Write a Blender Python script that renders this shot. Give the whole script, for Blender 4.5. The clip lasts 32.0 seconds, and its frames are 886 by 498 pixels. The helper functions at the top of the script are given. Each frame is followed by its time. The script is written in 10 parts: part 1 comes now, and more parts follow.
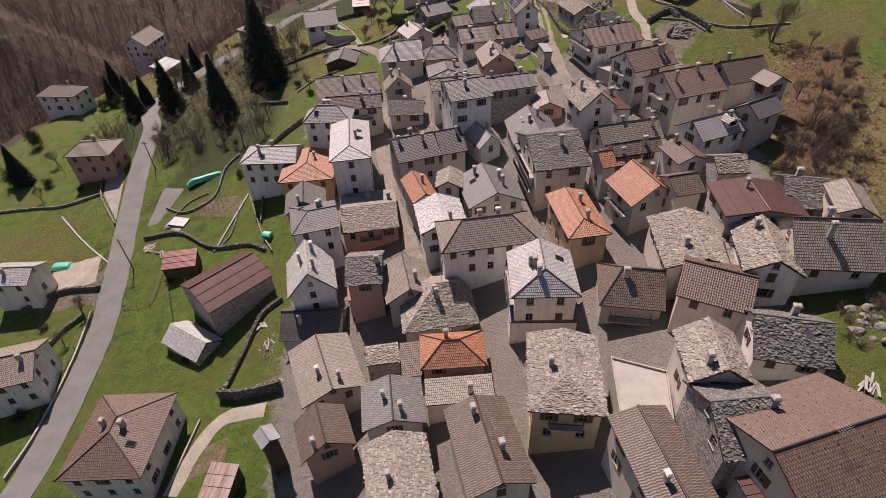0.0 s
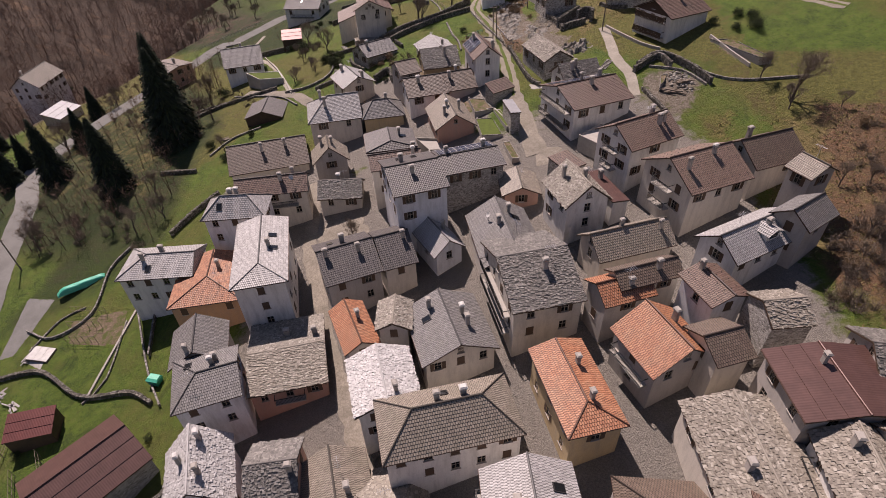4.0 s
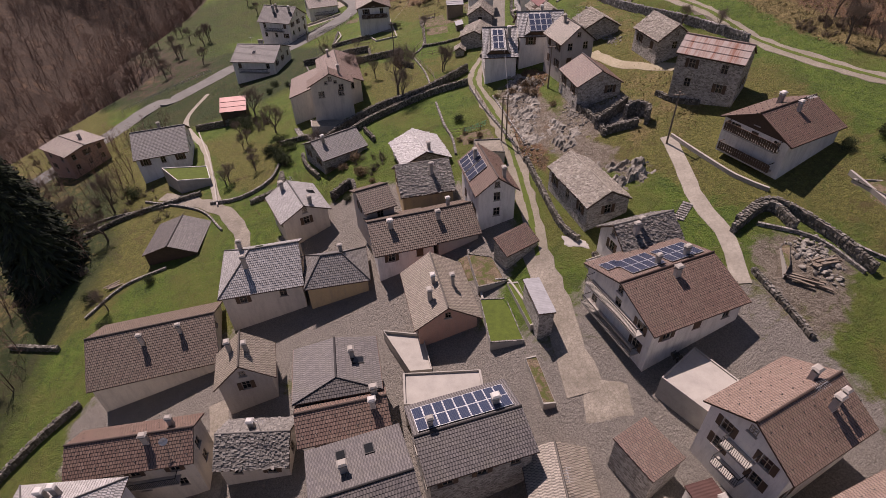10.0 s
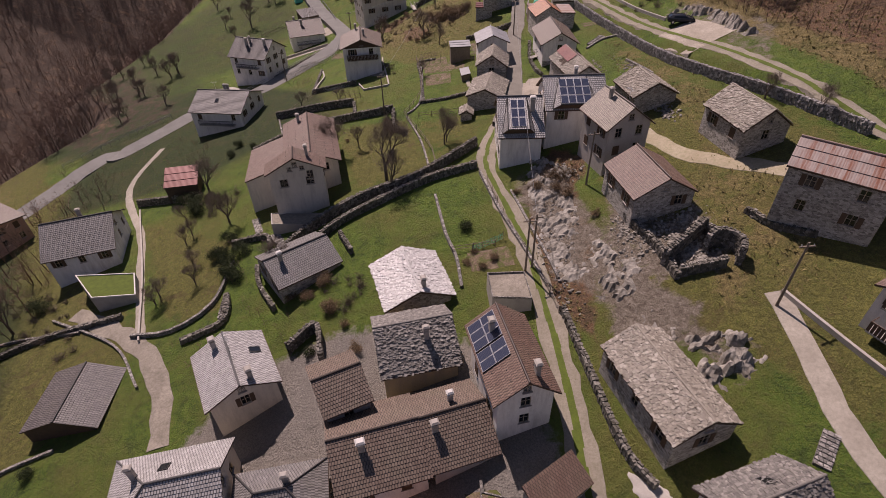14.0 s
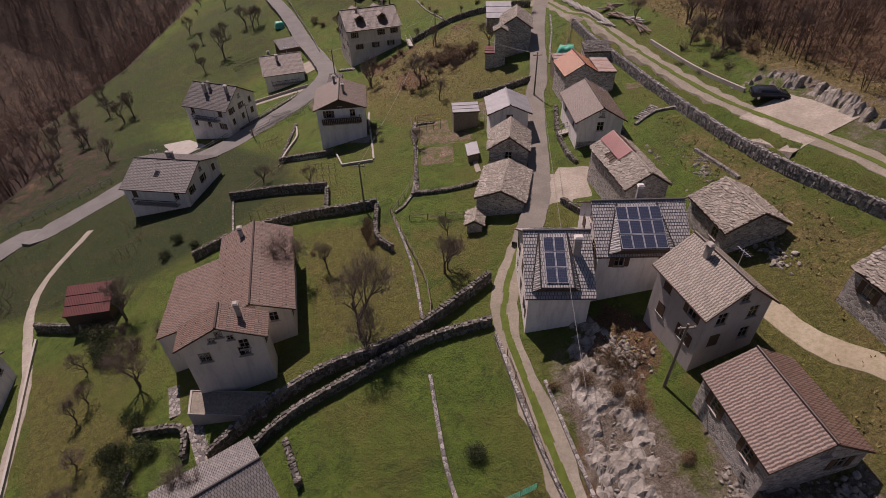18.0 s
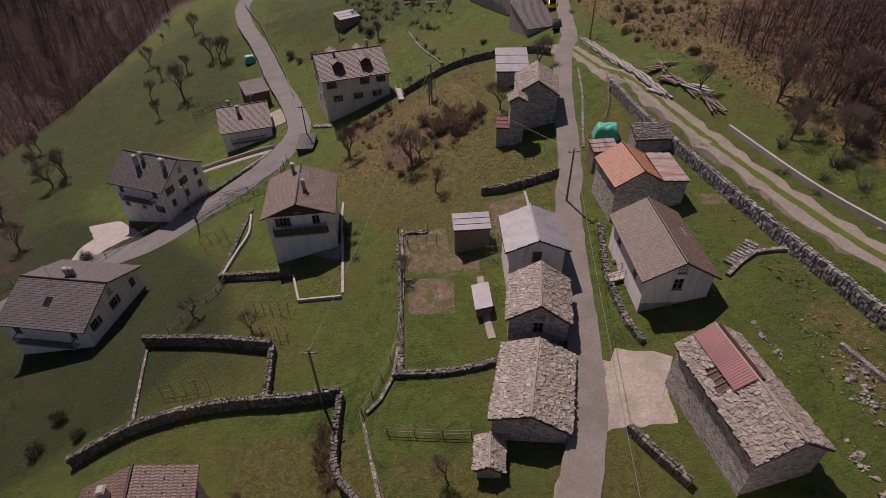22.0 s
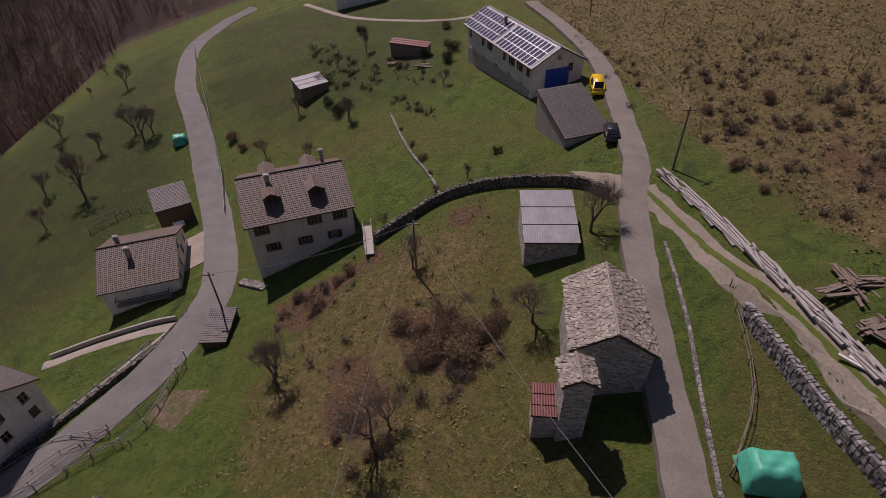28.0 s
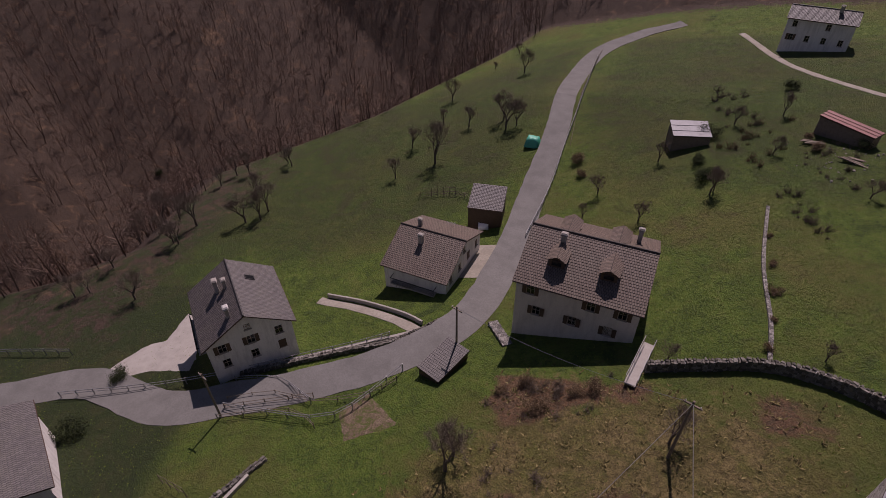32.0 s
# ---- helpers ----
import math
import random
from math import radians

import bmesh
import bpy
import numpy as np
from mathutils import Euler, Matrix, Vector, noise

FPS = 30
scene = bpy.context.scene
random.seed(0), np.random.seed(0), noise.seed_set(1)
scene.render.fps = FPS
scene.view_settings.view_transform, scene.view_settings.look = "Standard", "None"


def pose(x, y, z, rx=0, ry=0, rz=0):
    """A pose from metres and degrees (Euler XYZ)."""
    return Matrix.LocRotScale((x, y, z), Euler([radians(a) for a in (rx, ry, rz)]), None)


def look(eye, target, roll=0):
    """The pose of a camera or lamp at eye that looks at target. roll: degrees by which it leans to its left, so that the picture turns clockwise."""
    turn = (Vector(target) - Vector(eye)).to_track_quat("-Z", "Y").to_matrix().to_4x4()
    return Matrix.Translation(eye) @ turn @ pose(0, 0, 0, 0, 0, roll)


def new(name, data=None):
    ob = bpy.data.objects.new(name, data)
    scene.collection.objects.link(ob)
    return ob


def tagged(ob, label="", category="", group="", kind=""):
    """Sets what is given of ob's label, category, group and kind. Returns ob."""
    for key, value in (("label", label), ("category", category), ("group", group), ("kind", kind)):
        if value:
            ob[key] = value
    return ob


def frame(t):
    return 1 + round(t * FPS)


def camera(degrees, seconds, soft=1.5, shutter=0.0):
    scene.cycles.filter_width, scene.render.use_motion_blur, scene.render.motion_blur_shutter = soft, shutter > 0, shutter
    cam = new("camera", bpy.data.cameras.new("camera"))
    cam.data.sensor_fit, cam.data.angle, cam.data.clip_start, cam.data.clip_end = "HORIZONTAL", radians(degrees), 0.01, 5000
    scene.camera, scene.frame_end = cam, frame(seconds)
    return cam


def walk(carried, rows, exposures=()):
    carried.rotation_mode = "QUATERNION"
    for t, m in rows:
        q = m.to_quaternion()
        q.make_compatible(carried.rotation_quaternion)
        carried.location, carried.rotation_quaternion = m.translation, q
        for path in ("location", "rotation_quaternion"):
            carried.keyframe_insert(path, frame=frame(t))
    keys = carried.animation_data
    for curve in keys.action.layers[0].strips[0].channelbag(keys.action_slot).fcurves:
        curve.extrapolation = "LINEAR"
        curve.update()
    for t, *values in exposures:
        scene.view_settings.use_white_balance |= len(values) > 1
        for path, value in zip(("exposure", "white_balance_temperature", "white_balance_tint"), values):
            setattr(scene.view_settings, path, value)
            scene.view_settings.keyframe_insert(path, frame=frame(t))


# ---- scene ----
cam = camera(79.4, 32.0, soft=0.55)
METRES, EYE, TILT, LEAN, TURN = 235.0, 60.0, -39.5, 2.5, 0.0
ROWS = [
    (0.0, 0.0, 0.0, 0.0, 0.0, -0.0, -0.0),
    (0.5, 0.0004, 0.0129, 0.0103, -1.5, 0.01, 1.19),
    (1.0, 0.0015, 0.0256, 0.0205, -2.33, 0.01, 1.82),
    (1.5, 0.0029, 0.0384, 0.0307, -2.82, 0.01, 2.16),
    (2.0, 0.0048, 0.0511, 0.041, -3.12, 0.04, 2.35),
    (2.5, 0.0071, 0.0639, 0.0512, -3.3, 0.06, 2.46),
    (3.0, 0.0092, 0.0766, 0.0614, -3.46, 0.09, 2.51),
    (3.5, 0.0112, 0.0891, 0.072, -3.61, 0.07, 2.56),
    (5.5, 0.0193, 0.1397, 0.1133, -3.9, 0.15, 2.65),
    (6.0, 0.0211, 0.1523, 0.1237, -3.96, 0.16, 2.66),
    (6.5, 0.0225, 0.1639, 0.1334, -4.03, 0.17, 2.63),
    (7.0, 0.0245, 0.1779, 0.145, -4.08, 0.17, 2.63),
    (7.5, 0.0261, 0.19, 0.1548, -4.13, 0.22, 2.6),
    (8.0, 0.0279, 0.204, 0.1667, -4.19, 0.19, 2.63),
    (8.5, 0.0292, 0.2161, 0.1767, -4.24, 0.19, 2.64),
    (9.0, 0.0307, 0.2301, 0.1883, -4.31, 0.21, 2.63),
    (9.5, 0.0319, 0.2419, 0.1982, -4.36, 0.2, 2.6),
    (10.0, 0.0334, 0.2559, 0.2099, -4.42, 0.2, 2.59),
    (10.5, 0.0345, 0.2676, 0.2196, -4.46, 0.19, 2.59),
    (11.0, 0.0362, 0.2813, 0.2308, -4.46, 0.24, 2.56),
    (11.5, 0.0376, 0.2929, 0.2406, -4.49, 0.23, 2.57),
    (12.0, 0.039, 0.3066, 0.2519, -4.26, 0.24, 2.37),
    (12.5, 0.0404, 0.3183, 0.2612, -4.28, 0.3, 2.33),
    (13.0, 0.0419, 0.3319, 0.2727, -4.3, 0.22, 2.28),
    (13.5, 0.0435, 0.3435, 0.282, -4.27, 0.22, 2.25),
    (14.0, 0.0452, 0.3573, 0.2931, -4.28, 0.24, 2.22),
    (14.5, 0.0464, 0.3689, 0.3026, -4.3, 0.24, 2.23),
    (16.5, 0.0517, 0.4203, 0.3441, -4.3, 0.26, 1.97),
    (17.0, 0.0533, 0.4344, 0.3552, -4.28, 0.31, 1.9),
    (17.5, 0.0548, 0.4465, 0.365, -4.26, 0.32, 1.91),
    (18.0, 0.0566, 0.4608, 0.3764, -4.23, 0.32, 1.86),
    (18.5, 0.0578, 0.4728, 0.3861, -4.25, 0.32, 1.85),
    (19.0, 0.0594, 0.4868, 0.3975, -4.27, 0.31, 1.8),
    (19.5, 0.0608, 0.4987, 0.407, -4.26, 0.32, 1.8),
    (20.0, 0.0626, 0.5129, 0.4182, -4.22, 0.38, 1.77),
    (20.5, 0.0637, 0.5246, 0.4279, -4.27, 0.35, 1.74),
    (21.0, 0.0652, 0.5385, 0.4392, -4.29, 0.31, 1.76),
    (21.5, 0.0667, 0.5503, 0.4488, -4.29, 0.32, 1.74),
    (22.0, 0.068, 0.5644, 0.46, -4.34, 0.36, 1.72),
    (22.5, 0.0695, 0.5763, 0.4699, -4.32, 0.32, 1.74),
    (23.0, 0.0714, 0.5905, 0.4812, -4.28, 0.36, 1.76),
    (23.5, 0.0727, 0.6024, 0.4908, -4.29, 0.37, 1.74),
    (24.0, 0.0746, 0.6165, 0.5022, -4.24, 0.35, 1.76),
    (24.5, 0.0762, 0.6286, 0.5118, -4.22, 0.36, 1.77),
    (25.0, 0.0779, 0.6428, 0.5231, -4.23, 0.39, 1.75),
    (25.5, 0.0794, 0.6547, 0.5327, -4.24, 0.4, 1.74),
    (27.5, 0.0868, 0.7069, 0.5743, -4.13, 0.49, 1.6),
    (28.0, 0.0885, 0.7199, 0.5847, -4.15, 0.51, 1.59),
    (28.5, 0.0904, 0.7326, 0.5952, -4.09, 0.49, 1.6),
    (29.0, 0.0914, 0.7445, 0.6051, -2.93, 0.52, 0.58),
    (29.5, 0.0919, 0.7545, 0.6135, 0.38, 0.42, -2.28),
    (30.0, 0.0922, 0.762, 0.6201, 5.6, -0.05, -6.58),
    (30.5, 0.0917, 0.7671, 0.6247, 11.73, -1.11, -11.58),
    (31.0, 0.0913, 0.7703, 0.6271, 18.02, -2.63, -16.32),
    (31.5, 0.0903, 0.771, 0.6282, 24.03, -4.61, -20.49),
    (32.0, 0.0899, 0.7712, 0.6283, 31.31, -7.46, -24.85),
]
walk(cam, [(t, pose(0, 0, EYE, TILT, LEAN, TURN) @ pose(METRES * x, METRES * y, METRES * z, 90 + pitch, roll, yaw)) for t, x, y, z, yaw, pitch, roll in ROWS], exposures=[(0.0, 0.32, 6800, 29), (6.0, 0.23, 6700, 30), (12.0, 0.16, 6750, 33), (18.0, -0.14, 6800, 34), (25.0, -0.42, 6600, 35), (32.0, -0.57, 6450, 39)])

WORLD = bpy.data.worlds.new("sky")
scene.world = WORLD
WORLD.use_nodes = True
SUN_AZ, SUN_EL = 112.0, 54.0      # degrees: from +x towards +y; above the horizon
sky = WORLD.node_tree.nodes.new("ShaderNodeTexSky")
sky.sky_type, sky.sun_disc = "NISHITA", False
sky.sun_elevation, sky.sun_rotation = radians(SUN_EL), radians(90 - SUN_AZ)
sky.altitude = 700
back = WORLD.node_tree.nodes["Background"]
back.inputs[1].default_value = 0.064
WORLD.node_tree.links.new(sky.outputs[0], back.inputs[0])
sun_data = bpy.data.lights.new("sun", "SUN")
sun_data.energy, sun_data.angle, sun_data.color = 5.0, radians(0.6), (1.0, 0.93, 0.84)
sun = new("sun", sun_data)
_az, _el = radians(SUN_AZ), radians(SUN_EL)
SUN_DIR = Vector((math.cos(_az) * math.cos(_el), math.sin(_az) * math.cos(_el), math.sin(_el)))
sun.matrix_world = look(SUN_DIR * 300, (0, 0, 0))


# ---------------------------------------------------------------- materials
RND = random.Random(7)


def nodes_of(name):
    m = bpy.data.materials.new(name)
    m.use_nodes = True
    t = m.node_tree
    return m, t, t.nodes["Principled BSDF"]


def N(t, kind, **ins):
    n = t.nodes.new(kind)
    for k, v in ins.items():
        n.inputs[k.replace("_", " ")].default_value = v
    return n


def ramp(t, fac, stops):
    r = t.nodes.new("ShaderNodeValToRGB")
    e = r.color_ramp.elements
    while len(e) < len(stops):
        e.new(0.5)
    for el, (p, c) in zip(e, stops):
        el.position, el.color = p, (*c, 1)
    t.links.new(fac, r.inputs[0])
    return r.outputs[0]


def mixed(t, fac, a, b, how="MIX"):
    n = t.nodes.new("ShaderNodeMix")
    n.data_type, n.blend_type = "RGBA", how
    for sock, v in ((n.inputs[0], fac), (n.inputs[6], a), (n.inputs[7], b)):
        if hasattr(v, "links"):
            t.links.new(v, sock)
        elif isinstance(v, (int, float)):
            sock.default_value = v
        else:
            sock.default_value = (*v, 1)
    return n.outputs[2]


def noise_tex(t, scale, detail=4.0, rough=0.6, vec=None, dist=0.0):
    n = N(t, "ShaderNodeTexNoise", Scale=scale, Detail=detail, Roughness=rough, Distortion=dist)
    if vec is not None:
        t.links.new(vec, n.inputs["Vector"])
    return n.outputs[0]


def bump(t, bsdf, height, strength=0.4, distance=0.05):
    b = N(t, "ShaderNodeBump", Strength=strength, Distance=distance)
    t.links.new(height, b.inputs["Height"])
    t.links.new(b.outputs[0], bsdf.inputs["Normal"])


def where(t):
    return t.nodes.new("ShaderNodeNewGeometry").outputs["Position"]


def uv(t):
    return t.nodes.new("ShaderNodeUVMap").outputs[0]


def scaled(t, vec, sx, sy, sz=1.0):
    m = t.nodes.new("ShaderNodeMapping")
    m.inputs["Scale"].default_value = (sx, sy, sz)
    t.links.new(vec, m.inputs["Vector"])
    return m.outputs[0]


def rnd_out(t, island=False):
    if island:
        return t.nodes.new("ShaderNodeNewGeometry").outputs["Random Per Island"]
    return t.nodes.new("ShaderNodeObjectInfo").outputs["Random"]


def plain(name, col, rough=0.7, metal=0.0, var=0.25, scale=1.5, fine=14.0, relief=0.15):
    """Paint, render or metal: two scales of mottling and a fine relief."""
    m, t, b = nodes_of(name)
    p = where(t)
    n1 = noise_tex(t, scale, 5, 0.65, p)
    n2 = noise_tex(t, fine, 3, 0.6, p)
    dark = tuple(c * (1 - var) for c in col)
    light = tuple(min(1, c * (1 + var * 0.6)) for c in col)
    c1 = ramp(t, n1, [(0.3, dark), (0.55, col), (0.75, light)])
    c2 = mixed(t, 0.35, c1, ramp(t, n2, [(0.3, dark), (0.7, light)]))
    t.links.new(c2, b.inputs["Base Color"])
    b.inputs["Roughness"].default_value, b.inputs["Metallic"].default_value = rough, metal
    if relief:
        bump(t, b, n2, relief, 0.03)
    return m


def plaster(name, col, dirt=(0.2, 0.17, 0.14)):
    m, t, b = nodes_of(name)
    p = where(t)
    streak = noise_tex(t, 1.0, 5, 0.7, scaled(t, p, 1.3, 1.3, 0.25))
    grain = noise_tex(t, 22, 3, 0.6, p)
    patch = noise_tex(t, 0.35, 4, 0.6, p)
    c = mixed(t, ramp(t, streak, [(0.46, (0, 0, 0)), (0.8, (0.6, 0.6, 0.6))]), col, dirt)
    c = mixed(t, ramp(t, patch, [(0.45, (0, 0, 0)), (0.75, (0.35, 0.35, 0.35))]), c, tuple(k * 0.72 for k in col))
    spots = noise_tex(t, 2.6, 5, 0.75, p)
    c = mixed(t, ramp(t, spots, [(0.54, (0, 0, 0)), (0.7, (0.4, 0.4, 0.4))]), c, tuple(k * 0.6 for k in col))
    c = mixed(t, 0.14, c, ramp(t, grain, [(0.3, (0.3, 0.28, 0.25)), (0.7, (0.9, 0.88, 0.85))]))
    t.links.new(c, b.inputs["Base Color"])
    b.inputs["Roughness"].default_value = 0.9
    bump(t, b, grain, 0.25, 0.02)
    return m


def rubble(name, cols, mortar, scale=2.2):
    """Undressed stone walling."""
    m, t, b = nodes_of(name)
    p = scaled(t, where(t), 1, 1, 1.7)
    v = N(t, "ShaderNodeTexVoronoi", Scale=scale)
    t.links.new(p, v.inputs["Vector"])
    e = N(t, "ShaderNodeTexVoronoi", Scale=scale)
    e.feature = "DISTANCE_TO_EDGE"
    t.links.new(p, e.inputs["Vector"])
    sep = t.nodes.new("ShaderNodeSeparateColor")
    t.links.new(v.outputs["Color"], sep.inputs[0])
    c = ramp(t, sep.outputs[0], [(0.0, cols[0]), (0.5, cols[1]), (1.0, cols[2])])
    c = mixed(t, ramp(t, e.outputs[0], [(0.0, (1, 1, 1)), (0.07, (0, 0, 0))]), c, mortar)
    g = noise_tex(t, 9, 4, 0.7, where(t))
    c = mixed(t, 0.5, c, ramp(t, g, [(0.3, (0.25, 0.25, 0.25)), (0.7, (0.8, 0.8, 0.8))]), "OVERLAY")
    t.links.new(c, b.inputs["Base Color"])
    b.inputs["Roughness"].default_value = 0.95
    bump(t, b, ramp(t, e.outputs[0], [(0.0, (0, 0, 0)), (0.15, (1, 1, 1))]), 0.7, 0.06)
    return m


def tiles_mat(name, cols, across=0.25, rough=0.55, moss=0.25, moss_col=(0.16, 0.15, 0.10)):
    """Tile courses: the steps are geometry; here the joints across, a painted shade line along each course and the
    colour of each tile. uv in metres.
    """
    m, t, b = nodes_of(name)
    q = uv(t)
    br = N(t, "ShaderNodeTexBrick", Scale=1.0, Mortar_Size=0.03, Bias=0.0, Brick_Width=across, Row_Height=0.36)
    br.inputs["Color1"].default_value, br.inputs["Color2"].default_value = (0, 0, 0, 1), (1, 1, 1, 1)
    br.inputs["Mortar"].default_value = (0.3, 0.3, 0.3, 1)
    t.links.new(q, br.inputs["Vector"])
    c = ramp(t, br.outputs[0], [(0.0, cols[0]), (0.5, cols[1]), (1.0, cols[2])])
    joint_shade = br.outputs[1]
    big = noise_tex(t, 0.45, 4, 0.7, where(t))
    fine = noise_tex(t, 7, 4, 0.7, where(t))
    c = mixed(t, ramp(t, big, [(0.45, (0, 0, 0)), (0.7, (moss * 2, moss * 2, moss * 2))]), c, moss_col)
    c = mixed(t, 0.35, c, ramp(t, fine, [(0.3, cols[0]), (0.7, cols[2])]))
    # dark joints across; along the courses the line stands in for shade
    c = mixed(t, joint_shade, c, tuple(k * 0.35 for k in cols[0]))
    t.links.new(c, b.inputs["Base Color"])
    b.inputs["Roughness"].default_value = rough
    w = N(t, "ShaderNodeTexWave", Scale=0.314 / across, Distortion=0.3)
    w.wave_profile = "SIN"
    t.links.new(q, w.inputs["Vector"])
    bump(t, b, w.outputs[0], 0.5, 0.06)
    return m


def slab_mat(name, cols, rough=0.65, lichen=(0.36, 0.335, 0.27), single=False):
    """Split stone roof slabs: each slab its own tone, lichen blots."""
    m, t, b = nodes_of(name)
    r = rnd_out(t, not single)
    c = ramp(t, r, [(0.0, cols[0]), (0.45, cols[1]), (0.8, cols[2]), (1.0, cols[3])])
    n = noise_tex(t, 3.5, 5, 0.75, where(t))
    n2 = noise_tex(t, 0.4, 3, 0.6, where(t))
    c = mixed(t, ramp(t, n, [(0.5, (0, 0, 0)), (0.72, (0.6, 0.6, 0.6))]), c, lichen)
    c = mixed(t, ramp(t, n2, [(0.4, (0, 0, 0)), (0.7, (0.35, 0.35, 0.35))]), c, cols[0])
    t.links.new(c, b.inputs["Base Color"])
    b.inputs["Roughness"].default_value = rough
    bump(t, b, noise_tex(t, 12, 4, 0.7, where(t)), 0.4, 0.04)
    return m


def sheet_mat(name, col, pitch=0.2, rough=0.45, metal=0.3, rust=0.0):
    """Ribbed sheet metal; the ribs run down the slope."""
    m, t, b = nodes_of(name)
    q = uv(t)
    n = noise_tex(t, 0.9, 5, 0.7, where(t))
    c = ramp(t, n, [(0.3, tuple(k * 0.75 for k in col)), (0.6, col), (0.8, tuple(min(1, k * 1.2) for k in col))])
    if rust:
        c = mixed(t, ramp(t, noise_tex(t, 0.6, 6, 0.75, scaled(t, q, 2.0, 0.5)), [(0.45, (0, 0, 0)), (0.6, (rust, rust, rust))]), c, (0.2, 0.075, 0.04))
    t.links.new(c, b.inputs["Base Color"])
    b.inputs["Roughness"].default_value, b.inputs["Metallic"].default_value = rough, metal
    w = N(t, "ShaderNodeTexWave", Scale=0.314 / pitch, Distortion=0.0)
    t.links.new(q, w.inputs["Vector"])
    bump(t, b, w.outputs[0], 0.28, 0.03)
    return m


M = {}
M["white"] = plaster("white_render", (0.76, 0.73, 0.68))
M["cream"] = plaster("cream_render", (0.6, 0.54, 0.45))
M["grey"] = plaster("grey_render", (0.40, 0.36, 0.32))
M["ochre"] = plaster("ochre_render", (0.50, 0.36, 0.17))
M["pink"] = plaster("pink_render", (0.42, 0.22, 0.15))
M["orange"] = plaster("orange_render", (0.46, 0.24, 0.10))
M["bluewhite"] = plaster("pale_render", (0.72, 0.72, 0.73))
M["stone"] = rubble("rubble_walling", [(0.17, 0.157, 0.138), (0.32, 0.3, 0.268), (0.48, 0.455, 0.415)], (0.4, 0.372, 0.328), 3.2)
M["drystone"] = rubble("dry_stone", [(0.10, 0.095, 0.085), (0.2, 0.185, 0.165), (0.33, 0.31, 0.28)], (0.04, 0.038, 0.032), 2.6)
M["rust_tile"] = tiles_mat("red_brown_tile", [(0.108, 0.064, 0.047), (0.150, 0.092, 0.068), (0.205, 0.134, 0.102)], moss=0.2)
M["brown_tile"] = tiles_mat("brown_tile", [(0.100, 0.070, 0.051), (0.143, 0.102, 0.076), (0.195, 0.146, 0.112)], moss=0.2)
M["beige_tile"] = tiles_mat("weathered_tile", [(0.184, 0.155, 0.121), (0.265, 0.224, 0.178), (0.345, 0.299, 0.241)], moss=0.3)
M["dark_tile"] = tiles_mat("dark_tile", [(0.063, 0.055, 0.053), (0.092, 0.081, 0.076), (0.138, 0.121, 0.115)], moss=0.2)
M["grey_tile"] = tiles_mat("grey_slate", [(0.115, 0.108, 0.103), (0.172, 0.163, 0.155), (0.241, 0.23, 0.218)], moss=0.2)
M["pale_slate"] = tiles_mat("pale_slate", [(0.3, 0.288, 0.272), (0.41, 0.395, 0.375), (0.52, 0.5, 0.48)], rough=0.5, moss=0.25, moss_col=(0.18, 0.17, 0.15))
M["tan_tile"] = tiles_mat("tan_tile", [(0.165, 0.108, 0.08), (0.215, 0.146, 0.11), (0.275, 0.195, 0.152)], moss=0.12)
M["mid_slate"] = tiles_mat("mid_slate", [(0.24, 0.231, 0.22), (0.35, 0.338, 0.323), (0.47, 0.456, 0.438)], across=0.24, rough=0.5, moss=0.2, moss_col=(0.15, 0.14, 0.12))
M["maroon_sheet"] = sheet_mat("maroon_sheet", (0.135, 0.05, 0.045), 0.2)
M["terracotta"] = tiles_mat("terracotta", [(0.26, 0.10, 0.05), (0.40, 0.16, 0.075), (0.50, 0.24, 0.13)], moss=0.3, moss_col=(0.30, 0.22, 0.14))
M["stone_slab"] = slab_mat("roof_slab", [(0.15, 0.128, 0.1), (0.225, 0.196, 0.155), (0.285, 0.252, 0.203), (0.4, 0.362, 0.303)])
M["dark_slab"] = slab_mat("dark_roof_slab", [(0.085, 0.078, 0.069), (0.13, 0.12, 0.106), (0.185, 0.17, 0.15), (0.27, 0.25, 0.22)], lichen=(0.27, 0.25, 0.21))
M["pale_slab"] = slab_mat("pale_roof_slab", [(0.31, 0.3, 0.285), (0.4, 0.388, 0.37), (0.47, 0.458, 0.44), (0.56, 0.548, 0.53)], rough=0.5, lichen=(0.3, 0.28, 0.25))
M["brown_sheet"] = sheet_mat("brown_sheet", (0.115, 0.06, 0.05), 0.25)
M["red_sheet"] = sheet_mat("red_sheet", (0.12, 0.034, 0.028), 0.2)
M["grey_sheet"] = sheet_mat("grey_sheet", (0.26, 0.26, 0.265), 0.25, 0.6, 0.2, 0.0)
M["rusty_sheet"] = sheet_mat("rusty_sheet", (0.33, 0.27, 0.24), 0.25, 0.7, 0.1, 0.95)
M["trim"] = plain("stone_trim", (0.36, 0.33, 0.29), 0.85)
M["timber"] = plain("dark_timber", (0.075, 0.045, 0.028), 0.75, var=0.4, scale=3)
M["wood"] = plain("weathered_wood", (0.2, 0.16, 0.12), 0.85, var=0.4, scale=3)
M["shutter"] = plain("brown_shutter", (0.085, 0.05, 0.03), 0.7)
M["frame"] = plain("window_frame", (0.3, 0.24, 0.18), 0.6)
M["metal"] = plain("galvanised", (0.33, 0.33, 0.33), 0.45, 0.6)
M["iron"] = plain("dark_iron", (0.04, 0.038, 0.036), 0.6, 0.3)
M["copper"] = plain("brown_gutter", (0.1, 0.06, 0.045), 0.5, 0.4)
M["whitecap"] = plain("pale_cement", (0.58, 0.56, 0.52), 0.85)
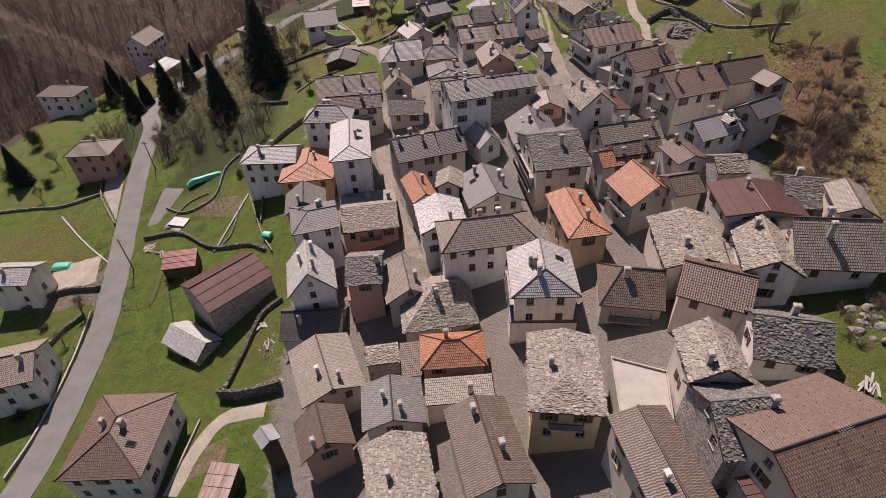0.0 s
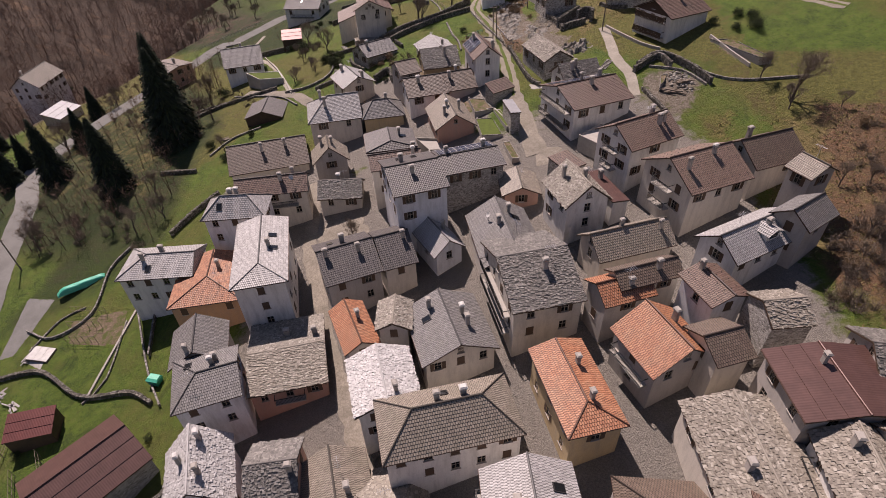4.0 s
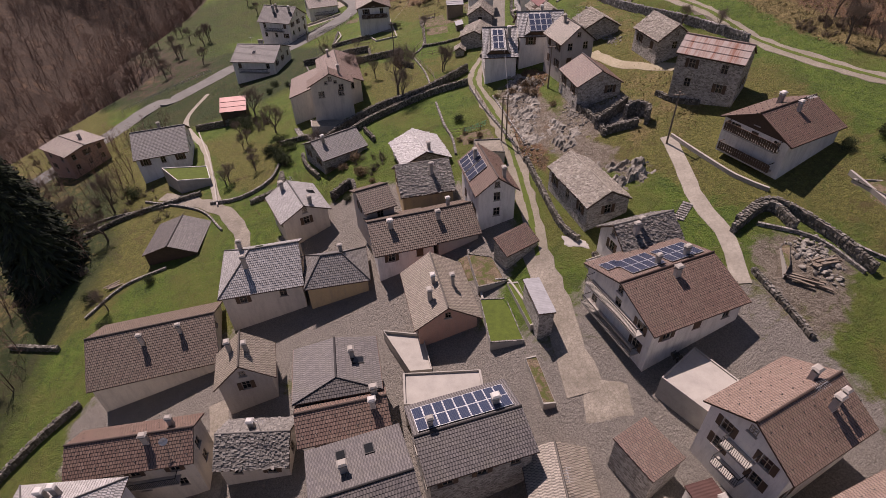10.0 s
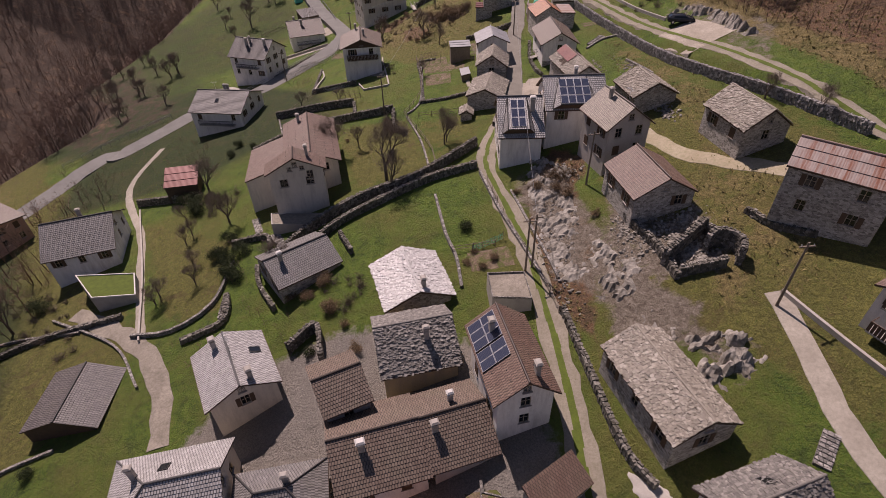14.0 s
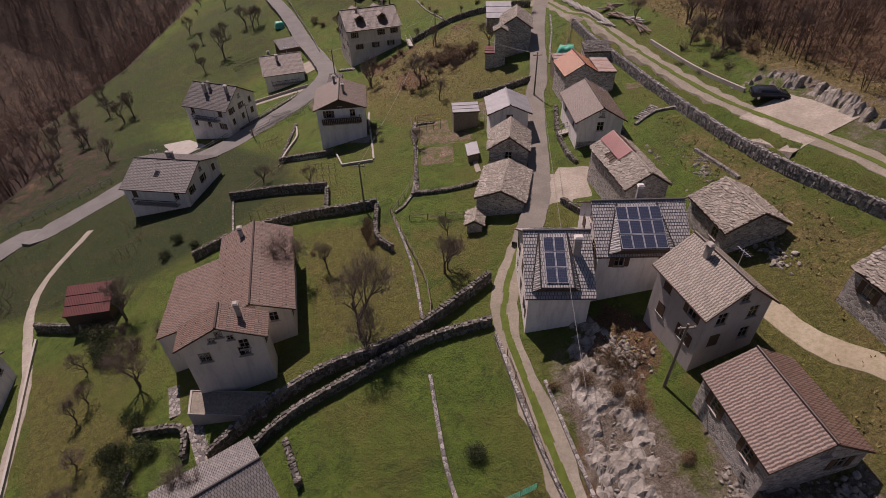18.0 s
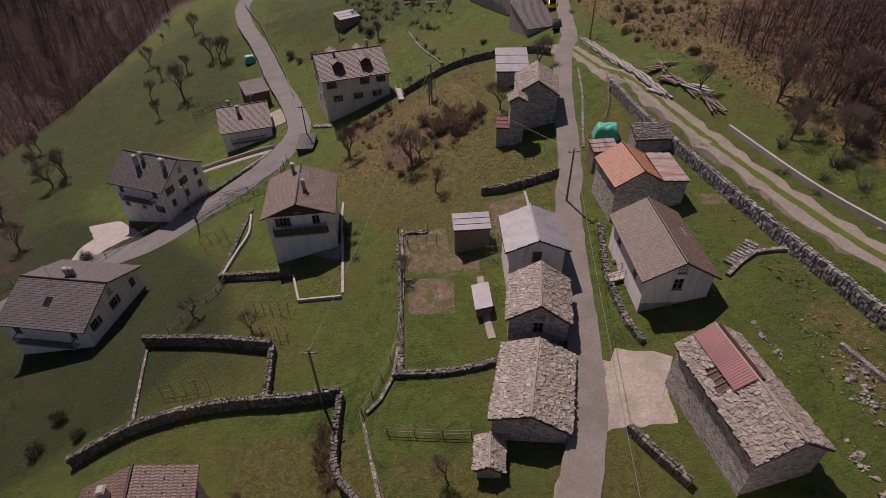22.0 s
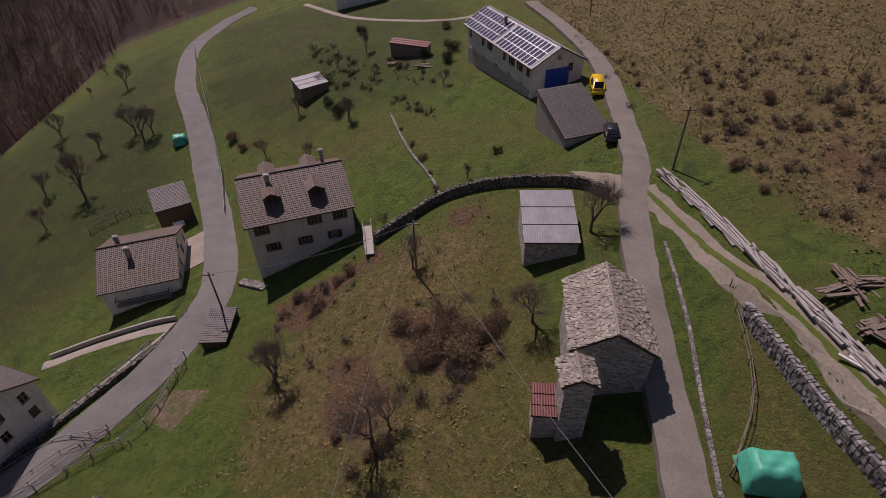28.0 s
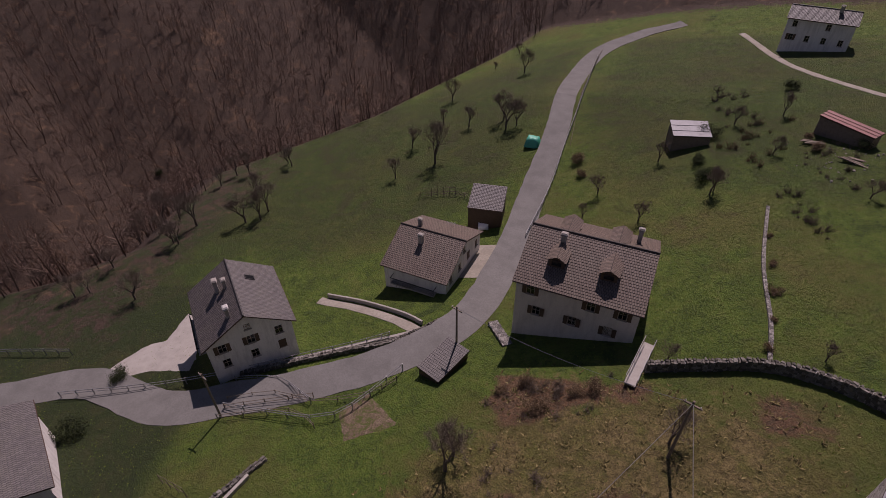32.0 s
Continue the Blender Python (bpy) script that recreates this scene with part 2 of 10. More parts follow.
M["concrete"] = plain("concrete", (0.36, 0.335, 0.295), 0.9, scale=0.8)
M["soot"] = plain("soot", (0.015, 0.014, 0.013), 0.95)
g_m, g_t, g_b = nodes_of("window_glass")
g_b.inputs["Base Color"].default_value, g_b.inputs["Roughness"].default_value = (0.012, 0.014, 0.016, 1), 0.08
M["glass"] = g_m
pv_m, pv_t, pv_b = nodes_of("solar_cells")
pv_c = N(pv_t, "ShaderNodeTexBrick", Scale=1.0, Mortar_Size=0.012, Brick_Width=0.16, Row_Height=0.16)
pv_c.offset = 0.0
pv_c.inputs["Color1"].default_value = pv_c.inputs["Color2"].default_value = (0.03, 0.038, 0.07, 1)
pv_c.inputs["Mortar"].default_value = (0.08, 0.09, 0.11, 1)
pv_t.links.new(uv(pv_t), pv_c.inputs["Vector"])
pv_t.links.new(pv_c.outputs[0], pv_b.inputs["Base Color"])
pv_b.inputs["Roughness"].default_value = 0.12
M["cells"] = pv_m
M["alu"] = plain("aluminium", (0.62, 0.62, 0.63), 0.4, 0.7)
M["tarp"] = plain("green_tarpaulin", (0.05, 0.42, 0.28), 0.5, var=0.3, scale=3)
M["yellow"] = plain("yellow_paint", (0.75, 0.5, 0.01), 0.3, var=0.05, relief=0)
M["darkcar"] = plain("dark_car_paint", (0.03, 0.033, 0.04), 0.25, 0.3, var=0.05, relief=0)
M["whitecar"] = plain("white_car_paint", (0.75, 0.75, 0.74), 0.3, var=0.05, relief=0)
M["redcar"] = plain("red_plastic", (0.6, 0.04, 0.03), 0.4, var=0.1, relief=0)
M["rubber"] = plain("tyre_rubber", (0.02, 0.02, 0.02), 0.9, var=0.1, relief=0)
M["bluepaint"] = plain("blue_paint", (0.02, 0.07, 0.42), 0.5, var=0.1)
so_m, so_t, so_b = nodes_of("tilled_soil")
so_n, so_f = noise_tex(so_t, 0.9, 6, 0.75, where(so_t), 0.6), noise_tex(so_t, 6, 4, 0.7, where(so_t))
so_c = mixed(so_t, ramp(so_t, so_f, [(0.35, (0, 0, 0)), (0.65, (1, 1, 1))]), (0.07, 0.048, 0.03), (0.19, 0.14, 0.09))
so_c = mixed(so_t, ramp(so_t, so_n, [(0.48, (0, 0, 0)), (0.56, (0.9, 0.9, 0.9))]), so_c, (0.06, 0.075, 0.01))
so_c = mixed(so_t, ramp(so_t, so_n, [(0.33, (0.7, 0.7, 0.7)), (0.42, (0, 0, 0))]), so_c, (0.26, 0.215, 0.14))
so_t.links.new(so_c, so_b.inputs["Base Color"])
so_b.inputs["Roughness"].default_value = 0.95
bump(so_t, so_b, so_f, 0.8, 0.1)
M["soil"] = so_m
M["greyplank"] = plain("grey_planks", (0.36, 0.34, 0.31), 0.85, var=0.35, scale=2)
M["turf"] = plain("turf", (0.075, 0.105, 0.01), 0.95, var=0.4, scale=1.5, relief=0.5)
M["slab_piece"] = slab_mat("roof_slab_piece", [(0.15, 0.128, 0.1), (0.225, 0.196, 0.155), (0.285, 0.252, 0.203), (0.4, 0.362, 0.303)], single=True)


# ---------------------------------------------------------------- mesh helpers
def link_mesh(name, me, parent=None, label="", m=None):
    ob = new(name, me)
    if parent is not None:
        ob.parent = parent
    if m is not None:
        ob.matrix_basis = m
    if label:
        ob["label"] = label
    return ob


def mesh_of(name, verts, faces, mat=None, uvs=None, mats=None, mat_idx=None, smooth=False):
    me = bpy.data.meshes.new(name)
    me.from_pydata(verts, [], faces)
    for k in (mats or ([mat] if mat else [])):
        me.materials.append(k)
    if mat_idx is not None:
        me.polygons.foreach_set("material_index", mat_idx)
    if uvs is not None:
        lay = me.uv_layers.new(name="UVMap")
        vi = np.zeros(len(me.loops), dtype=np.int32)
        me.loops.foreach_get("vertex_index", vi)
        lay.data.foreach_set("uv", np.asarray(uvs, dtype=np.float32)[vi].ravel())
    if smooth:
        me.shade_smooth()
    me.update()
    return me


class Geo:
    """Collects boxes, bars and quads into one mesh."""

    def __init__(self):
        self.v, self.f, self.u = [], [], []

    def quad(self, a, b, c, d, uvq=None):
        n = len(self.v)
        self.v += [tuple(a), tuple(b), tuple(c), tuple(d)]
        self.u += uvq or [(0, 0), (1, 0), (1, 1), (0, 1)]
        self.f.append((n, n + 1, n + 2, n + 3))

    def poly(self, pts, uvq=None):
        n = len(self.v)
        self.v += [tuple(p) for p in pts]
        self.u += uvq or [(0, 0)] * len(pts)
        self.f.append(tuple(range(n, n + len(pts))))

    def hexa(self, p):
        """Eight corners: bottom four anticlockwise, then top four."""
        n = len(self.v)
        self.v += [tuple(q) for q in p]
        self.u += [(0, 0)] * 8
        for q in ((3, 2, 1, 0), (4, 5, 6, 7), (0, 1, 5, 4), (1, 2, 6, 5), (2, 3, 7, 6), (3, 0, 4, 7)):
            self.f.append(tuple(n + i for i in q))

    def box(self, x0, y0, z0, x1, y1, z1):
        self.hexa([(x0, y0, z0), (x1, y0, z0), (x1, y1, z0), (x0, y1, z0), (x0, y0, z1), (x1, y0, z1), (x1, y1, z1), (x0, y1, z1)])

    def bar(self, a, b, r0, r1=None, sides=6):
        """A tapered bar from a to b."""
        a, b = Vector(a), Vector(b)
        r1 = r0 if r1 is None else r1
        d = (b - a).normalized()
        s = d.cross(Vector((0, 0, 1)))
        s = s.normalized() if s.length > 1e-3 else Vector((1, 0, 0))
        q = d.cross(s)
        n = len(self.v)
        for c, r in ((a, r0), (b, r1)):
            for i in range(sides):
                w = 2 * math.pi * i / sides
                self.v.append(tuple(c + s * (r * math.cos(w)) + q * (r * math.sin(w))))
                self.u.append((0, 0))
        for i in range(sides):
            j = (i + 1) % sides
            self.f.append((n + i, n + j, n + sides + j, n + sides + i))
        self.f.append(tuple(n + sides + i for i in range(sides)))
        self.f.append(tuple(n + sides - 1 - i for i in range(sides)))

    def blade(self, a, b, r):
        """Two crossed slivers from a to b: a twig."""
        a, b = Vector(a), Vector(b)
        d = b - a
        s = d.cross(Vector((0, 0, 1)))
        s = s.normalized() if s.length > 1e-6 else Vector((1, 0, 0))
        q = d.normalized().cross(s)
        for w in (s, q):
            n = len(self.v)
            self.v += [tuple(a - w * r), tuple(a + w * r), tuple(b)]
            self.u += [(0, 0)] * 3
            self.f.append((n, n + 1, n + 2))

    def tube(self, pts, r, sides=5):
        """One bent bar along the points."""
        pts = [Vector(p) for p in pts]
        n = len(self.v)
        for i, p in enumerate(pts):
            d = (pts[min(i + 1, len(pts) - 1)] - pts[max(i - 1, 0)]).normalized()
            s = d.cross(Vector((0, 0, 1))).normalized()
            q = d.cross(s)
            for k in range(sides):
                w = 2 * math.pi * k / sides
                self.v.append(tuple(p + s * (r * math.cos(w)) + q * (r * math.sin(w))))
                self.u.append((0, 0))
        for i in range(len(pts) - 1):
            for k in range(sides):
                j = (k + 1) % sides
                self.f.append((n + i * sides + k, n + i * sides + j, n + (i + 1) * sides + j, n + (i + 1) * sides + k))

    def mesh(self, name, mat, smooth=False):
        return mesh_of(name, self.v, self.f, mat, self.u, smooth=smooth)

    def part(self, name, mat, parent=None, label="", m=None, smooth=False):
        return link_mesh(name, self.mesh(name, mat, smooth), parent, label, m)


# ---------------------------------------------------------------- terrain
TX = (-100, -70, -45, -20, 0, 20, 40, 60, 85)
TY = (10, 50, 90, 130, 170, 210, 250, 290, 340)
TZ = np.array([
    (-15.6, -12.3, -8.8, -2.9, 3.6, 10.5, 16.6, 21.4, 26.0),
    (-13.5, -11.1, -8.1, -2.5, 3.3, 9.1, 14.4, 19.4, 25.1),
    (-9.6, -6.6, -2.9, 2.6, 7.3, 11.7, 15.8, 19.9, 25.5),
    (-7.5, -1.8, 2.4, 7.1, 11.3, 16.3, 21.5, 26.0, 30.8),
    (-9.3, -1.9, 3.5, 9.7, 15.0, 18.7, 23.7, 29.1, 35.0),
    (-10.9, -3.4, 2.5, 9.4, 14.8, 18.5, 23.6, 29.2, 36.2),
    (-10.2, -2.6, 1.9, 6.5, 11.6, 17.8, 24.1, 29.8, 36.4),
    (-10.7, -3.4, 0.6, 5.0, 10.6, 17.2, 22.9, 27.6, 33.8),
    (-11.2, -1.8, 5.5, 12.0, 16.3, 19.5, 22.3, 25.9, 33.3)])


def smooth01(a, b, x):
    k = np.clip((x - a) / (b - a), 0, 1)
    return k * k * (3 - 2 * k)


def _pchip(xs, zs, x):
    """Smooth interpolation along one axis (Catmull-Rom on uneven knots)."""
    xs = np.asarray(xs, float)
    i = np.clip(np.searchsorted(xs, x) - 1, 0, len(xs) - 2)
    h = xs[i + 1] - xs[i]
    k = np.clip((x - xs[i]) / h, 0, 1)
    sl = np.gradient(zs, xs, axis=-1)
    ar = np.arange(len(x))
    z0, z1, m0, m1 = zs[ar, i], zs[ar, i + 1], sl[ar, i] * h, sl[ar, i + 1] * h
    return (2 * k**3 - 3 * k**2 + 1) * z0 + (k**3 - 2 * k**2 + k) * m0 + (-2 * k**3 + 3 * k**2) * z1 + (k**3 - k**2) * m1


STEP_Y, STEP_X = (150, 173, 182, 193, 212, 226, 235, 246, 260), (66, 58.6, 55.2, 52.2, 49.6, 47.9, 46.8, 46.2, 45.5)
EDGE_Y, EDGE_X = (0, 150, 200, 228, 244, 258, 272, 287, 302, 330, 400), (-122, -122, -106, -86, -70, -66, -78, -90, -85, -76, -77)


def heights(x, y):
    x, y = np.atleast_1d(np.asarray(x, float)), np.atleast_1d(np.asarray(y, float))
    xc, yc = np.clip(x, TX[0], TX[-1]), np.clip(y, TY[0], TY[-1])
    cols = np.stack([_pchip(TY, np.tile(TZ[:, j], (len(x), 1)), yc) for j in range(len(TX))], 1)
    z = _pchip(TX, cols, xc)
    # the hill on the right goes on rising; the valley side falls away and the far wooded side rises again
    z = z + np.clip(x - 85, 0, 400) * 0.62
    edge = np.interp(y, EDGE_Y, EDGE_X)
    fall = np.clip(edge - x, 0, None)
    z = z - 34 * smooth01(0, 62, fall)
    z = z + np.clip(fall - 70, 0, None) * 0.55
    z = z + np.clip(y - 420, 0, None) * 0.5 * smooth01(-400, 200, -x + 0 * y) + np.clip(y - 400, 0, None) * 0.12
    z = z - np.clip(0 - y, 0, 200) * 0.05
    # the step of the retaining wall below the track
    z = z + 1.4 * smooth01(0.2, 1.6, x - np.interp(y, STEP_Y, STEP_X)) * smooth01(158, 172, y) * smooth01(256, 244, y)
    return z


def H(x, y):
    return float(heights(x, y)[0])


def grid_axis(marks):
    """Marks of (place, step): a finer grid near the village."""
    out = []
    for (a, s), (b, _) in zip(marks, marks[1:]):
        out += list(np.arange(a, b, s))
    return np.array(out + [marks[-1][0]])


gx = grid_axis([(-900, 40), (-300, 12), (-120, 1.3), (100, 10), (260, 40), (900, 40)])
gy = grid_axis([(-300, 40), (-20, 1.3), (430, 10), (640, 40), (1300, 40)])
XX, YY = np.meshgrid(gx, gy)
ZZ = heights(XX.ravel(), YY.ravel())
nx, ny = len(gx), len(gy)
gv = np.stack([XX.ravel(), YY.ravel(), ZZ], 1)
idx = np.arange(nx * ny).reshape(ny, nx)
gf = np.stack([idx[:-1, :-1].ravel(), idx[:-1, 1:].ravel(), idx[1:, 1:].ravel(), idx[1:, :-1].ravel()], 1)
gr_m, gt, gb = nodes_of("ground_cover")
pw = where(gt)
n_big, n_mid, n_fine = noise_tex(gt, 0.055, 6, 0.7, pw), noise_tex(gt, 0.42, 6, 0.72, pw, 0.6), noise_tex(gt, 6.5, 6, 0.82, pw)
n_clump, n_patch = noise_tex(gt, 1.7, 5, 0.75, pw, 0.8), noise_tex(gt, 0.14, 6, 0.72, scaled(gt, pw, 1, 1, 1), 1.2)
grey3 = lambda k: (k, k, k)
lush = mixed(gt, ramp(gt, n_mid, [(0.36, grey3(0)), (0.62, grey3(1))]), (0.036, 0.082, 0.005), (0.088, 0.165, 0.01))
lush = mixed(gt, ramp(gt, n_fine, [(0.42, grey3(0)), (0.64, grey3(0.6))]), lush, (0.17, 0.19, 0.025))
lush = mixed(gt, ramp(gt, n_clump, [(0.50, grey3(0)), (0.66, grey3(0.8))]), lush, (0.034, 0.056, 0.006))
lush = mixed(gt, ramp(gt, n_mid, [(0.54, grey3(0)), (0.68, grey3(0.5))]), lush, (0.14, 0.13, 0.036))
lush = mixed(gt, ramp(gt, n_patch, [(0.34, grey3(0.7)), (0.44, grey3(0))]), lush, (0.025, 0.05, 0.004))
# dark scrubby grass; shade on the valley side is put into its colour
shade_green = mixed(gt, ramp(gt, n_fine, [(0.40, grey3(0)), (0.62, grey3(1))]), (0.012, 0.026, 0.003), (0.042, 0.064, 0.008))
shade_green = mixed(gt, ramp(gt, n_patch, [(0.48, grey3(0)), (0.62, grey3(0.6))]), shade_green, (0.06, 0.056, 0.016))
olive = mixed(gt, ramp(gt, n_clump, [(0.35, grey3(0)), (0.65, grey3(1))]), (0.088, 0.086, 0.015), (0.21, 0.196, 0.045))
olive = mixed(gt, ramp(gt, n_fine, [(0.42, grey3(0)), (0.62, grey3(0.7))]), olive, (0.045, 0.052, 0.005))
olive = mixed(gt, ramp(gt, n_patch, [(0.55, grey3(0)), (0.66, grey3(0.6))]), olive, (0.115, 0.075, 0.03))
dry = mixed(gt, ramp(gt, n_clump, [(0.33, grey3(0)), (0.66, grey3(1))]), (0.10, 0.08, 0.022), (0.33, 0.255, 0.095))
dry = mixed(gt, ramp(gt, n_fine, [(0.42, grey3(0)), (0.62, grey3(0.75))]), dry, (0.07, 0.05, 0.02))
dry = mixed(gt, ramp(gt, n_patch, [(0.50, grey3(0)), (0.62, grey3(0.75))]), dry, (0.075, 0.078, 0.008))
rust = mixed(gt, ramp(gt, n_clump, [(0.35, grey3(0)), (0.65, grey3(1))]), (0.055, 0.034, 0.02), (0.19, 0.092, 0.042))
rust = mixed(gt, ramp(gt, n_fine, [(0.45, grey3(0)), (0.65, grey3(0.7))]), rust, (0.25, 0.18, 0.09))
rust = mixed(gt, ramp(gt, n_mid, [(0.52, grey3(0)), (0.66, grey3(0.7))]), rust, (0.05, 0.042, 0.018))
bare = mixed(gt, ramp(gt, n_clump, [(0.35, grey3(0)), (0.65, grey3(1))]), (0.12, 0.09, 0.062), (0.33, 0.285, 0.225))
bare = mixed(gt, ramp(gt, n_fine, [(0.42, grey3(0)), (0.62, grey3(0.7))]), bare, (0.09, 0.075, 0.05))
pave = mixed(gt, n_mid, (0.22, 0.198, 0.17), (0.38, 0.345, 0.295))
pave = mixed(gt, ramp(gt, n_fine, [(0.4, grey3(0)), (0.65, grey3(0.7))]), pave, (0.10, 0.09, 0.075))
pv_v = N(gt, "ShaderNodeTexVoronoi", Scale=3.1)
pv_v.feature = "DISTANCE_TO_EDGE"
gt.links.new(pw, pv_v.inputs["Vector"])
pave = mixed(gt, ramp(gt, pv_v.outputs[0], [(0.0, grey3(0.35)), (0.09, grey3(0))]), pave, (0.09, 0.08, 0.062))
litter = mixed(gt, n_mid, (0.03, 0.021, 0.014), (0.095, 0.058, 0.036))
litter = mixed(gt, ramp(gt, n_patch, [(0.55, grey3(0)), (0.68, grey3(0.7))]), litter, (0.2, 0.12, 0.065))


def cover_channels(name):
    att = gt.nodes.new("ShaderNodeAttribute")
    att.attribute_name = name
    sp = gt.nodes.new("ShaderNodeSeparateColor")
    gt.links.new(att.outputs["Color"], sp.inputs[0])
    return [*sp.outputs, att.outputs["Alpha"]]


def soft_mask(sock, tex, spread=1.3, edge=(0.38, 0.62)):
    """The mask with an edge broken up by the texture."""
    a = gt.nodes.new("ShaderNodeMath")
    a.operation = "MULTIPLY_ADD"
    gt.links.new(tex, a.inputs[0])
    a.inputs[1].default_value = spread
    b_ = gt.nodes.new("ShaderNodeMath")
    b_.operation = "SUBTRACT"
    gt.links.new(sock, b_.inputs[0])
    b_.inputs[1].default_value = spread / 2
    gt.links.new(b_.outputs[0], a.inputs[2])
    return ramp(gt, a.outputs[0], [(edge[0], grey3(0)), (edge[1], grey3(1))])


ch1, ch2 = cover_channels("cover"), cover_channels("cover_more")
gcol = mixed(gt, ramp(gt, n_big, [(0.45, grey3(0)), (0.62, grey3(0.8))]), lush, olive)
gcol = mixed(gt, soft_mask(ch2[0], n_mid), gcol, olive)
# grass darkened where the valley meadows lie in shade
gcol = mixed(gt, soft_mask(ch1[3], n_patch, 1.6, (0.15, 0.95)), gcol, shade_green)
gcol = mixed(gt, soft_mask(ch1[0], n_mid), gcol, dry)
gcol = mixed(gt, soft_mask(ch2[2], n_patch, 1.6), gcol, rust)
gcol = mixed(gt, soft_mask(ch2[1], n_mid, 1.5), gcol, bare)
gcol = mixed(gt, soft_mask(ch1[2], n_mid), gcol, litter)
gcol = mixed(gt, soft_mask(ch1[1], n_mid), gcol, pave)
gt.links.new(gcol, gb.inputs["Base Color"])
gb.inputs["Roughness"].default_value = 0.95
hsum = gt.nodes.new("ShaderNodeMath")
hsum.operation = "MULTIPLY_ADD"
gt.links.new(n_fine, hsum.inputs[0])
hsum.inputs[1].default_value = 0.5
gt.links.new(n_clump, hsum.inputs[2])
bump(gt, gb, hsum.outputs[0], 1.0, 0.5)
g_me = mesh_of("ground", gv.tolist(), gf.tolist(), gr_m, smooth=True)


def blob(x, y, cx, cy, rx, ry, soft=0.35):
    d = np.hypot((x - cx) / rx, (y - cy) / ry)
    return 1 - smooth01(1 - soft, 1 + soft, d)


TRACK_Y, TRACK_X = (60, 100, 126, 136, 147, 157, 176, 190, 245, 280, 340), (72, 80, 84.5, 78.5, 72, 68, 63.5, 61, 54, 51, 48)


def inside(x, y, poly, soft):
    """1 inside the outline, 0 outside, with a soft edge of that width."""
    out = np.zeros(len(x))
    px_, py_ = np.array([p[0] for p in poly], float), np.array([p[1] for p in poly], float)
    near = np.nonzero((x > px_.min() - soft) & (x < px_.max() + soft) & (y > py_.min() - soft) & (y < py_.max() + soft))[0]
    if not len(near):
        return out
    xs, ys = x[near], y[near]
    hit, dist = np.zeros(len(near), bool), np.full(len(near), 1e9)
    for x0, y0, x1, y1 in zip(px_, py_, np.roll(px_, -1), np.roll(py_, -1)):
        cross = (y0 > ys) != (y1 > ys)
        hit ^= cross & (xs < (x1 - x0) * (ys - y0) / (y1 - y0 + 1e-9) + x0)
        k = np.clip(((xs - x0) * (x1 - x0) + (ys - y0) * (y1 - y0)) / ((x1 - x0) ** 2 + (y1 - y0) ** 2 + 1e-9), 0, 1)
        dist = np.minimum(dist, np.hypot(xs - x0 - k * (x1 - x0), ys - y0 - k * (y1 - y0)))
    out[near] = smooth01(-soft, soft, np.where(hit, dist, -dist))
    return out


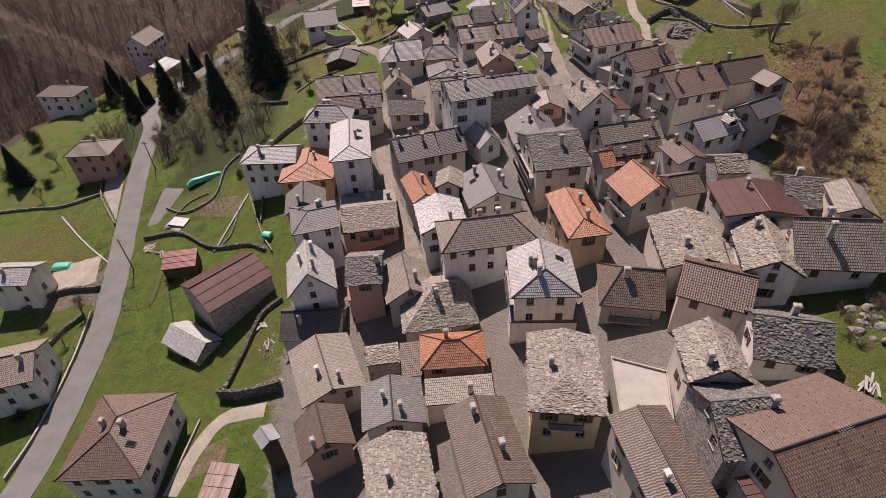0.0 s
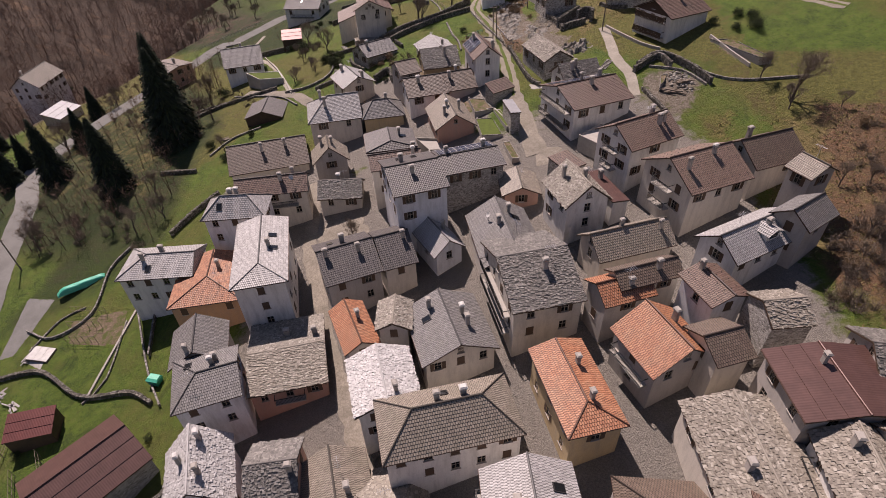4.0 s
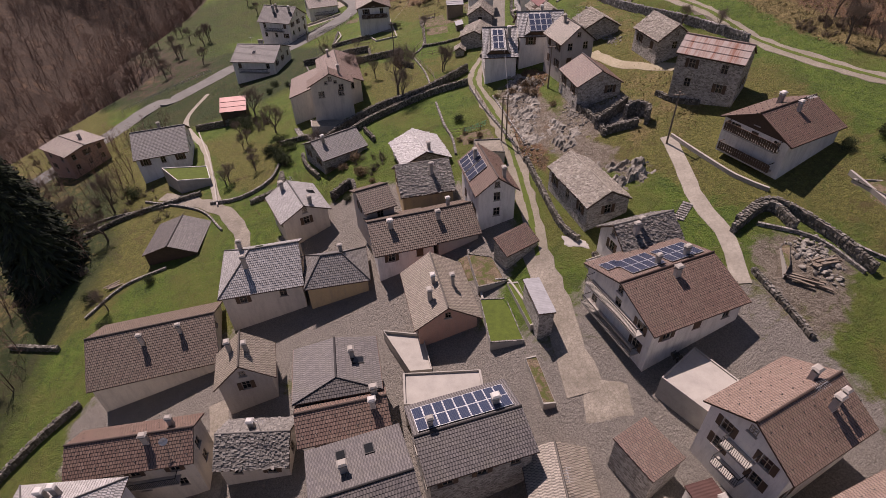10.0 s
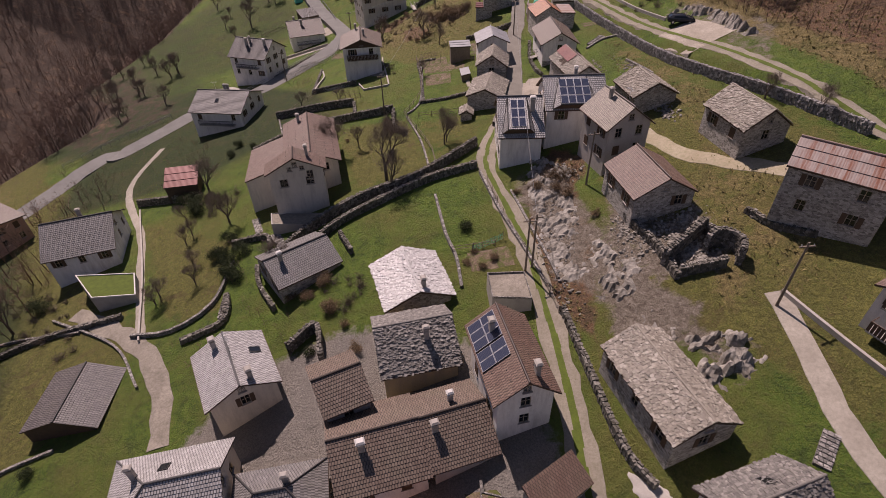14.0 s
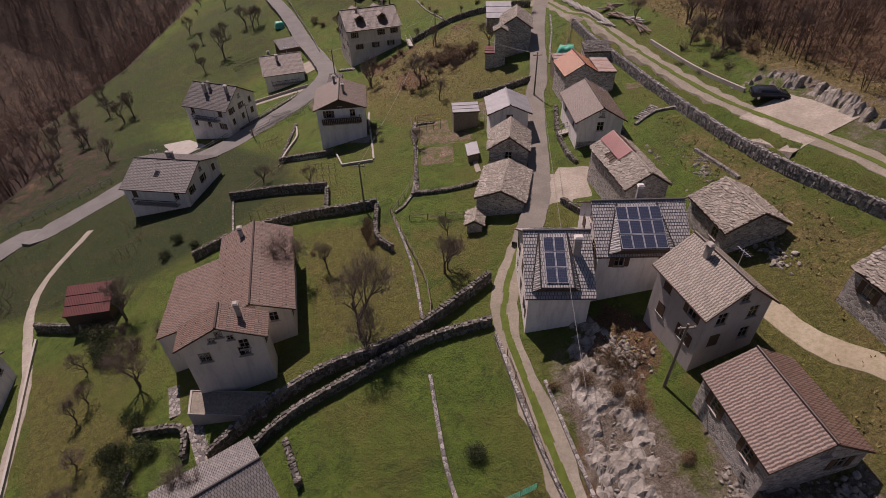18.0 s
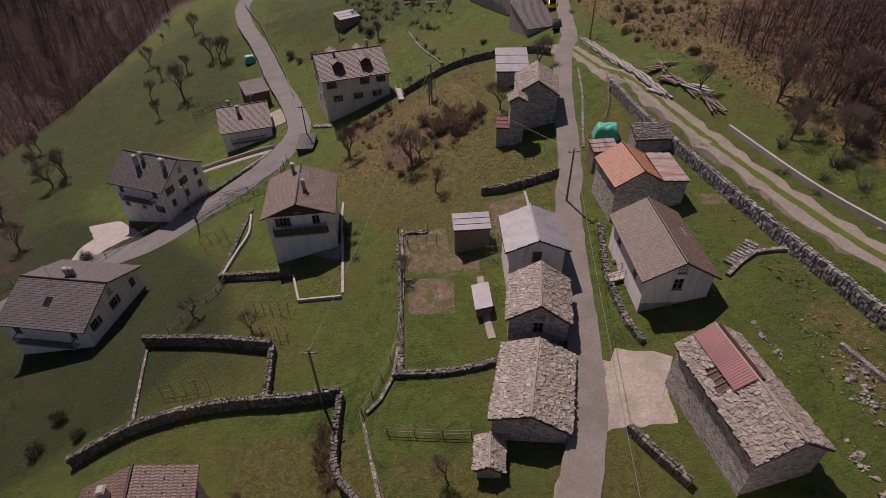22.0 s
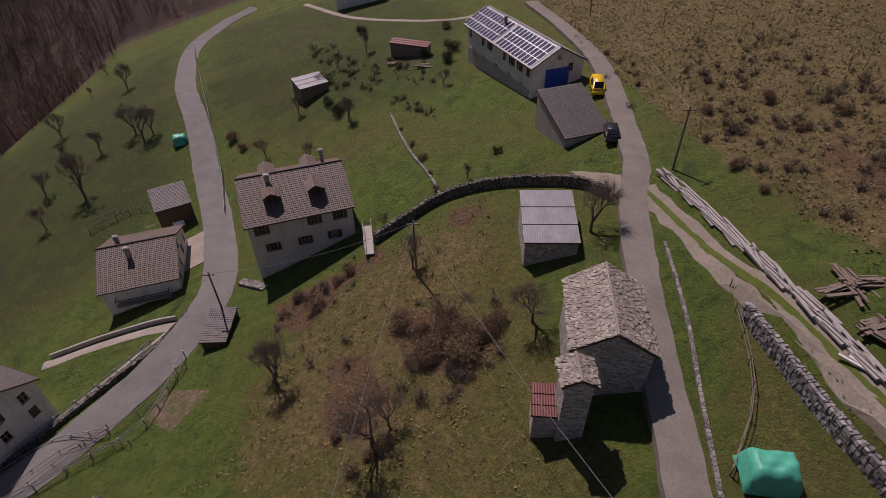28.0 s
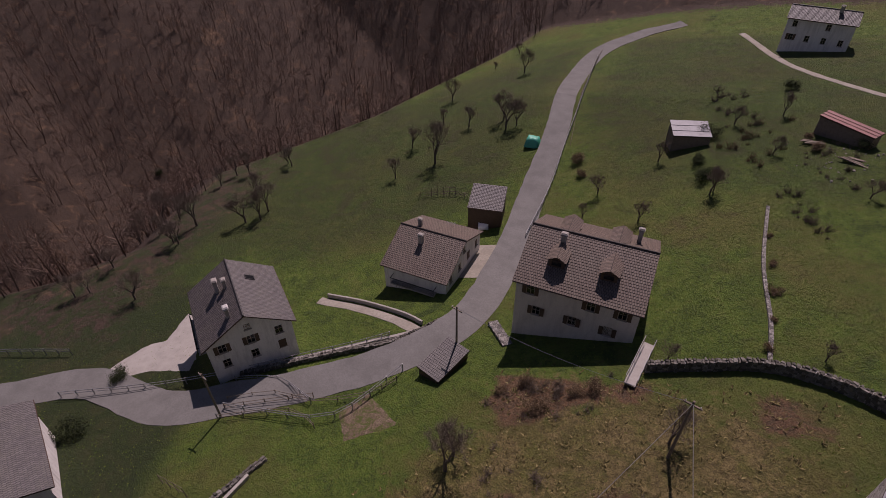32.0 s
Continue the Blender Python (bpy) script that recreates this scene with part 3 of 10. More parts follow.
# what grows or lies where, and where shade is put into the grass colour: channel, weight, softness, outline on the plan
COVER = (
    ('shade_green', 0.75, 8.0, ((-191.7, 386.7), (-59.2, 301.2), (-34.4, 229.8), (-57.6, 221.0), (-152.7, 290.1))),
    ('shade_green', 0.75, 8.0, ((-169.1, 376.7), (-62.2, 333.4), (-49.6, 282.3), (-49.0, 246.5), (-70.9, 224.7))),
    ('shade_green', 0.60, 8.0, ((-173.3, 258.1), (-102.3, 284.3), (-60.5, 262.6), (-48.4, 248.0), (-48.9, 229.8))),
    ('shade_green', 0.50, 8.0, ((-67.3, 321.2), (-72.7, 393.3), (-47.6, 400.0), (-22.2, 309.3), (-33.8, 288.7), (-30.0, 266.4), (-31.3, 261.2))),
    ('shade_green', 0.75, 8.0, ((-192.5, 363.5), (-48.5, 245.3), (-45.8, 220.0), (-165.3, 291.3))),
    ('shade_green', 0.50, 8.0, ((-36.8, 388.8), (9.5, 368.1), (33.8, 342.6), (32.5, 310.6), (11.9, 308.2), (-10.7, 307.7))),
    ('shade_green', 0.75, 8.0, ((-48.5, 216.1), (-36.3, 214.2), (-20.1, 223.6), (-10.6, 234.9), (-2.6, 207.3), (-12.6, 202.9), (-22.2, 199.0), (-37.1, 198.6))),
    ('dry', 0.56, 6.0, ((2.7, 263.6), (6.3, 268.1), (13.5, 270.0), (22.3, 272.4), (30.2, 273.6), (30.8, 264.3), (28.8, 259.4), (26.8, 253.5), (27.6, 245.3), (25.9, 240.4), (17.8, 237.7), (4.8, 240.7), (-1.0, 242.6), (1.1, 248.5), (3.7, 255.4))),
    ('rust', 0.75, 1.5, ((3.3, 260.5), (3.1, 265.4), (10.8, 267.0), (13.7, 267.7), (9.4, 260.8))),
    ('rust', 0.80, 1.5, ((17.9, 258.9), (26.3, 253.7), (27.9, 247.5), (22.9, 247.4), (17.3, 252.0))),
    ('rust', 0.70, 1.5, ((9.5, 254.1), (15.5, 253.4), (17.8, 246.0), (14.9, 242.4), (10.8, 243.4))),
    ('rust', 0.70, 1.5, ((1.8, 265.0), (16.2, 270.0), (16.4, 266.9), (10.8, 264.0), (6.8, 258.7))),
    ('rust', 0.70, 1.5, ((23.6, 273.0), (29.3, 273.7), (30.4, 270.4), (25.2, 268.0))),
    ('dry', 0.42, 6.0, ((2.4, 250.4), (15.6, 269.8), (31.2, 267.5), (28.9, 243.9), (34.4, 229.6), (24.4, 230.3), (23.9, 223.1), (10.6, 232.7), (4.9, 238.4))),
    ('olive', 0.90, 4.0, ((1.9, 253.2), (15.6, 269.8), (31.2, 267.5), (32.4, 242.1), (34.4, 229.6), (24.4, 230.3), (23.8, 222.5), (12.1, 225.7), (5.4, 234.5))),
    ('olive', 0.40, 5.0, ((-89.6, 283.4), (-75.3, 310.3), (-73.5, 353.2), (-81.8, 395.9), (-29.9, 308.8), (-33.4, 286.7), (-34.7, 269.9), (-59.5, 263.1))),
    ('olive', 0.75, 2.5, ((-2.5, 199.2), (8.0, 198.9), (11.2, 195.4), (14.5, 178.1), (13.4, 175.5), (1.4, 177.5))),
    ('olive', 0.60, 2.0, ((11.2, 196.3), (23.5, 193.6), (21.8, 183.6), (14.0, 179.2))),
    ('olive', 0.80, 4.0, ((-165.3, 291.3), (-63.6, 213.3), (-24.9, 157.0), (-40.1, 133.4), (-53.7, 124.3))),
    ('dry', 0.45, 4.0, ((-161.1, 282.5), (-65.3, 194.0), (-43.9, 151.4), (-50.8, 136.5), (-58.9, 133.9))),
    ('olive', 0.80, 4.0, ((-88.8, 136.7), (-51.8, 122.6), (-43.0, 156.3), (-149.4, 384.1), (-157.7, 273.7))),
    ('dry', 0.40, 4.0, ((-83.0, 134.1), (-51.8, 122.6), (-44.7, 150.9), (-108.7, 280.8), (-100.8, 198.4))),
    ('olive', 0.75, 3.0, ((54.2, 125.8), (82.5, 110.0), (65.5, 82.4), (58.2, 85.9))),
    ('olive', 0.70, 2.0, ((48.4, 107.5), (55.6, 107.6), (49.7, 97.9), (47.7, 102.2))),
    ('olive', 0.60, 3.0, ((43.4, 171.8), (50.5, 159.4), (42.2, 146.4), (43.6, 156.9))),
    ('bare', 0.75, 1.5, ((23.7, 170.0), (31.4, 168.9), (30.3, 160.9), (29.6, 154.5), (30.0, 149.0), (25.5, 149.9), (24.9, 158.9))),
    ('bare', 0.70, 1.5, ((32.6, 157.9), (36.2, 155.8), (43.6, 156.9), (41.1, 149.9), (36.9, 147.5), (29.3, 149.1))),
    ('bare', 0.75, 1.5, ((46.5, 123.1), (53.2, 116.7), (51.4, 112.1), (44.8, 113.4))),
    ('bare', 0.65, 1.5, ((28.4, 178.4), (33.3, 155.6), (32.6, 148.1), (36.8, 140.7), (39.9, 137.5), (37.3, 134.1), (28.0, 146.8), (23.9, 159.2))),
    ('rust', 0.70, 4.0, ((64.0, 103.4), (76.7, 100.3), (53.5, 64.0), (48.6, 70.0), (52.2, 81.7))),
    ('bare', 0.45, 1.0, ((15.3, 222.1), (20.0, 219.8), (19.1, 209.2), (14.8, 210.8))),
    ('bare', 0.50, 1.0, ((14.3, 223.2), (23.6, 220.9), (22.2, 214.7), (14.9, 216.2))),
    ('bare', 0.55, 1.0, ((24.9, 227.1), (30.9, 225.6), (29.7, 219.2), (24.9, 220.1))),
    ('bare', 0.40, 1.0, ((13.9, 131.1), (17.2, 129.3), (17.1, 125.3), (13.8, 125.6))),
    ('litter', 0.50, 5.0, ((-179.1, 356.5), (-84.4, 291.7), (-42.0, 241.4), (-68.3, 228.4), (-157.1, 298.8))),
    ('litter', 0.45, 5.0, ((-157.3, 349.1), (-80.6, 304.2), (-56.8, 259.1), (-72.4, 227.2))),
    ('litter', 0.50, 6.0, ((-173.3, 258.1), (-85.2, 281.0), (-56.8, 258.5), (-48.4, 248.0), (-64.0, 233.3))),
    ('bare', 0.60, 1.5, ((-85.9, 79.8), (-70.5, 80.7), (-66.9, 70.3), (-80.0, 69.3))),
    ('bare', 0.50, 1.0, ((16.3, 158.6), (21.7, 158.0), (22.0, 154.3), (16.5, 154.9))),
    ('olive', 0.80, 2.0, ((-37.3, 188.2), (-16.9, 173.8), (-15.1, 157.8), (-23.4, 159.5))),
    ('shade_green', 1.00, 4.0, ((-93.4, 278.2), (-85.1, 290.8), (-61.2, 271.2), (-51.0, 245.8), (-55.2, 228.6), (-61.7, 229.3))),
    ('shade_green', 1.00, 4.0, ((-153.1, 345.2), (-73.2, 283.2), (-36.2, 230.5), (-45.8, 220.0), (-81.6, 232.4))),
    ('bare', 0.80, 2.0, ((24.9, 171.3), (26.6, 165.3), (25.4, 158.8), (27.8, 153.0), (29.6, 166.6))),
    ('rust', 0.80, 1.5, ((26.4, 169.1), (31.7, 175.8), (35.1, 171.7), (32.9, 166.9), (28.0, 164.9))),
    ('bare', 0.75, 2.0, ((33.0, 158.5), (35.5, 165.0), (37.5, 154.0), (43.0, 153.0), (42.5, 146.5), (35.0, 147.0))),
    ('dry', 0.55, 3.0, ((45.4, 161.1), (47.8, 155.2), (42.6, 147.1), (42.1, 154.2))),
    ('dry', 0.60, 3.0, ((50.8, 106.9), (54.5, 105.8), (50.3, 99.0), (48.0, 100.8))),
    ('bare', 0.70, 1.5, ((43.7, 121.1), (47.3, 121.8), (52.0, 114.4), (49.1, 108.8), (42.2, 107.9), (43.0, 114.9))),
    ('shade_green', 0.85, 3.0, ((-70.0, 95.0), (-62.0, 118.0), (-66.0, 150.0), (-45.0, 150.0), (-44.0, 112.0), (-52.0, 103.0))),
    ('olive', 0.80, 3.0, ((-92.0, 96.0), (-70.0, 80.0), (-80.0, 72.0), (-108.0, 90.0))),
    ('shade_green', 1.10, 3.0, ((-60.0, 200.0), (-72.0, 245.0), (-48.0, 258.0), (-24.0, 243.0), (-12.0, 230.0), (-5.0, 215.0), (-16.0, 204.0), (-30.0, 197.0))),
    ('dry', 0.62, 1.5, ((47.6, 164.3), (49.7, 159.8), (43.8, 144.5), (39.1, 139.9), (38.7, 144.8), (44.1, 151.1))),
    ('rust', 0.85, 1.5, ((24.9, 168.5), (31.7, 176.1), (30.7, 151.6), (26.7, 141.5), (23.5, 148.9))),
    ('bare', 0.85, 1.5, ((30.8, 151.9), (34.1, 148.6), (37.7, 142.4), (33.6, 138.6), (28.5, 140.7))),
    ('shade_green', 1.00, 4.0, ((-100.0, 130.0), (-96.0, 200.0), (-62.0, 190.0), (-48.0, 168.0), (-42.0, 150.0), (-46.0, 118.0), (-66.0, 112.0))),
    ('dry', 0.50, 2.5, ((46.0, 156.0), (58.0, 168.0), (50.5, 205.0), (47.5, 216.0), (45.5, 195.0), (47.0, 175.0))),
    ('olive', 0.60, 3.0, ((44.0, 218.0), (48.0, 236.0), (47.0, 250.0), (40.0, 238.0))),
    ('shade_green', 0.70, 8.0, ((-92.0, 262.0), (-72.0, 300.0), (-76.0, 350.0), (-48.0, 392.0), (-28.0, 330.0), (-22.0, 300.0), (-40.0, 266.0))),
    ('shade_green', 0.62, 8.0, ((-25.0, 330.0), (-38.0, 392.0), (20.0, 388.0), (38.0, 342.0), (22.0, 318.0), (-5.0, 312.0))),
    ('olive', 0.70, 5.0, ((30.0, 146.0), (36.0, 182.0), (48.0, 190.0), (60.0, 170.0), (66.0, 140.0), (62.0, 112.0), (44.0, 126.0))),
    ('dry', 0.50, 3.0, ((41.0, 160.0), (47.0, 166.0), (56.0, 157.0), (50.0, 142.0), (44.0, 140.0))),
    ('bare', 0.50, 2.0, ((58.2, 210.3), (64.4, 206.8), (69.5, 189.7), (61.6, 177.7), (59.8, 182.7))),
)
CHANNEL = ("dry", "pave", "litter", "olive", "bare", "rust", "shade_green")


def cover_all(x, y):
    x, y = np.atleast_1d(np.asarray(x, float)), np.atleast_1d(np.asarray(y, float))
    edge = np.interp(y, EDGE_Y, EDGE_X)
    hill = x - np.interp(y, TRACK_Y, TRACK_X)
    c = {n: np.zeros(len(x)) for n in CHANNEL}
    c["dry"] = np.maximum(smooth01(0, 6, hill), 0.7 * blob(x, y, 62, 74, 14, 30))
    c["rust"] = smooth01(4, 12, hill) * (0.9 - 0.75 * smooth01(250, 275, y))
    c["litter"] = np.maximum.reduce([smooth01(-2, 10, edge - x), 0.85 * smooth01(9, 30, hill) * (1 - smooth01(245, 272, y)), smooth01(405, 425, y)])
    c["pave"] = np.maximum.reduce([blob(x, y, 6, 60, 34, 62, 0.15), blob(x, y, 3, 103, 24, 15, 0.15), 0.8 * blob(x, y, 33, 85, 16, 40, 0.2), blob(x, y, 2, 133, 19, 17, 0.15), 0.8 * blob(x, y, -22, 117, 14, 11, 0.2)])
    for n, w, soft, poly in COVER:
        c[n] = np.maximum(c[n], w * inside(x, y, poly, soft))
    return c


def cover(x, y):
    c = cover_all(x, y)
    return np.maximum(c["dry"], c["rust"]), np.maximum.reduce([c["pave"], c["litter"], c["bare"]])


cov = cover_all(gv[:, 0], gv[:, 1])
for at_name, chans in (("cover", ("dry", "pave", "litter", "shade_green")), ("cover_more", ("olive", "bare", "rust", "shade_green"))):
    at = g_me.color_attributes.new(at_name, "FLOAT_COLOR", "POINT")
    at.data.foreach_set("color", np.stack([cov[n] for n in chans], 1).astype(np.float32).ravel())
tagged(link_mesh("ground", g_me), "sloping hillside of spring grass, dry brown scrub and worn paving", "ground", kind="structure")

# ---------------------------------------------------------------- houses
def slope_uv(pts, o, eu, ev):
    return [((Vector(p) - o).dot(eu), (Vector(p) - o).dot(ev)) for p in pts]


def clip_row(a0, a1, b0, b1, k):
    return a0.lerp(b0, k), a1.lerp(b1, k)


def add_courses(g, r0, r1, e0, e1, step, lift, rnd):
    """Stepped tile courses on the slope between the top edge r0-r1 and the eave e0-e1."""
    r0, r1, e0, e1 = map(Vector, (r0, r1, e0, e1))
    n_ = (e1 - e0).cross(r0 - e0).normalized()
    if n_.z < 0:
        n_ = -n_
    eu = (e1 - e0).normalized()
    ev = n_.cross(eu)
    ln = abs((r0 - e0).dot(ev))
    rows = max(3, int(ln / step))
    for i in range(rows):
        k0, k1 = i / rows, (i + 1) / rows
        a, b = e0.lerp(r0, k0), e1.lerp(r1, k0)
        c, d = e1.lerp(r1, k1), e0.lerp(r0, k1)
        low = n_ * (lift * 2.6)
        p = [a + low, b + low, c + n_ * 0.012, d + n_ * 0.012]
        ur = [(q - e0).dot(eu) for q in p]
        vr = [i * 0.36 + 0.03, i * 0.36 + 0.03, i * 0.36 + 0.35, i * 0.36 + 0.35]
        n3 = 3 if (c - d).length < 0.05 else 4
        g.poly(p[:n3], list(zip(ur, vr))[:n3])
        # riser of the course; its uv lies on the painted shade line
        g.poly([a, b, b + low, a + low], [(ur[0], i * 0.36), (ur[1], i * 0.36), (ur[1], i * 0.36 + 0.012), (ur[0], i * 0.36 + 0.012)])


def add_slabs(g, r0, r1, e0, e1, rnd, size=0.62, pieces=None, hole=None):
    """Overlapping split stone slabs, uneven in width, tilt and edge."""
    r0, r1, e0, e1 = map(Vector, (r0, r1, e0, e1))
    n_ = (e1 - e0).cross(r0 - e0).normalized()
    if n_.z < 0:
        n_ = -n_
    eu = (e1 - e0).normalized()
    ev = n_.cross(eu)
    if ev.dot(r0 - e0) < 0:
        ev = -ev
    ln = abs((r0 - e0).dot(ev))
    rows = max(3, int(ln / (size * 0.62)))
    for i in range(rows):
        k0 = i / rows
        a, b = e0.lerp(r0, k0), e1.lerp(r1, k0)
        w = (b - a).length
        s = -rnd.uniform(0, 0.3)
        while s < w - 0.08:
            t_ = rnd.uniform(0.5, 1.35) * size
            x0, x1 = max(0, s), min(w, s + t_ - 0.02)
            s += t_
            if x1 - x0 < 0.1:
                continue
            up = size * rnd.uniform(0.75, 1.05)
            dn = rnd.uniform(-0.06, 0.1)
            th = rnd.uniform(0.03, 0.1)
            l0 = rnd.uniform(0.03, 0.12)
            p0, p1 = a + eu * x0, a + eu * x1
            if hole and hole[0] + rnd.uniform(-0.03, 0.03) < (x0 + x1) / 2 / w < hole[1] + rnd.uniform(-0.03, 0.03) and hole[2] + rnd.uniform(-0.05, 0.05) < 1 - k0 < hole[3] + rnd.uniform(-0.05, 0.05):
                continue
            j = [rnd.uniform(-0.05, 0.05) for _ in range(4)]
            lo = [p0 - ev * (dn + j[0]) + n_ * l0, p1 - ev * (dn + j[1]) + n_ * (l0 + j[2] * 0.5), p1 + ev * (up + j[2]) + n_ * 0.0, p0 + ev * (up + j[3]) + n_ * 0.0]
            hi = [q + n_ * th for q in lo]
            if pieces is not None and pieces[1] > 0 and n_.y * pieces[2] + n_.x * pieces[3] < 0.35:
                k_ = Geo()
                k_.hexa(lo + hi)
                k_.part("stone_slab", pieces[4], pieces[0])
                pieces[1] -= 1
            else:
                n0 = len(g.v)
                g.v += [tuple(q) for q in (lo[0], lo[1], *hi)]
                g.u += [(0, 0)] * 6
                g.f += [(n0 + 2, n0 + 3, n0 + 4, n0 + 5), (n0, n0 + 1, n0 + 3, n0 + 2), (n0 + 1, n0 + 4, n0 + 3), (n0, n0 + 2, n0 + 5)]


def wall_with_holes(g, o, eu, width, height, holes, depth=0.16):
    """A flat wall from o along eu, with rectangular openings (x0, z0, x1, z1) that have real reveals."""
    o, eu = Vector(o), Vector(eu)
    up = Vector((0, 0, 1))
    inn = up.cross(eu) * depth          # into the house
    xs = sorted({0.0, width, *[h[0] for h in holes], *[h[2] for h in holes]})
    zs = sorted({0.0, height, *[h[1] for h in holes], *[h[3] for h in holes]})
    P = lambda x, z: o + eu * x + up * z
    for x0, x1 in zip(xs, xs[1:]):
        for z0, z1 in zip(zs, zs[1:]):
            cx, cz = (x0 + x1) / 2, (z0 + z1) / 2
            if any(h[0] < cx < h[2] and h[1] < cz < h[3] for h in holes):
                continue
            g.quad(P(x0, z0), P(x1, z0), P(x1, z1), P(x0, z1))
    for x0, z0, x1, z1 in holes:
        c = [P(x0, z0), P(x1, z0), P(x1, z1), P(x0, z1)]
        for a, b in zip(c, c[1:] + c[:1]):
            g.quad(a, b, b + inn, a + inn)


WIN_CACHE = {}
INFO = {}
HS = {}


def lattice(g, xs, zs, y0, y1):
    """One joined frame: bars between xs[0]-xs[1], xs[2]-xs[3] and so on, with open panes between them."""
    n = len(g.v)
    for y in (y0, y1):
        for z in zs:
            for x in xs:
                g.v.append((x, y, z))
                g.u.append((x, z))
    nx_, nz_ = len(xs), len(zs)
    at_ = lambda i, j, k: n + k * nx_ * nz_ + j * nx_ + i
    full = lambda i, j: 0 <= i < nx_ - 1 and 0 <= j < nz_ - 1 and not (i % 2 and j % 2)
    for i in range(nx_ - 1):
        for j in range(nz_ - 1):
            if not full(i, j):
                continue
            g.f.append((at_(i, j, 0), at_(i + 1, j, 0), at_(i + 1, j + 1, 0), at_(i, j + 1, 0)))
            for (di, dj), (p, q) in (((-1, 0), ((0, 0), (0, 1))), ((1, 0), ((1, 0), (1, 1))), ((0, -1), ((0, 0), (1, 0))), ((0, 1), ((0, 1), (1, 1)))):
                if not full(i + di, j + dj):
                    g.f.append((at_(i + p[0], j + p[1], 0), at_(i + q[0], j + q[1], 0), at_(i + q[0], j + q[1], 1), at_(i + p[0], j + p[1], 1)))


def window_parts(w, h, shut, rnd_key):
    """Shared meshes of one window: pane, frame, sill, shutter."""
    key = (round(w, 2), round(h, 2))
    if key in WIN_CACHE:
        return WIN_CACHE[key]
    pane, fr, sill, sh = Geo(), Geo(), Geo(), Geo()
    pane.box(-w / 2, 0.1, 0, w / 2, 0.12, h)
    lattice(fr, [-w / 2, -w / 2 + 0.06, -0.03, 0.03, w / 2 - 0.06, w / 2], [0, 0.06, h * 0.55, h * 0.55 + 0.04, h - 0.06, h], 0.06, 0.1)
    sill.box(-w / 2 - 0.1, -0.09, -0.08, w / 2 + 0.1, 0.1, 0.0)
    sw = w / 2
    sh.box(0, -0.05, 0, sw, -0.012, h)
    WIN_CACHE[key] = (pane.mesh("pane", M["glass"]), fr.mesh("window_frame", M["frame"]), sill.mesh("sill", M["trim"]), sh.mesh("shutter", M["shutter"]))
    return WIN_CACHE[key]


def add_window(house, o, eu, x, z, w, h, shut, rnd):
    """A window in the wall that starts at o and runs along eu, with its lower middle at (x, z)."""
    pane, fr, sill, sh = window_parts(w, h, shut, 0)
    ang = math.atan2(eu[1], eu[0])
    p = Vector(o) + Vector(eu) * x + Vector((0, 0, z))
    win = link_mesh("window", fr, house, m=Matrix.Translation(p) @ Matrix.Rotation(ang, 4, "Z"))
    link_mesh("pane", pane, win)
    link_mesh("sill", sill, win)
    if shut:
        a = link_mesh("shutter", sh, win)
        b = link_mesh("shutter", sh, win)
        if shut == "shut":
            a.location, b.location = (-w / 2, 0.0, 0), (0.0, 0.0, 0)
        else:
            a.location, b.location = (-w - 0.02, 0, 0), (w / 2 + 0.02, 0, 0)


def chimney(house, x, y, z_low, z_top, w, mat, rnd, pale=True):
    g = Geo()
    d = w * 0.75
    g.box(x - w / 2, y - d / 2, z_low, x + w / 2, y + d / 2, z_top)
    ch = g.part("chimney", M[mat], house)
    g = Geo()
    g.box(x - w / 2 - 0.06, y - d / 2 - 0.06, z_top, x + w / 2 + 0.06, y + d / 2 + 0.06, z_top + 0.07)
    for sx in (-1, 1):
        for sy in (-1, 1):
            px, py = x + sx * (w / 2 - 0.06), y + sy * (d / 2 - 0.06)
            g.box(px - 0.06, py - 0.06, z_top + 0.07, px + 0.06, py + 0.06, z_top + 0.27)
    g.hexa([(x - w / 2 - 0.12, y - d / 2 - 0.12, z_top + 0.27), (x + w / 2 + 0.12, y - d / 2 - 0.12, z_top + 0.27), (x + w / 2 + 0.12, y + d / 2 + 0.12, z_top + 0.27), (x - w / 2 - 0.12, y + d / 2 + 0.12, z_top + 0.27),
            (x - w / 2 + 0.02, y - d / 2 + 0.02, z_top + 0.42), (x + w / 2 - 0.02, y - d / 2 + 0.02, z_top + 0.42), (x + w / 2 - 0.02, y + d / 2 - 0.02, z_top + 0.42), (x - w / 2 + 0.02, y + d / 2 - 0.02, z_top + 0.42)])
    g.part("cap", M["whitecap" if pale else "trim"], ch)


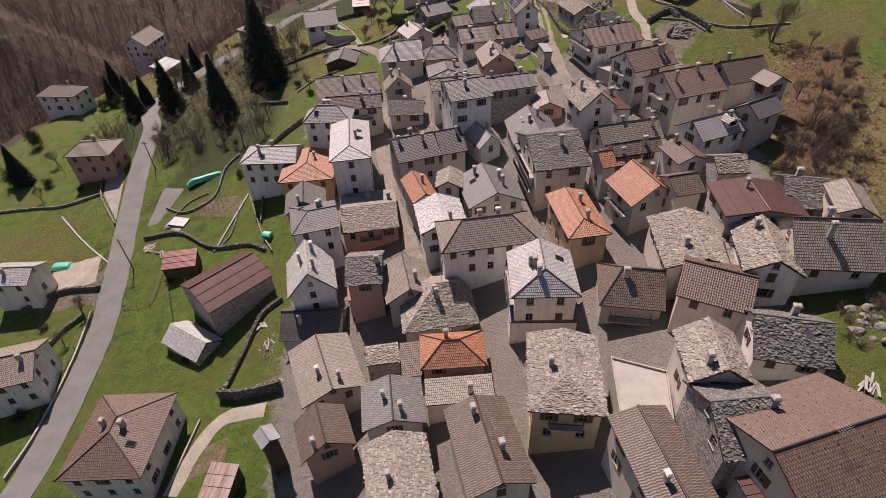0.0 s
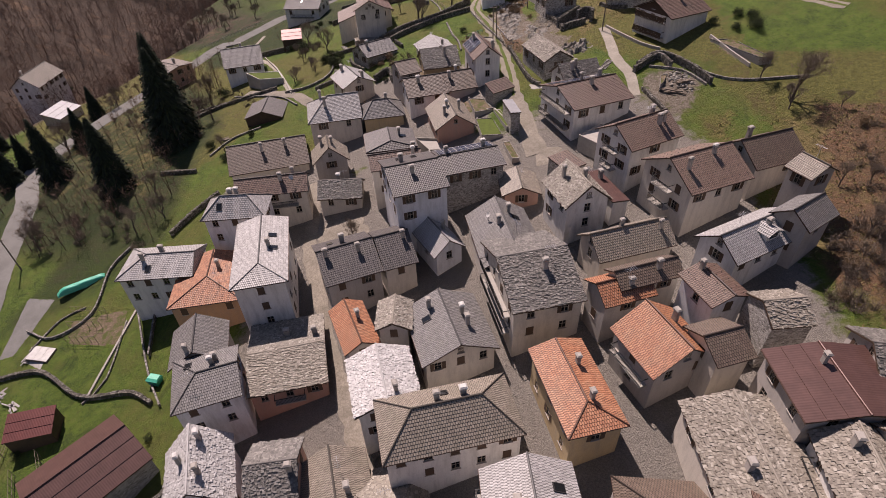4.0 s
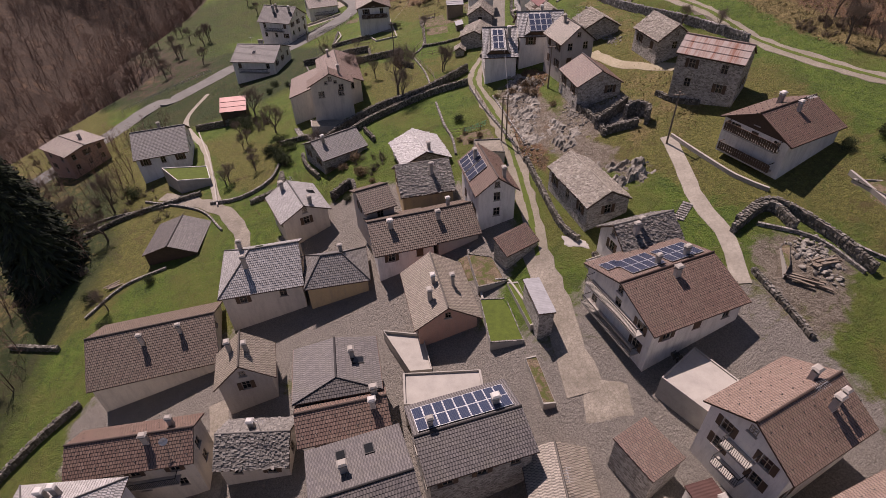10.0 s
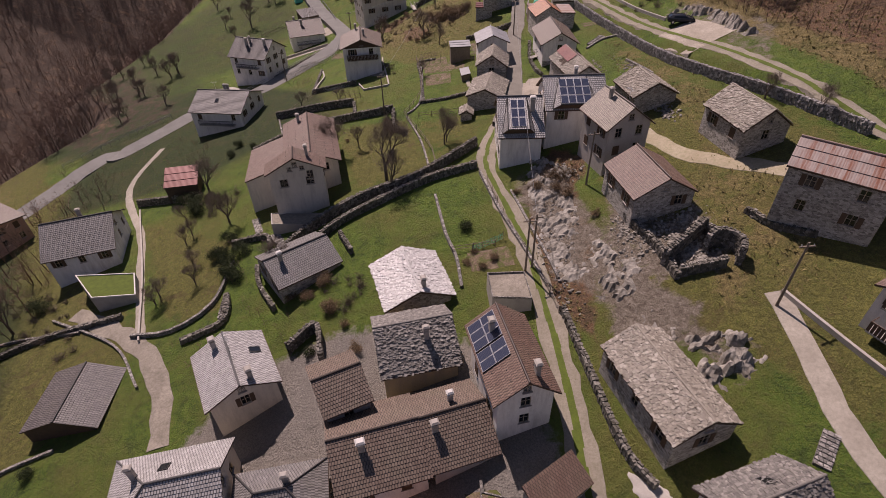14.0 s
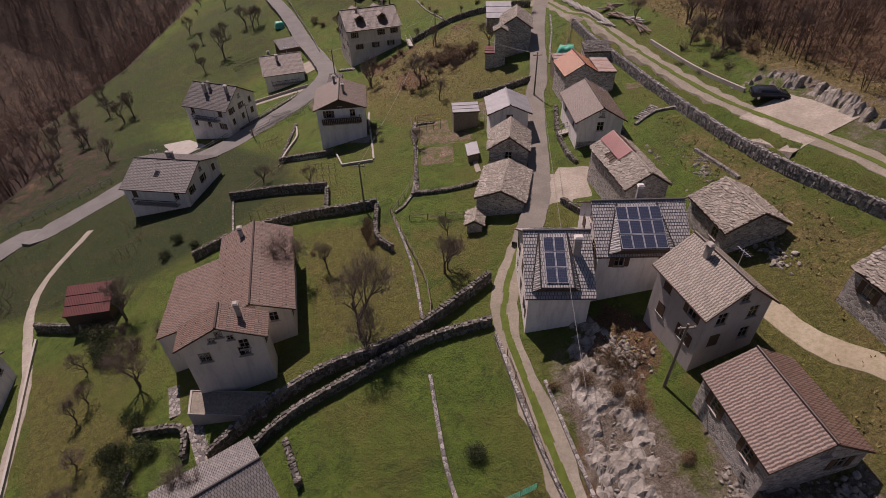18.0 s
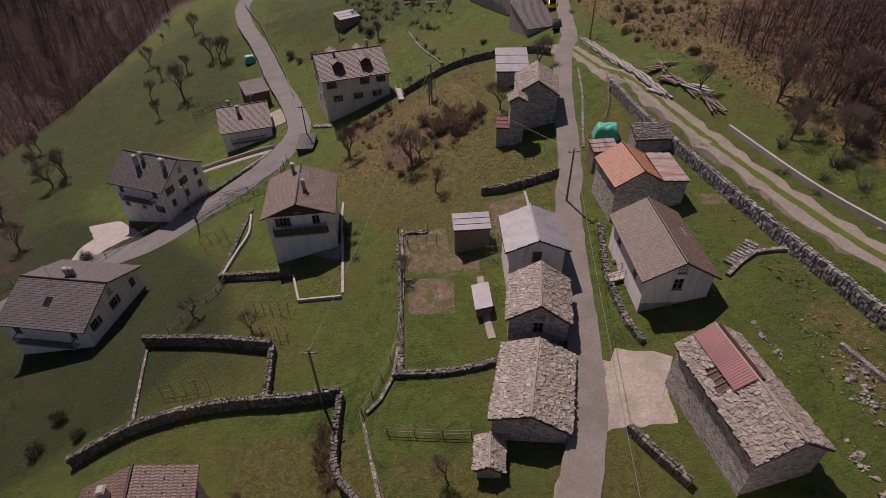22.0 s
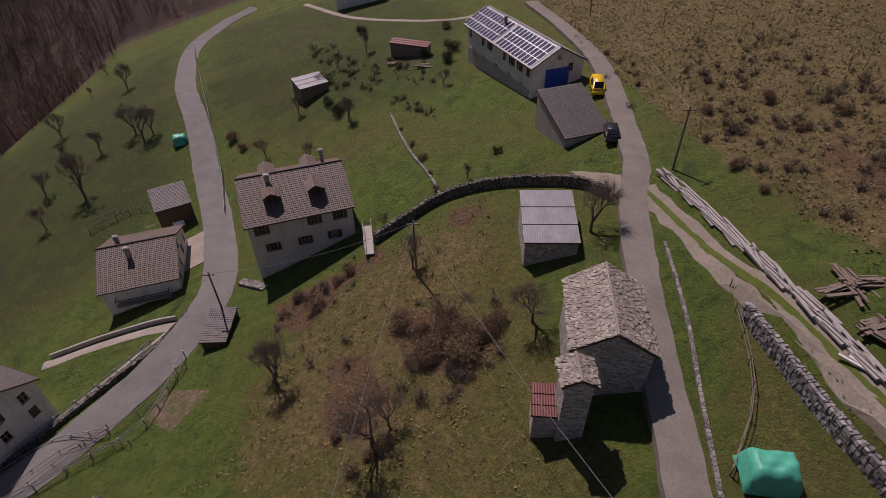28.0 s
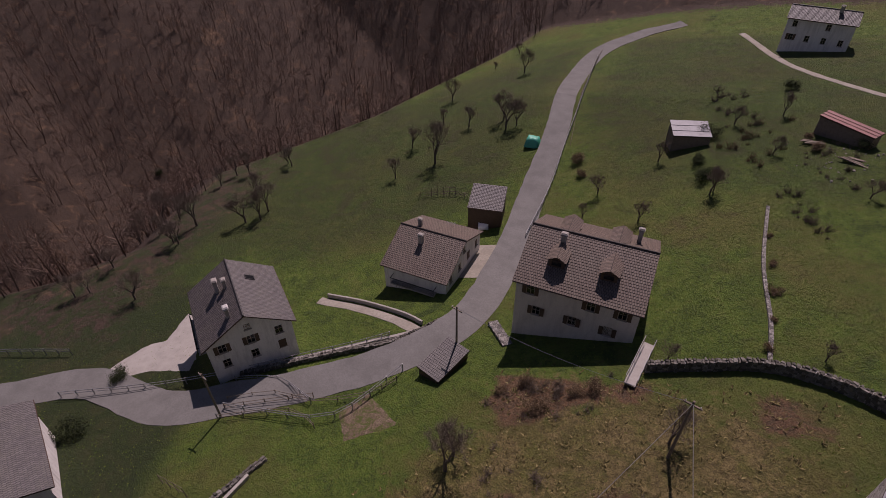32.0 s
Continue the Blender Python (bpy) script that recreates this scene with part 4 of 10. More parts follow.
def house(kind, x, y, top, yaw, L, W, pitch, h1=0.0, h2=0.0, roof="brown_tile", wall="white", chim=1, rows=None,
          label="", cat="house", name="house", shut=0.6, low=None, skip="", pieces=False, hole=None):
    """One house: top is the ridge's height, L and W the roof's plan with its overhangs; kind g gable, h hips of h1, h2, s a lean-to whose high edge is at -y."""
    rnd = random.Random(int(x * 31 + y * 17))
    tp = math.tan(radians(pitch))
    ca_, sa_ = math.cos(radians(yaw)), math.sin(radians(yaw))
    corners_ = [(x + ca_ * u - sa_ * v, y + sa_ * u + ca_ * v) for u in (-L / 2, 0, L / 2) for v in (-W / 2, 0, W / 2)]
    gz = [H(*c) for c in corners_]
    base = (min(gz) - 0.3) if low is None else low
    drop = W * tp if kind == "s" else W / 2 * tp
    eave = max(top - drop, max(gz) * 0.5 + min(gz) * 0.5 + (1.5 if cat == "house" else 1.1))
    top = eave + drop
    root = tagged(new(name), label or "house", cat)
    root.empty_display_size = 0.5
    root.matrix_basis = Matrix.Translation((x, y, base)) @ Matrix.Rotation(radians(yaw), 4, "Z")
    zr, ze = top - base, eave - base
    hip1, hip2 = (h1 if "h" in kind and kind != "h2" else 0), (h2 if "h" in kind and kind != "h1" else 0)
    ov = 0.5 if cat == "house" else 0.28
    og = 0.35 if cat == "house" else 0.2
    # roof surfaces
    if kind == "s":
        R0, R1 = Vector((-L / 2, -W / 2, zr)), Vector((L / 2, -W / 2, zr))
        slopes = [(R0, R1, Vector((-L / 2, W / 2, ze)), Vector((L / 2, W / 2, ze)))]
    else:
        R0, R1 = Vector((-L / 2 + hip1, 0, zr)), Vector((L / 2 - hip2, 0, zr))
        A, B = Vector((-L / 2, -W / 2, ze)), Vector((L / 2, -W / 2, ze))
        C, D = Vector((L / 2, W / 2, ze)), Vector((-L / 2, W / 2, ze))
        slopes = [(R0, R1, A, B), (R1, R0, C, D)]
        if hip1 > 0.1:
            slopes.append((R0, R0, D, A))
        if hip2 > 0.1:
            slopes.append((R1, R1, B, C))
    deck = Geo()
    for r0, r1, e0, e1 in slopes:
        dn = Vector((0, 0, -0.16))
        deck.poly([e0, e1, r1, r0] if (r1 - r0).length > 0.05 else [e0, e1, r0])
        deck.poly([r0 + dn, r1 + dn, e1 + dn, e0 + dn] if (r1 - r0).length > 0.05 else [r0 + dn, e1 + dn, e0 + dn])
        deck.poly([e0 + dn, e1 + dn, e1, e0])
        for a, b in ((e0, r0), (r1, e1)):
            if abs(a.x - b.x) < 0.05:
                deck.poly([a + dn, a, b, b + dn])
    deck.part("roof", M["timber"], root)
    g = Geo()
    slabby = "slab" in roof
    single = [root, 220, ca_, sa_, M["slab_piece"]] if (pieces and slabby) else None
    for s in slopes:
        if slabby:
            add_slabs(g, *s, rnd, 0.27, single, hole if s is slopes[0] else None)
        elif "sheet" in roof:
            add_courses(g, *s, 2.2, 0.03, rnd)
        else:
            add_courses(g, *s, 0.31, 0.018, rnd)
    tagged(g.part({"s": "roof_covering"}.get(kind, "roof_covering"), M[roof], root), kind="stuff")
    if kind != "s":
        g = Geo()
        rad = 0.11
        lift = Vector((0, 0, 0.06))
        g.bar(R0 + lift, R1 + lift, rad, rad, 8)
        for r0, es in ((R0, (A, D)), (R1, (B, C))):
            if abs(r0.x) < L / 2 - 0.1:
                for e in es:
                    g.bar(r0 + lift, e + lift, rad * 0.8, rad * 0.8, 6)
        g.part("ridge_cap", M[roof], root)
    # walls
    wx, wy = L / 2 - og, W / 2 - ov
    if kind == "s":
        wx, wy = L / 2 - 0.15, W / 2 - 0.15
        zf, zb = zr - tp * 0.15 - 0.17, ze + tp * 0.15 - 0.17
    else:
        zf = zb = ze + tp * ov - 0.17
    g = Geo()
    sides = [((-wx, -wy), (1, 0), 2 * wx, zf, "f"), ((wx, -wy), (0, 1), 2 * wy, min(zf, zb), "r"), ((wx, wy), (-1, 0), 2 * wx, zb, "b"), ((-wx, wy), (0, -1), 2 * wy, min(zf, zb), "l")]
    wins = []
    for (ox, oy), e, wid, hgt, side in sides:
        holes = []
        eu = Vector((*e, 0))
        out = Vector((e[1], -e[0], 0))
        gw = [H(x + ca_ * (ox + e[0] * wid * k) - sa_ * (oy + e[1] * wid * k), y + sa_ * (ox + e[0] * wid * k) + ca_ * (oy + e[1] * wid * k)) - base for k in (0, 0.5, 1)]
        away = (sa_ * out.x + ca_ * out.y) > 0.35
        if rows is None or side in skip or away:
            n_rows, per = 0, 0
        else:
            n_rows, per = rows, rnd.uniform(2.3, 3.0)
        gable = side in "rl" and kind != "s" and (hip1 if side == "l" else hip2) < 0.1
        top_z = hgt - (0.5 if not gable else -0.1)
        for r in range(n_rows):
            z1 = top_z - r * 2.75
            z0 = z1 - 1.25
            if z0 < max(gw) + 0.7:
                break
            ncol = max(1, int((wid - 1.0) / per))
            for k in range(ncol):
                if rnd.random() < 0.12:
                    continue
                cx = wid * (k + 0.5) / ncol
                ww = 0.9
                zz1 = min(z1, hgt - 0.25)
                holes.append((cx - ww / 2, zz1 - 1.25, cx + ww / 2, zz1))
                wins.append((ox, oy, eu, cx, zz1 - 1.25, ww, 1.25))
        if gable and rows and wy > 2.4 and tp * wy > 1.3:
            wins.append((ox, oy, eu, wid / 2, -1, 0.7, 0.8))
        wall_with_holes(g, (ox, oy, 0), eu, wid, hgt, holes)
        if gable:
            pk = Vector((ox, oy, 0)) + eu * (wid / 2) + Vector((0, 0, zr - 0.17))
            a_, b_ = Vector((ox, oy, hgt)), Vector((ox, oy, hgt)) + eu * wid
            g.poly([a_, b_, pk])
        if kind == "s" and side in "rl" and abs(zf - zb) > 0.05:
            a_, b_ = Vector((ox, oy, hgt)), Vector((ox, oy, hgt)) + eu * wid
            hi = (b_ if side == "l" else a_) + Vector((0, 0, zf - zb))
            g.poly([a_, b_, hi])
    g.part("wall", M[wall], root)
    for ox, oy, eu, cx, z0, ww, hh in wins:
        if z0 < 0:
            zz = zr - 0.17 - tp * wy * 0.72
            add_window(root, Vector((ox, oy, 0)) + Vector((eu[1], -eu[0], 0)) * 0.1, eu, cx, zz, 0.7, 0.8, "", rnd)
        else:
            add_window(root, Vector((ox, oy, 0)), eu, cx, z0, ww, hh, ("open" if rnd.random() < 0.6 else "shut") if rnd.random() < shut else "", rnd)
    # gutters
    if cat == "house" and not slabby:
        for r0, r1, e0, e1 in slopes:
            g = Geo()
            g.bar(e0 + Vector((0, 0, -0.05)), e1 + Vector((0, 0, -0.05)), 0.07, 0.07, 6)
            g.part("gutter", M["copper"], root)
    # snow guards: rows of small hooks
    if roof in ("rust_tile", "tan_tile") and cat == "house":
        g = Geo()
        for r0, r1, e0, e1 in slopes[:2]:
            ln = (r0 - e0).length
            for k in np.arange(0.9, ln - 0.3, 1.35):
                a, b = e0.lerp(r0, k / ln), e1.lerp(r1, k / ln)
                n_ = int((b - a).length / 1.1)
                for i in range(n_):
                    q = a.lerp(b, (i + 0.5 + 0.5 * (int(k / 1.35) % 2)) / max(1, n_)) if n_ else a
                    g.box(q.x - 0.04, q.y - 0.04, q.z + 0.02, q.x + 0.04, q.y + 0.04, q.z + 0.12)
        if g.v:
            tagged(g.part("snow_guard", M["iron"], root), kind="stuff")
    if cat == "house" and rnd.random() < 0.3:
        g = Geo()
        ax, ay = rnd.uniform(-0.3, 0.3) * L, rnd.uniform(-0.15, 0.15) * W
        za = zr - abs(ay) * tp
        g.bar((ax, ay, za - 0.2), (ax, ay, za + 1.9), 0.025, 0.025, 5)
        g.bar((ax - 0.7, ay, za + 1.7), (ax + 0.7, ay, za + 1.75), 0.018, 0.018, 4)
        for i in range(6):
            g.bar((ax - 0.6 + i * 0.24, ay - 0.35, za + 1.72), (ax - 0.6 + i * 0.24, ay + 0.35, za + 1.72), 0.012, 0.012, 4)
        g.part("aerial", M["alu"], root)
    INFO[root.name] = (L, W, tp, zr, ze, hip1, hip2, kind, wx, wy)
    # chimneys, near the ridge
    for k in range(chim):
        cx = rnd.uniform(-0.38, 0.38) * (L - hip1 - hip2)
        cy = rnd.uniform(0.08, 0.22) * W * rnd.choice((-1, 1))
        zc = zr - abs(cy) * tp
        chimney(root, cx, cy, zc - 0.5, max(zr + 0.35, zc + 1.0), rnd.uniform(0.45, 0.65), "trim" if rnd.random() < 0.7 else "grey", rnd, rnd.random() < 0.16)
    return root


# ---------------------------------------------------------------- the houses, one by one
HS["h01"] = house("h", -45.7, 39.1, 0.1, 271, 12.6, 10.8, 23, h1=5.2, h2=5.2, roof='rust_tile', wall='white', chim=2, rows=2, label='white-rendered house with a reddish-brown tiled roof')
HS["h02"] = house("g", -39.6, 66.8, 2.1, 47, 11.9, 10.0, 26, roof='brown_sheet', wall='stone', chim=0, rows=None, label='rubble stone barn with a dark brown ribbed metal roof', cat='barn', name='stone_barn')
HS["h03"] = house("g", -44.4, 58.4, -4.1, 329, 8.8, 5.4, 35, roof='pale_slab', wall='stone', chim=0, rows=None, label='rubble stone hut with a bleached stone slab roof', cat='hut', name='hut')
HS["h04"] = house("g", -16.6, 35.0, 5.8, 292, 5.8, 6.3, 36, roof='brown_tile', wall='pink', chim=1, rows=1, label='faded pink house with a brown tiled roof')
HS["h08"] = house("g", -18.0, 44.5, 5.2, 293, 9.9, 8.3, 21, roof='beige_tile', wall='grey', chim=2, rows=2, label='grey-rendered house with a weathered beige tiled roof')
HS["h09"] = house("g", -6.6, 26.5, 8.7, 282, 11.0, 7.0, 27, roof='stone_slab', wall='grey', chim=1, rows=2, label='grey-rendered house with a rough stone slab roof')
HS["h10"] = house("g", -8.2, 36.5, 8.3, 278, 6.3, 7.2, 22, roof='grey_tile', wall='grey', chim=2, rows=2, label='grey-rendered house with a grey slate roof')
HS["h11"] = house("g", 2.3, 28.8, 12.3, 283, 9.9, 6.7, 25, roof='brown_tile', wall='cream', chim=2, rows=2, label='cream-rendered house with a brown tiled roof')
HS["h12"] = house("h", -1.1, 43.9, 9.2, 3, 8.2, 5.7, 33, h1=3.0, h2=3.2, roof='terracotta', wall='pink', chim=1, rows=1, label='faded pink house with a orange terracotta tiled roof')
HS["h13"] = house("h", -3.4, 55.2, 8.2, 8, 10.5, 11.0, 31, h1=5.3, h2=2.4, roof='stone_slab', wall='grey', chim=2, rows=2, label='grey-rendered house with a rough stone slab roof')
HS["h14"] = house("h2", 10.6, 50.4, 16.2, 269, 8.7, 8.4, 28, h1=3.8, h2=2.7, roof='pale_slate', wall='white', chim=3, rows=2, label='white-rendered house with a pale sunlit slate roof')
HS["h15"] = house("h2", 10.7, 35.0, 15.0, 264, 10.2, 7.7, 15, h1=3.4, h2=4.0, roof='stone_slab', wall='ochre', chim=1, rows=2, label='ochre-yellow house with a rough stone slab roof', pieces=True)
HS["h17"] = house("h1", 21.6, 49.3, 15.3, 350, 7.7, 7.9, 37, h1=2.6, h2=3.6, roof='brown_tile', wall='grey', chim=1, rows=2, label='grey-rendered house with a brown tiled roof')
HS["h18"] = house("g", 29.4, 44.7, 18.9, 334, 7.7, 8.0, 26, roof='rust_tile', wall='cream', chim=0, rows=2, label='cream-rendered house with a reddish-brown tiled roof')
HS["h19"] = house("g", 24.3, 33.3, 20.0, 265, 6.5, 5.8, 36, roof='stone_slab', wall='cream', chim=1, rows=2, label='cream-rendered house with a rough stone slab roof')
HS["h20"] = house("g", 33.5, 36.9, 19.0, 347, 7.3, 7.2, 37, roof='dark_slab', wall='white', chim=1, rows=1, label='white-rendered house with a dark stone slab roof')
HS["h21"] = house("g", 24.5, 27.6, 19.2, 4, 6.1, 8.4, 31, roof='dark_slab', wall='stone', chim=1, rows=1, label='rubble stone house with a dark stone slab roof')
HS["h22"] = house("g", 29.6, 23.5, 20.6, 16, 12.0, 13.0, 25, roof='rust_tile', wall='cream', chim=0, rows=2, label='cream-rendered house with a reddish-brown tiled roof')
HS["h23"] = house("g", 16.9, 24.4, 16.8, 280, 9.0, 5.7, 16, roof='brown_tile', wall='cream', chim=1, rows=2, label='cream-rendered house with a brown tiled roof')
HS["h30"] = house("g", -23.2, 62.1, 8.3, 284, 8.4, 7.3, 48, roof='pale_slab', wall='bluewhite', chim=3, rows=2, label='pale grey-white house with a bleached stone slab roof')
HS["h31"] = house("g", -13.9, 59.8, 9.8, 3, 5.5, 7.4, 31, roof='dark_slab', wall='pink', chim=1, rows=1, label='faded pink house with a dark stone slab roof')
HS["h32"] = house("g", -7.7, 58.1, 8.3, 282, 8.0, 7.2, 32, roof='beige_tile', wall='grey', chim=1, rows=2, label='grey-rendered house with a weathered beige tiled roof')
HS["h34"] = house("h", 4.2, 61.4, 15.1, 8, 14.1, 7.5, 35, h1=3.6, h2=3.5, roof='beige_tile', wall='white', chim=2, rows=2, label='white-rendered house with a weathered beige tiled roof')
HS["h35"] = house("h2", 17.3, 62.5, 15.3, 278, 11.1, 6.1, 17, h1=2.7, h2=2.9, roof='terracotta', wall='ochre', chim=2, rows=2, label='ochre-yellow house with a orange terracotta tiled roof')
HS["h36"] = house("g", 27.1, 65.5, 19.0, 286, 7.3, 7.9, 35, roof='terracotta', wall='grey', chim=1, rows=3, label='grey-rendered house with a orange terracotta tiled roof')
HS["h36b"] = house("g", 25.0, 73.0, 18.6, 12, 6.5, 4.9, 31, roof='terracotta', wall='grey', chim=1, rows=2, label='grey-rendered house with a orange terracotta tiled roof')
HS["h38"] = house("g", 5.5, 74.0, 13.8, 282, 9.5, 9.2, 26, roof='grey_tile', wall='cream', chim=3, rows=2, label='cream-rendered house with a grey slate roof')
HS["h40"] = house("g", -6.2, 76.5, 11.8, 289, 8.0, 4.5, 30, roof='terracotta', wall='grey', chim=1, rows=1, label='grey-rendered house with a orange terracotta tiled roof')
HS["h41"] = house("g", -2.5, 67.7, 12.6, 280, 8.1, 7.4, 25, roof='pale_slab', wall='white', chim=2, rows=2, label='white-rendered house with a bleached stone slab roof')
HS["h42"] = house("g", -15.5, 77.3, 6.8, 8, 9.9, 11.9, 10, roof='stone_slab', wall='pink', chim=2, rows=2, label='faded pink house with a rough stone slab roof')
HS["h43"] = house("h1", -23.8, 72.2, 9.8, 15, 7.8, 8.1, 19, h1=3.1, h2=3.6, roof='grey_tile', wall='bluewhite', chim=2, rows=2, label='pale grey-white house with a grey slate roof')
HS["h46"] = house("h", -37.3, 96.6, 8.8, 359, 11.6, 7.7, 24, h1=4.0, h2=0.3, roof='pale_slate', wall='white', chim=2, rows=2, label='white-rendered house with a pale sunlit slate roof')
HS["h47"] = house("h2", -19.5, 90.1, 13.9, 278, 14.8, 7.5, 15, h1=3.4, h2=3.5, roof='pale_slate', wall='white', chim=1, rows=3, label='white-rendered house with a pale sunlit slate roof')
HS["h48"] = house("h", -25.6, 102.4, 14.6, 359, 9.9, 6.2, 37, h1=2.9, h2=3.0, roof='pale_slate', wall='bluewhite', chim=2, rows=2, label='pale grey-white house with a pale sunlit slate roof')
HS["h51"] = house("g", 29.7, 52.7, 18.0, 265, 10.5, 9.1, 20, roof='stone_slab', wall='cream', chim=1, rows=2, label='cream-rendered house with a rough stone slab roof')
HS["h52"] = house("g", 38.0, 56.3, 21.0, 266, 7.7, 9.8, 10, roof='brown_sheet', wall='grey', chim=1, rows=2, label='grey-rendered house with a dark brown ribbed metal roof')
HS["h53"] = house("g", 35.9, 48.1, 20.5, 258, 8.7, 6.3, 31, roof='stone_slab', wall='white', chim=1, rows=2, label='white-rendered house with a rough stone slab roof')
HS["h56"] = house("g", 38.2, 65.4, 21.2, 0, 4.5, 5.0, 28, roof='stone_slab', wall='stone', chim=0, rows=None, label='rubble stone hut with a rough stone slab roof', cat='hut', name='hut')
HS["h57"] = house("g", 44.9, 58.3, 21.7, 346, 5.5, 7.7, 29, roof='dark_slab', wall='grey', chim=1, rows=1, label='grey-rendered house with a dark stone slab roof')
HS["h57b"] = house("g", 46.7, 52.5, 23.3, 255, 6.4, 4.3, 27, roof='beige_tile', wall='cream', chim=0, rows=1, label='cream-rendered house with a weathered beige tiled roof')
HS["h59"] = house("g", 42.6, 48.3, 22.7, 353, 9.3, 9.0, 40, roof='beige_tile', wall='cream', chim=2, rows=2, label='cream-rendered house with a weathered beige tiled roof')
HS["h60"] = house("g", -25.4, 125.5, 11.7, 11, 14.9, 11.0, 30, roof='brown_tile', wall='cream', chim=2, rows=1, label='cream-rendered house with a brown tiled roof')
HS["h61"] = house("g", -21.2, 108.8, 13.7, 4, 11.9, 5.6, 33, roof='rust_tile', wall='cream', chim=2, rows=2, label='cream-rendered house with a reddish-brown tiled roof')
HS["h62"] = house("g", -12.4, 117.9, 14.7, 280, 5.2, 6.6, 42, roof='beige_tile', wall='grey', chim=2, rows=2, label='grey-rendered house with a weathered beige tiled roof')
HS["h63"] = house("g", -10.0, 109.2, 11.8, 357, 7.6, 5.7, 35, roof='dark_slab', wall='cream', chim=1, rows=2, label='cream-rendered house with a dark stone slab roof')
HS["h64"] = house("h1", -12.5, 132.5, 17.0, 8, 10.5, 9.9, 33, h1=4.4, h2=4.4, roof='mid_slate', wall='cream', chim=2, rows=2, label='cream-rendered house with a grey slate hipped roof')
HS["h64b"] = house("h", -2.8, 131.4, 16.0, 6, 8.3, 6.9, 34, h1=2.5, h2=3.2, roof='grey_tile', wall='ochre', chim=1, rows=3, label='ochre-yellow house with a grey slate roof')
HS["h64e"] = house("g", -9.3, 145.5, 16.7, 295, 8.1, 7.6, 26, roof='mid_slate', wall='cream', chim=2, rows=2, label='cream-rendered house with a grey slate roof')
HS["h65"] = house("g", 10.1, 123.2, 17.8, 278, 9.9, 7.7, 34, roof='beige_tile', wall='pink', chim=3, rows=2, label='faded pink house with a weathered beige tiled roof')
HS["h66"] = house("g", 2.4, 98.0, 20.6, 13, 8.1, 10.6, 18, roof='dark_tile', wall='bluewhite', chim=2, rows=2, label='pale grey-white house with a dark brown tiled roof')
HS["h67"] = house("g", 11.2, 103.9, 18.5, 12, 9.9, 7.9, 16, roof='dark_tile', wall='stone', chim=2, rows=2, label='rubble stone house with a dark brown tiled roof')
HS["h68"] = house("g", 18.6, 99.6, 15.9, 268, 6.3, 6.0, 24, roof='beige_tile', wall='pink', chim=0, rows=1, label='faded pink house with a weathered beige tiled roof')
HS["h69"] = house("g", 14.3, 87.1, 17.2, 275, 11.8, 8.6, 33, roof='grey_tile', wall='cream', chim=2, rows=2, label='cream-rendered house with a grey slate roof')
HS["h70"] = house("g", 24.7, 90.9, 21.4, 282, 7.3, 6.9, 40, roof='stone_slab', wall='white', chim=2, rows=2, label='white-rendered house with a rough stone slab roof')
HS["h71"] = house("g", 15.8, 78.0, 19.2, 8, 8.8, 13.2, 23, roof='dark_slab', wall='cream', chim=1, rows=3, label='cream-rendered house with a dark stone slab roof')
HS["h72"] = house("g", 29.2, 82.5, 18.3, 12, 10.9, 6.0, 37, roof='beige_tile', wall='cream', chim=2, rows=2, label='cream-rendered house with a weathered beige tiled roof')
HS["h73"] = house("g", 40.0, 89.4, 24.4, 17, 9.9, 9.9, 29, roof='tan_tile', wall='cream', chim=2, rows=3, label='cream-rendered house with a tan tiled roof and small balconies')
HS["h74"] = house("g", 35.9, 99.5, 24.5, 22, 9.6, 8.0, 31, roof='tan_tile', wall='white', chim=3, rows=3, label='white-rendered house with a tan tiled roof and small balconies')
HS["h75"] = house("g", 32.7, 115.7, 23.7, 17, 11.5, 11.4, 19, roof='rust_tile', wall='white', chim=3, rows=3, label='white-rendered house with a reddish-brown tiled roof')
HS["h76"] = house("g", 50.0, 91.8, 24.6, 15, 8.5, 7.5, 34, roof='brown_tile', wall='cream', chim=1, rows=2, label='cream-rendered house with a brown tiled roof')
HS["h76b"] = house("g", 51.6, 84.1, 25.1, 289, 3.8, 4.8, 29, roof='beige_tile', wall='grey', chim=0, rows=1, label='grey-rendered house with a weathered beige tiled roof')
HS["h77"] = house("g", 41.6, 77.2, 21.8, 22, 11.5, 6.1, 35, roof='pale_slate', wall='white', chim=1, rows=2, label='white-rendered house with a pale sunlit slate roof')
HS["h77b"] = house("g", 47.3, 77.6, 23.7, 28, 6.0, 4.8, 35, roof='grey_tile', wall='grey', chim=0, rows=2, label='grey-rendered house with a grey slate roof')
HS["h78"] = house("g", 33.9, 70.1, 20.2, 283, 5.6, 5.0, 22, roof='rust_tile', wall='bluewhite', chim=1, rows=1, label='pale grey-white house with a reddish-brown tiled roof')
HS["h79"] = house("g", 31.4, 63.3, 19.7, 11, 4.4, 5.5, 28, roof='brown_tile', wall='cream', chim=0, rows=1, label='cream-rendered house with a brown tiled roof')
HS["k02"] = house("g", 38.0, 159.8, 28.0, 276, 8.0, 7.7, 30, roof='rust_tile', wall='stone', chim=0, rows=1, label='rubble stone barn with a reddish-brown tiled roof', cat='barn', name='stone_barn')
HS["k03"] = house("g", 30.4, 134.3, 23.9, 283, 10.4, 6.2, 29, roof='stone_slab', wall='stone', chim=0, rows=1, label='rubble stone barn with a rough stone slab roof', cat='barn', name='stone_barn', pieces=True)
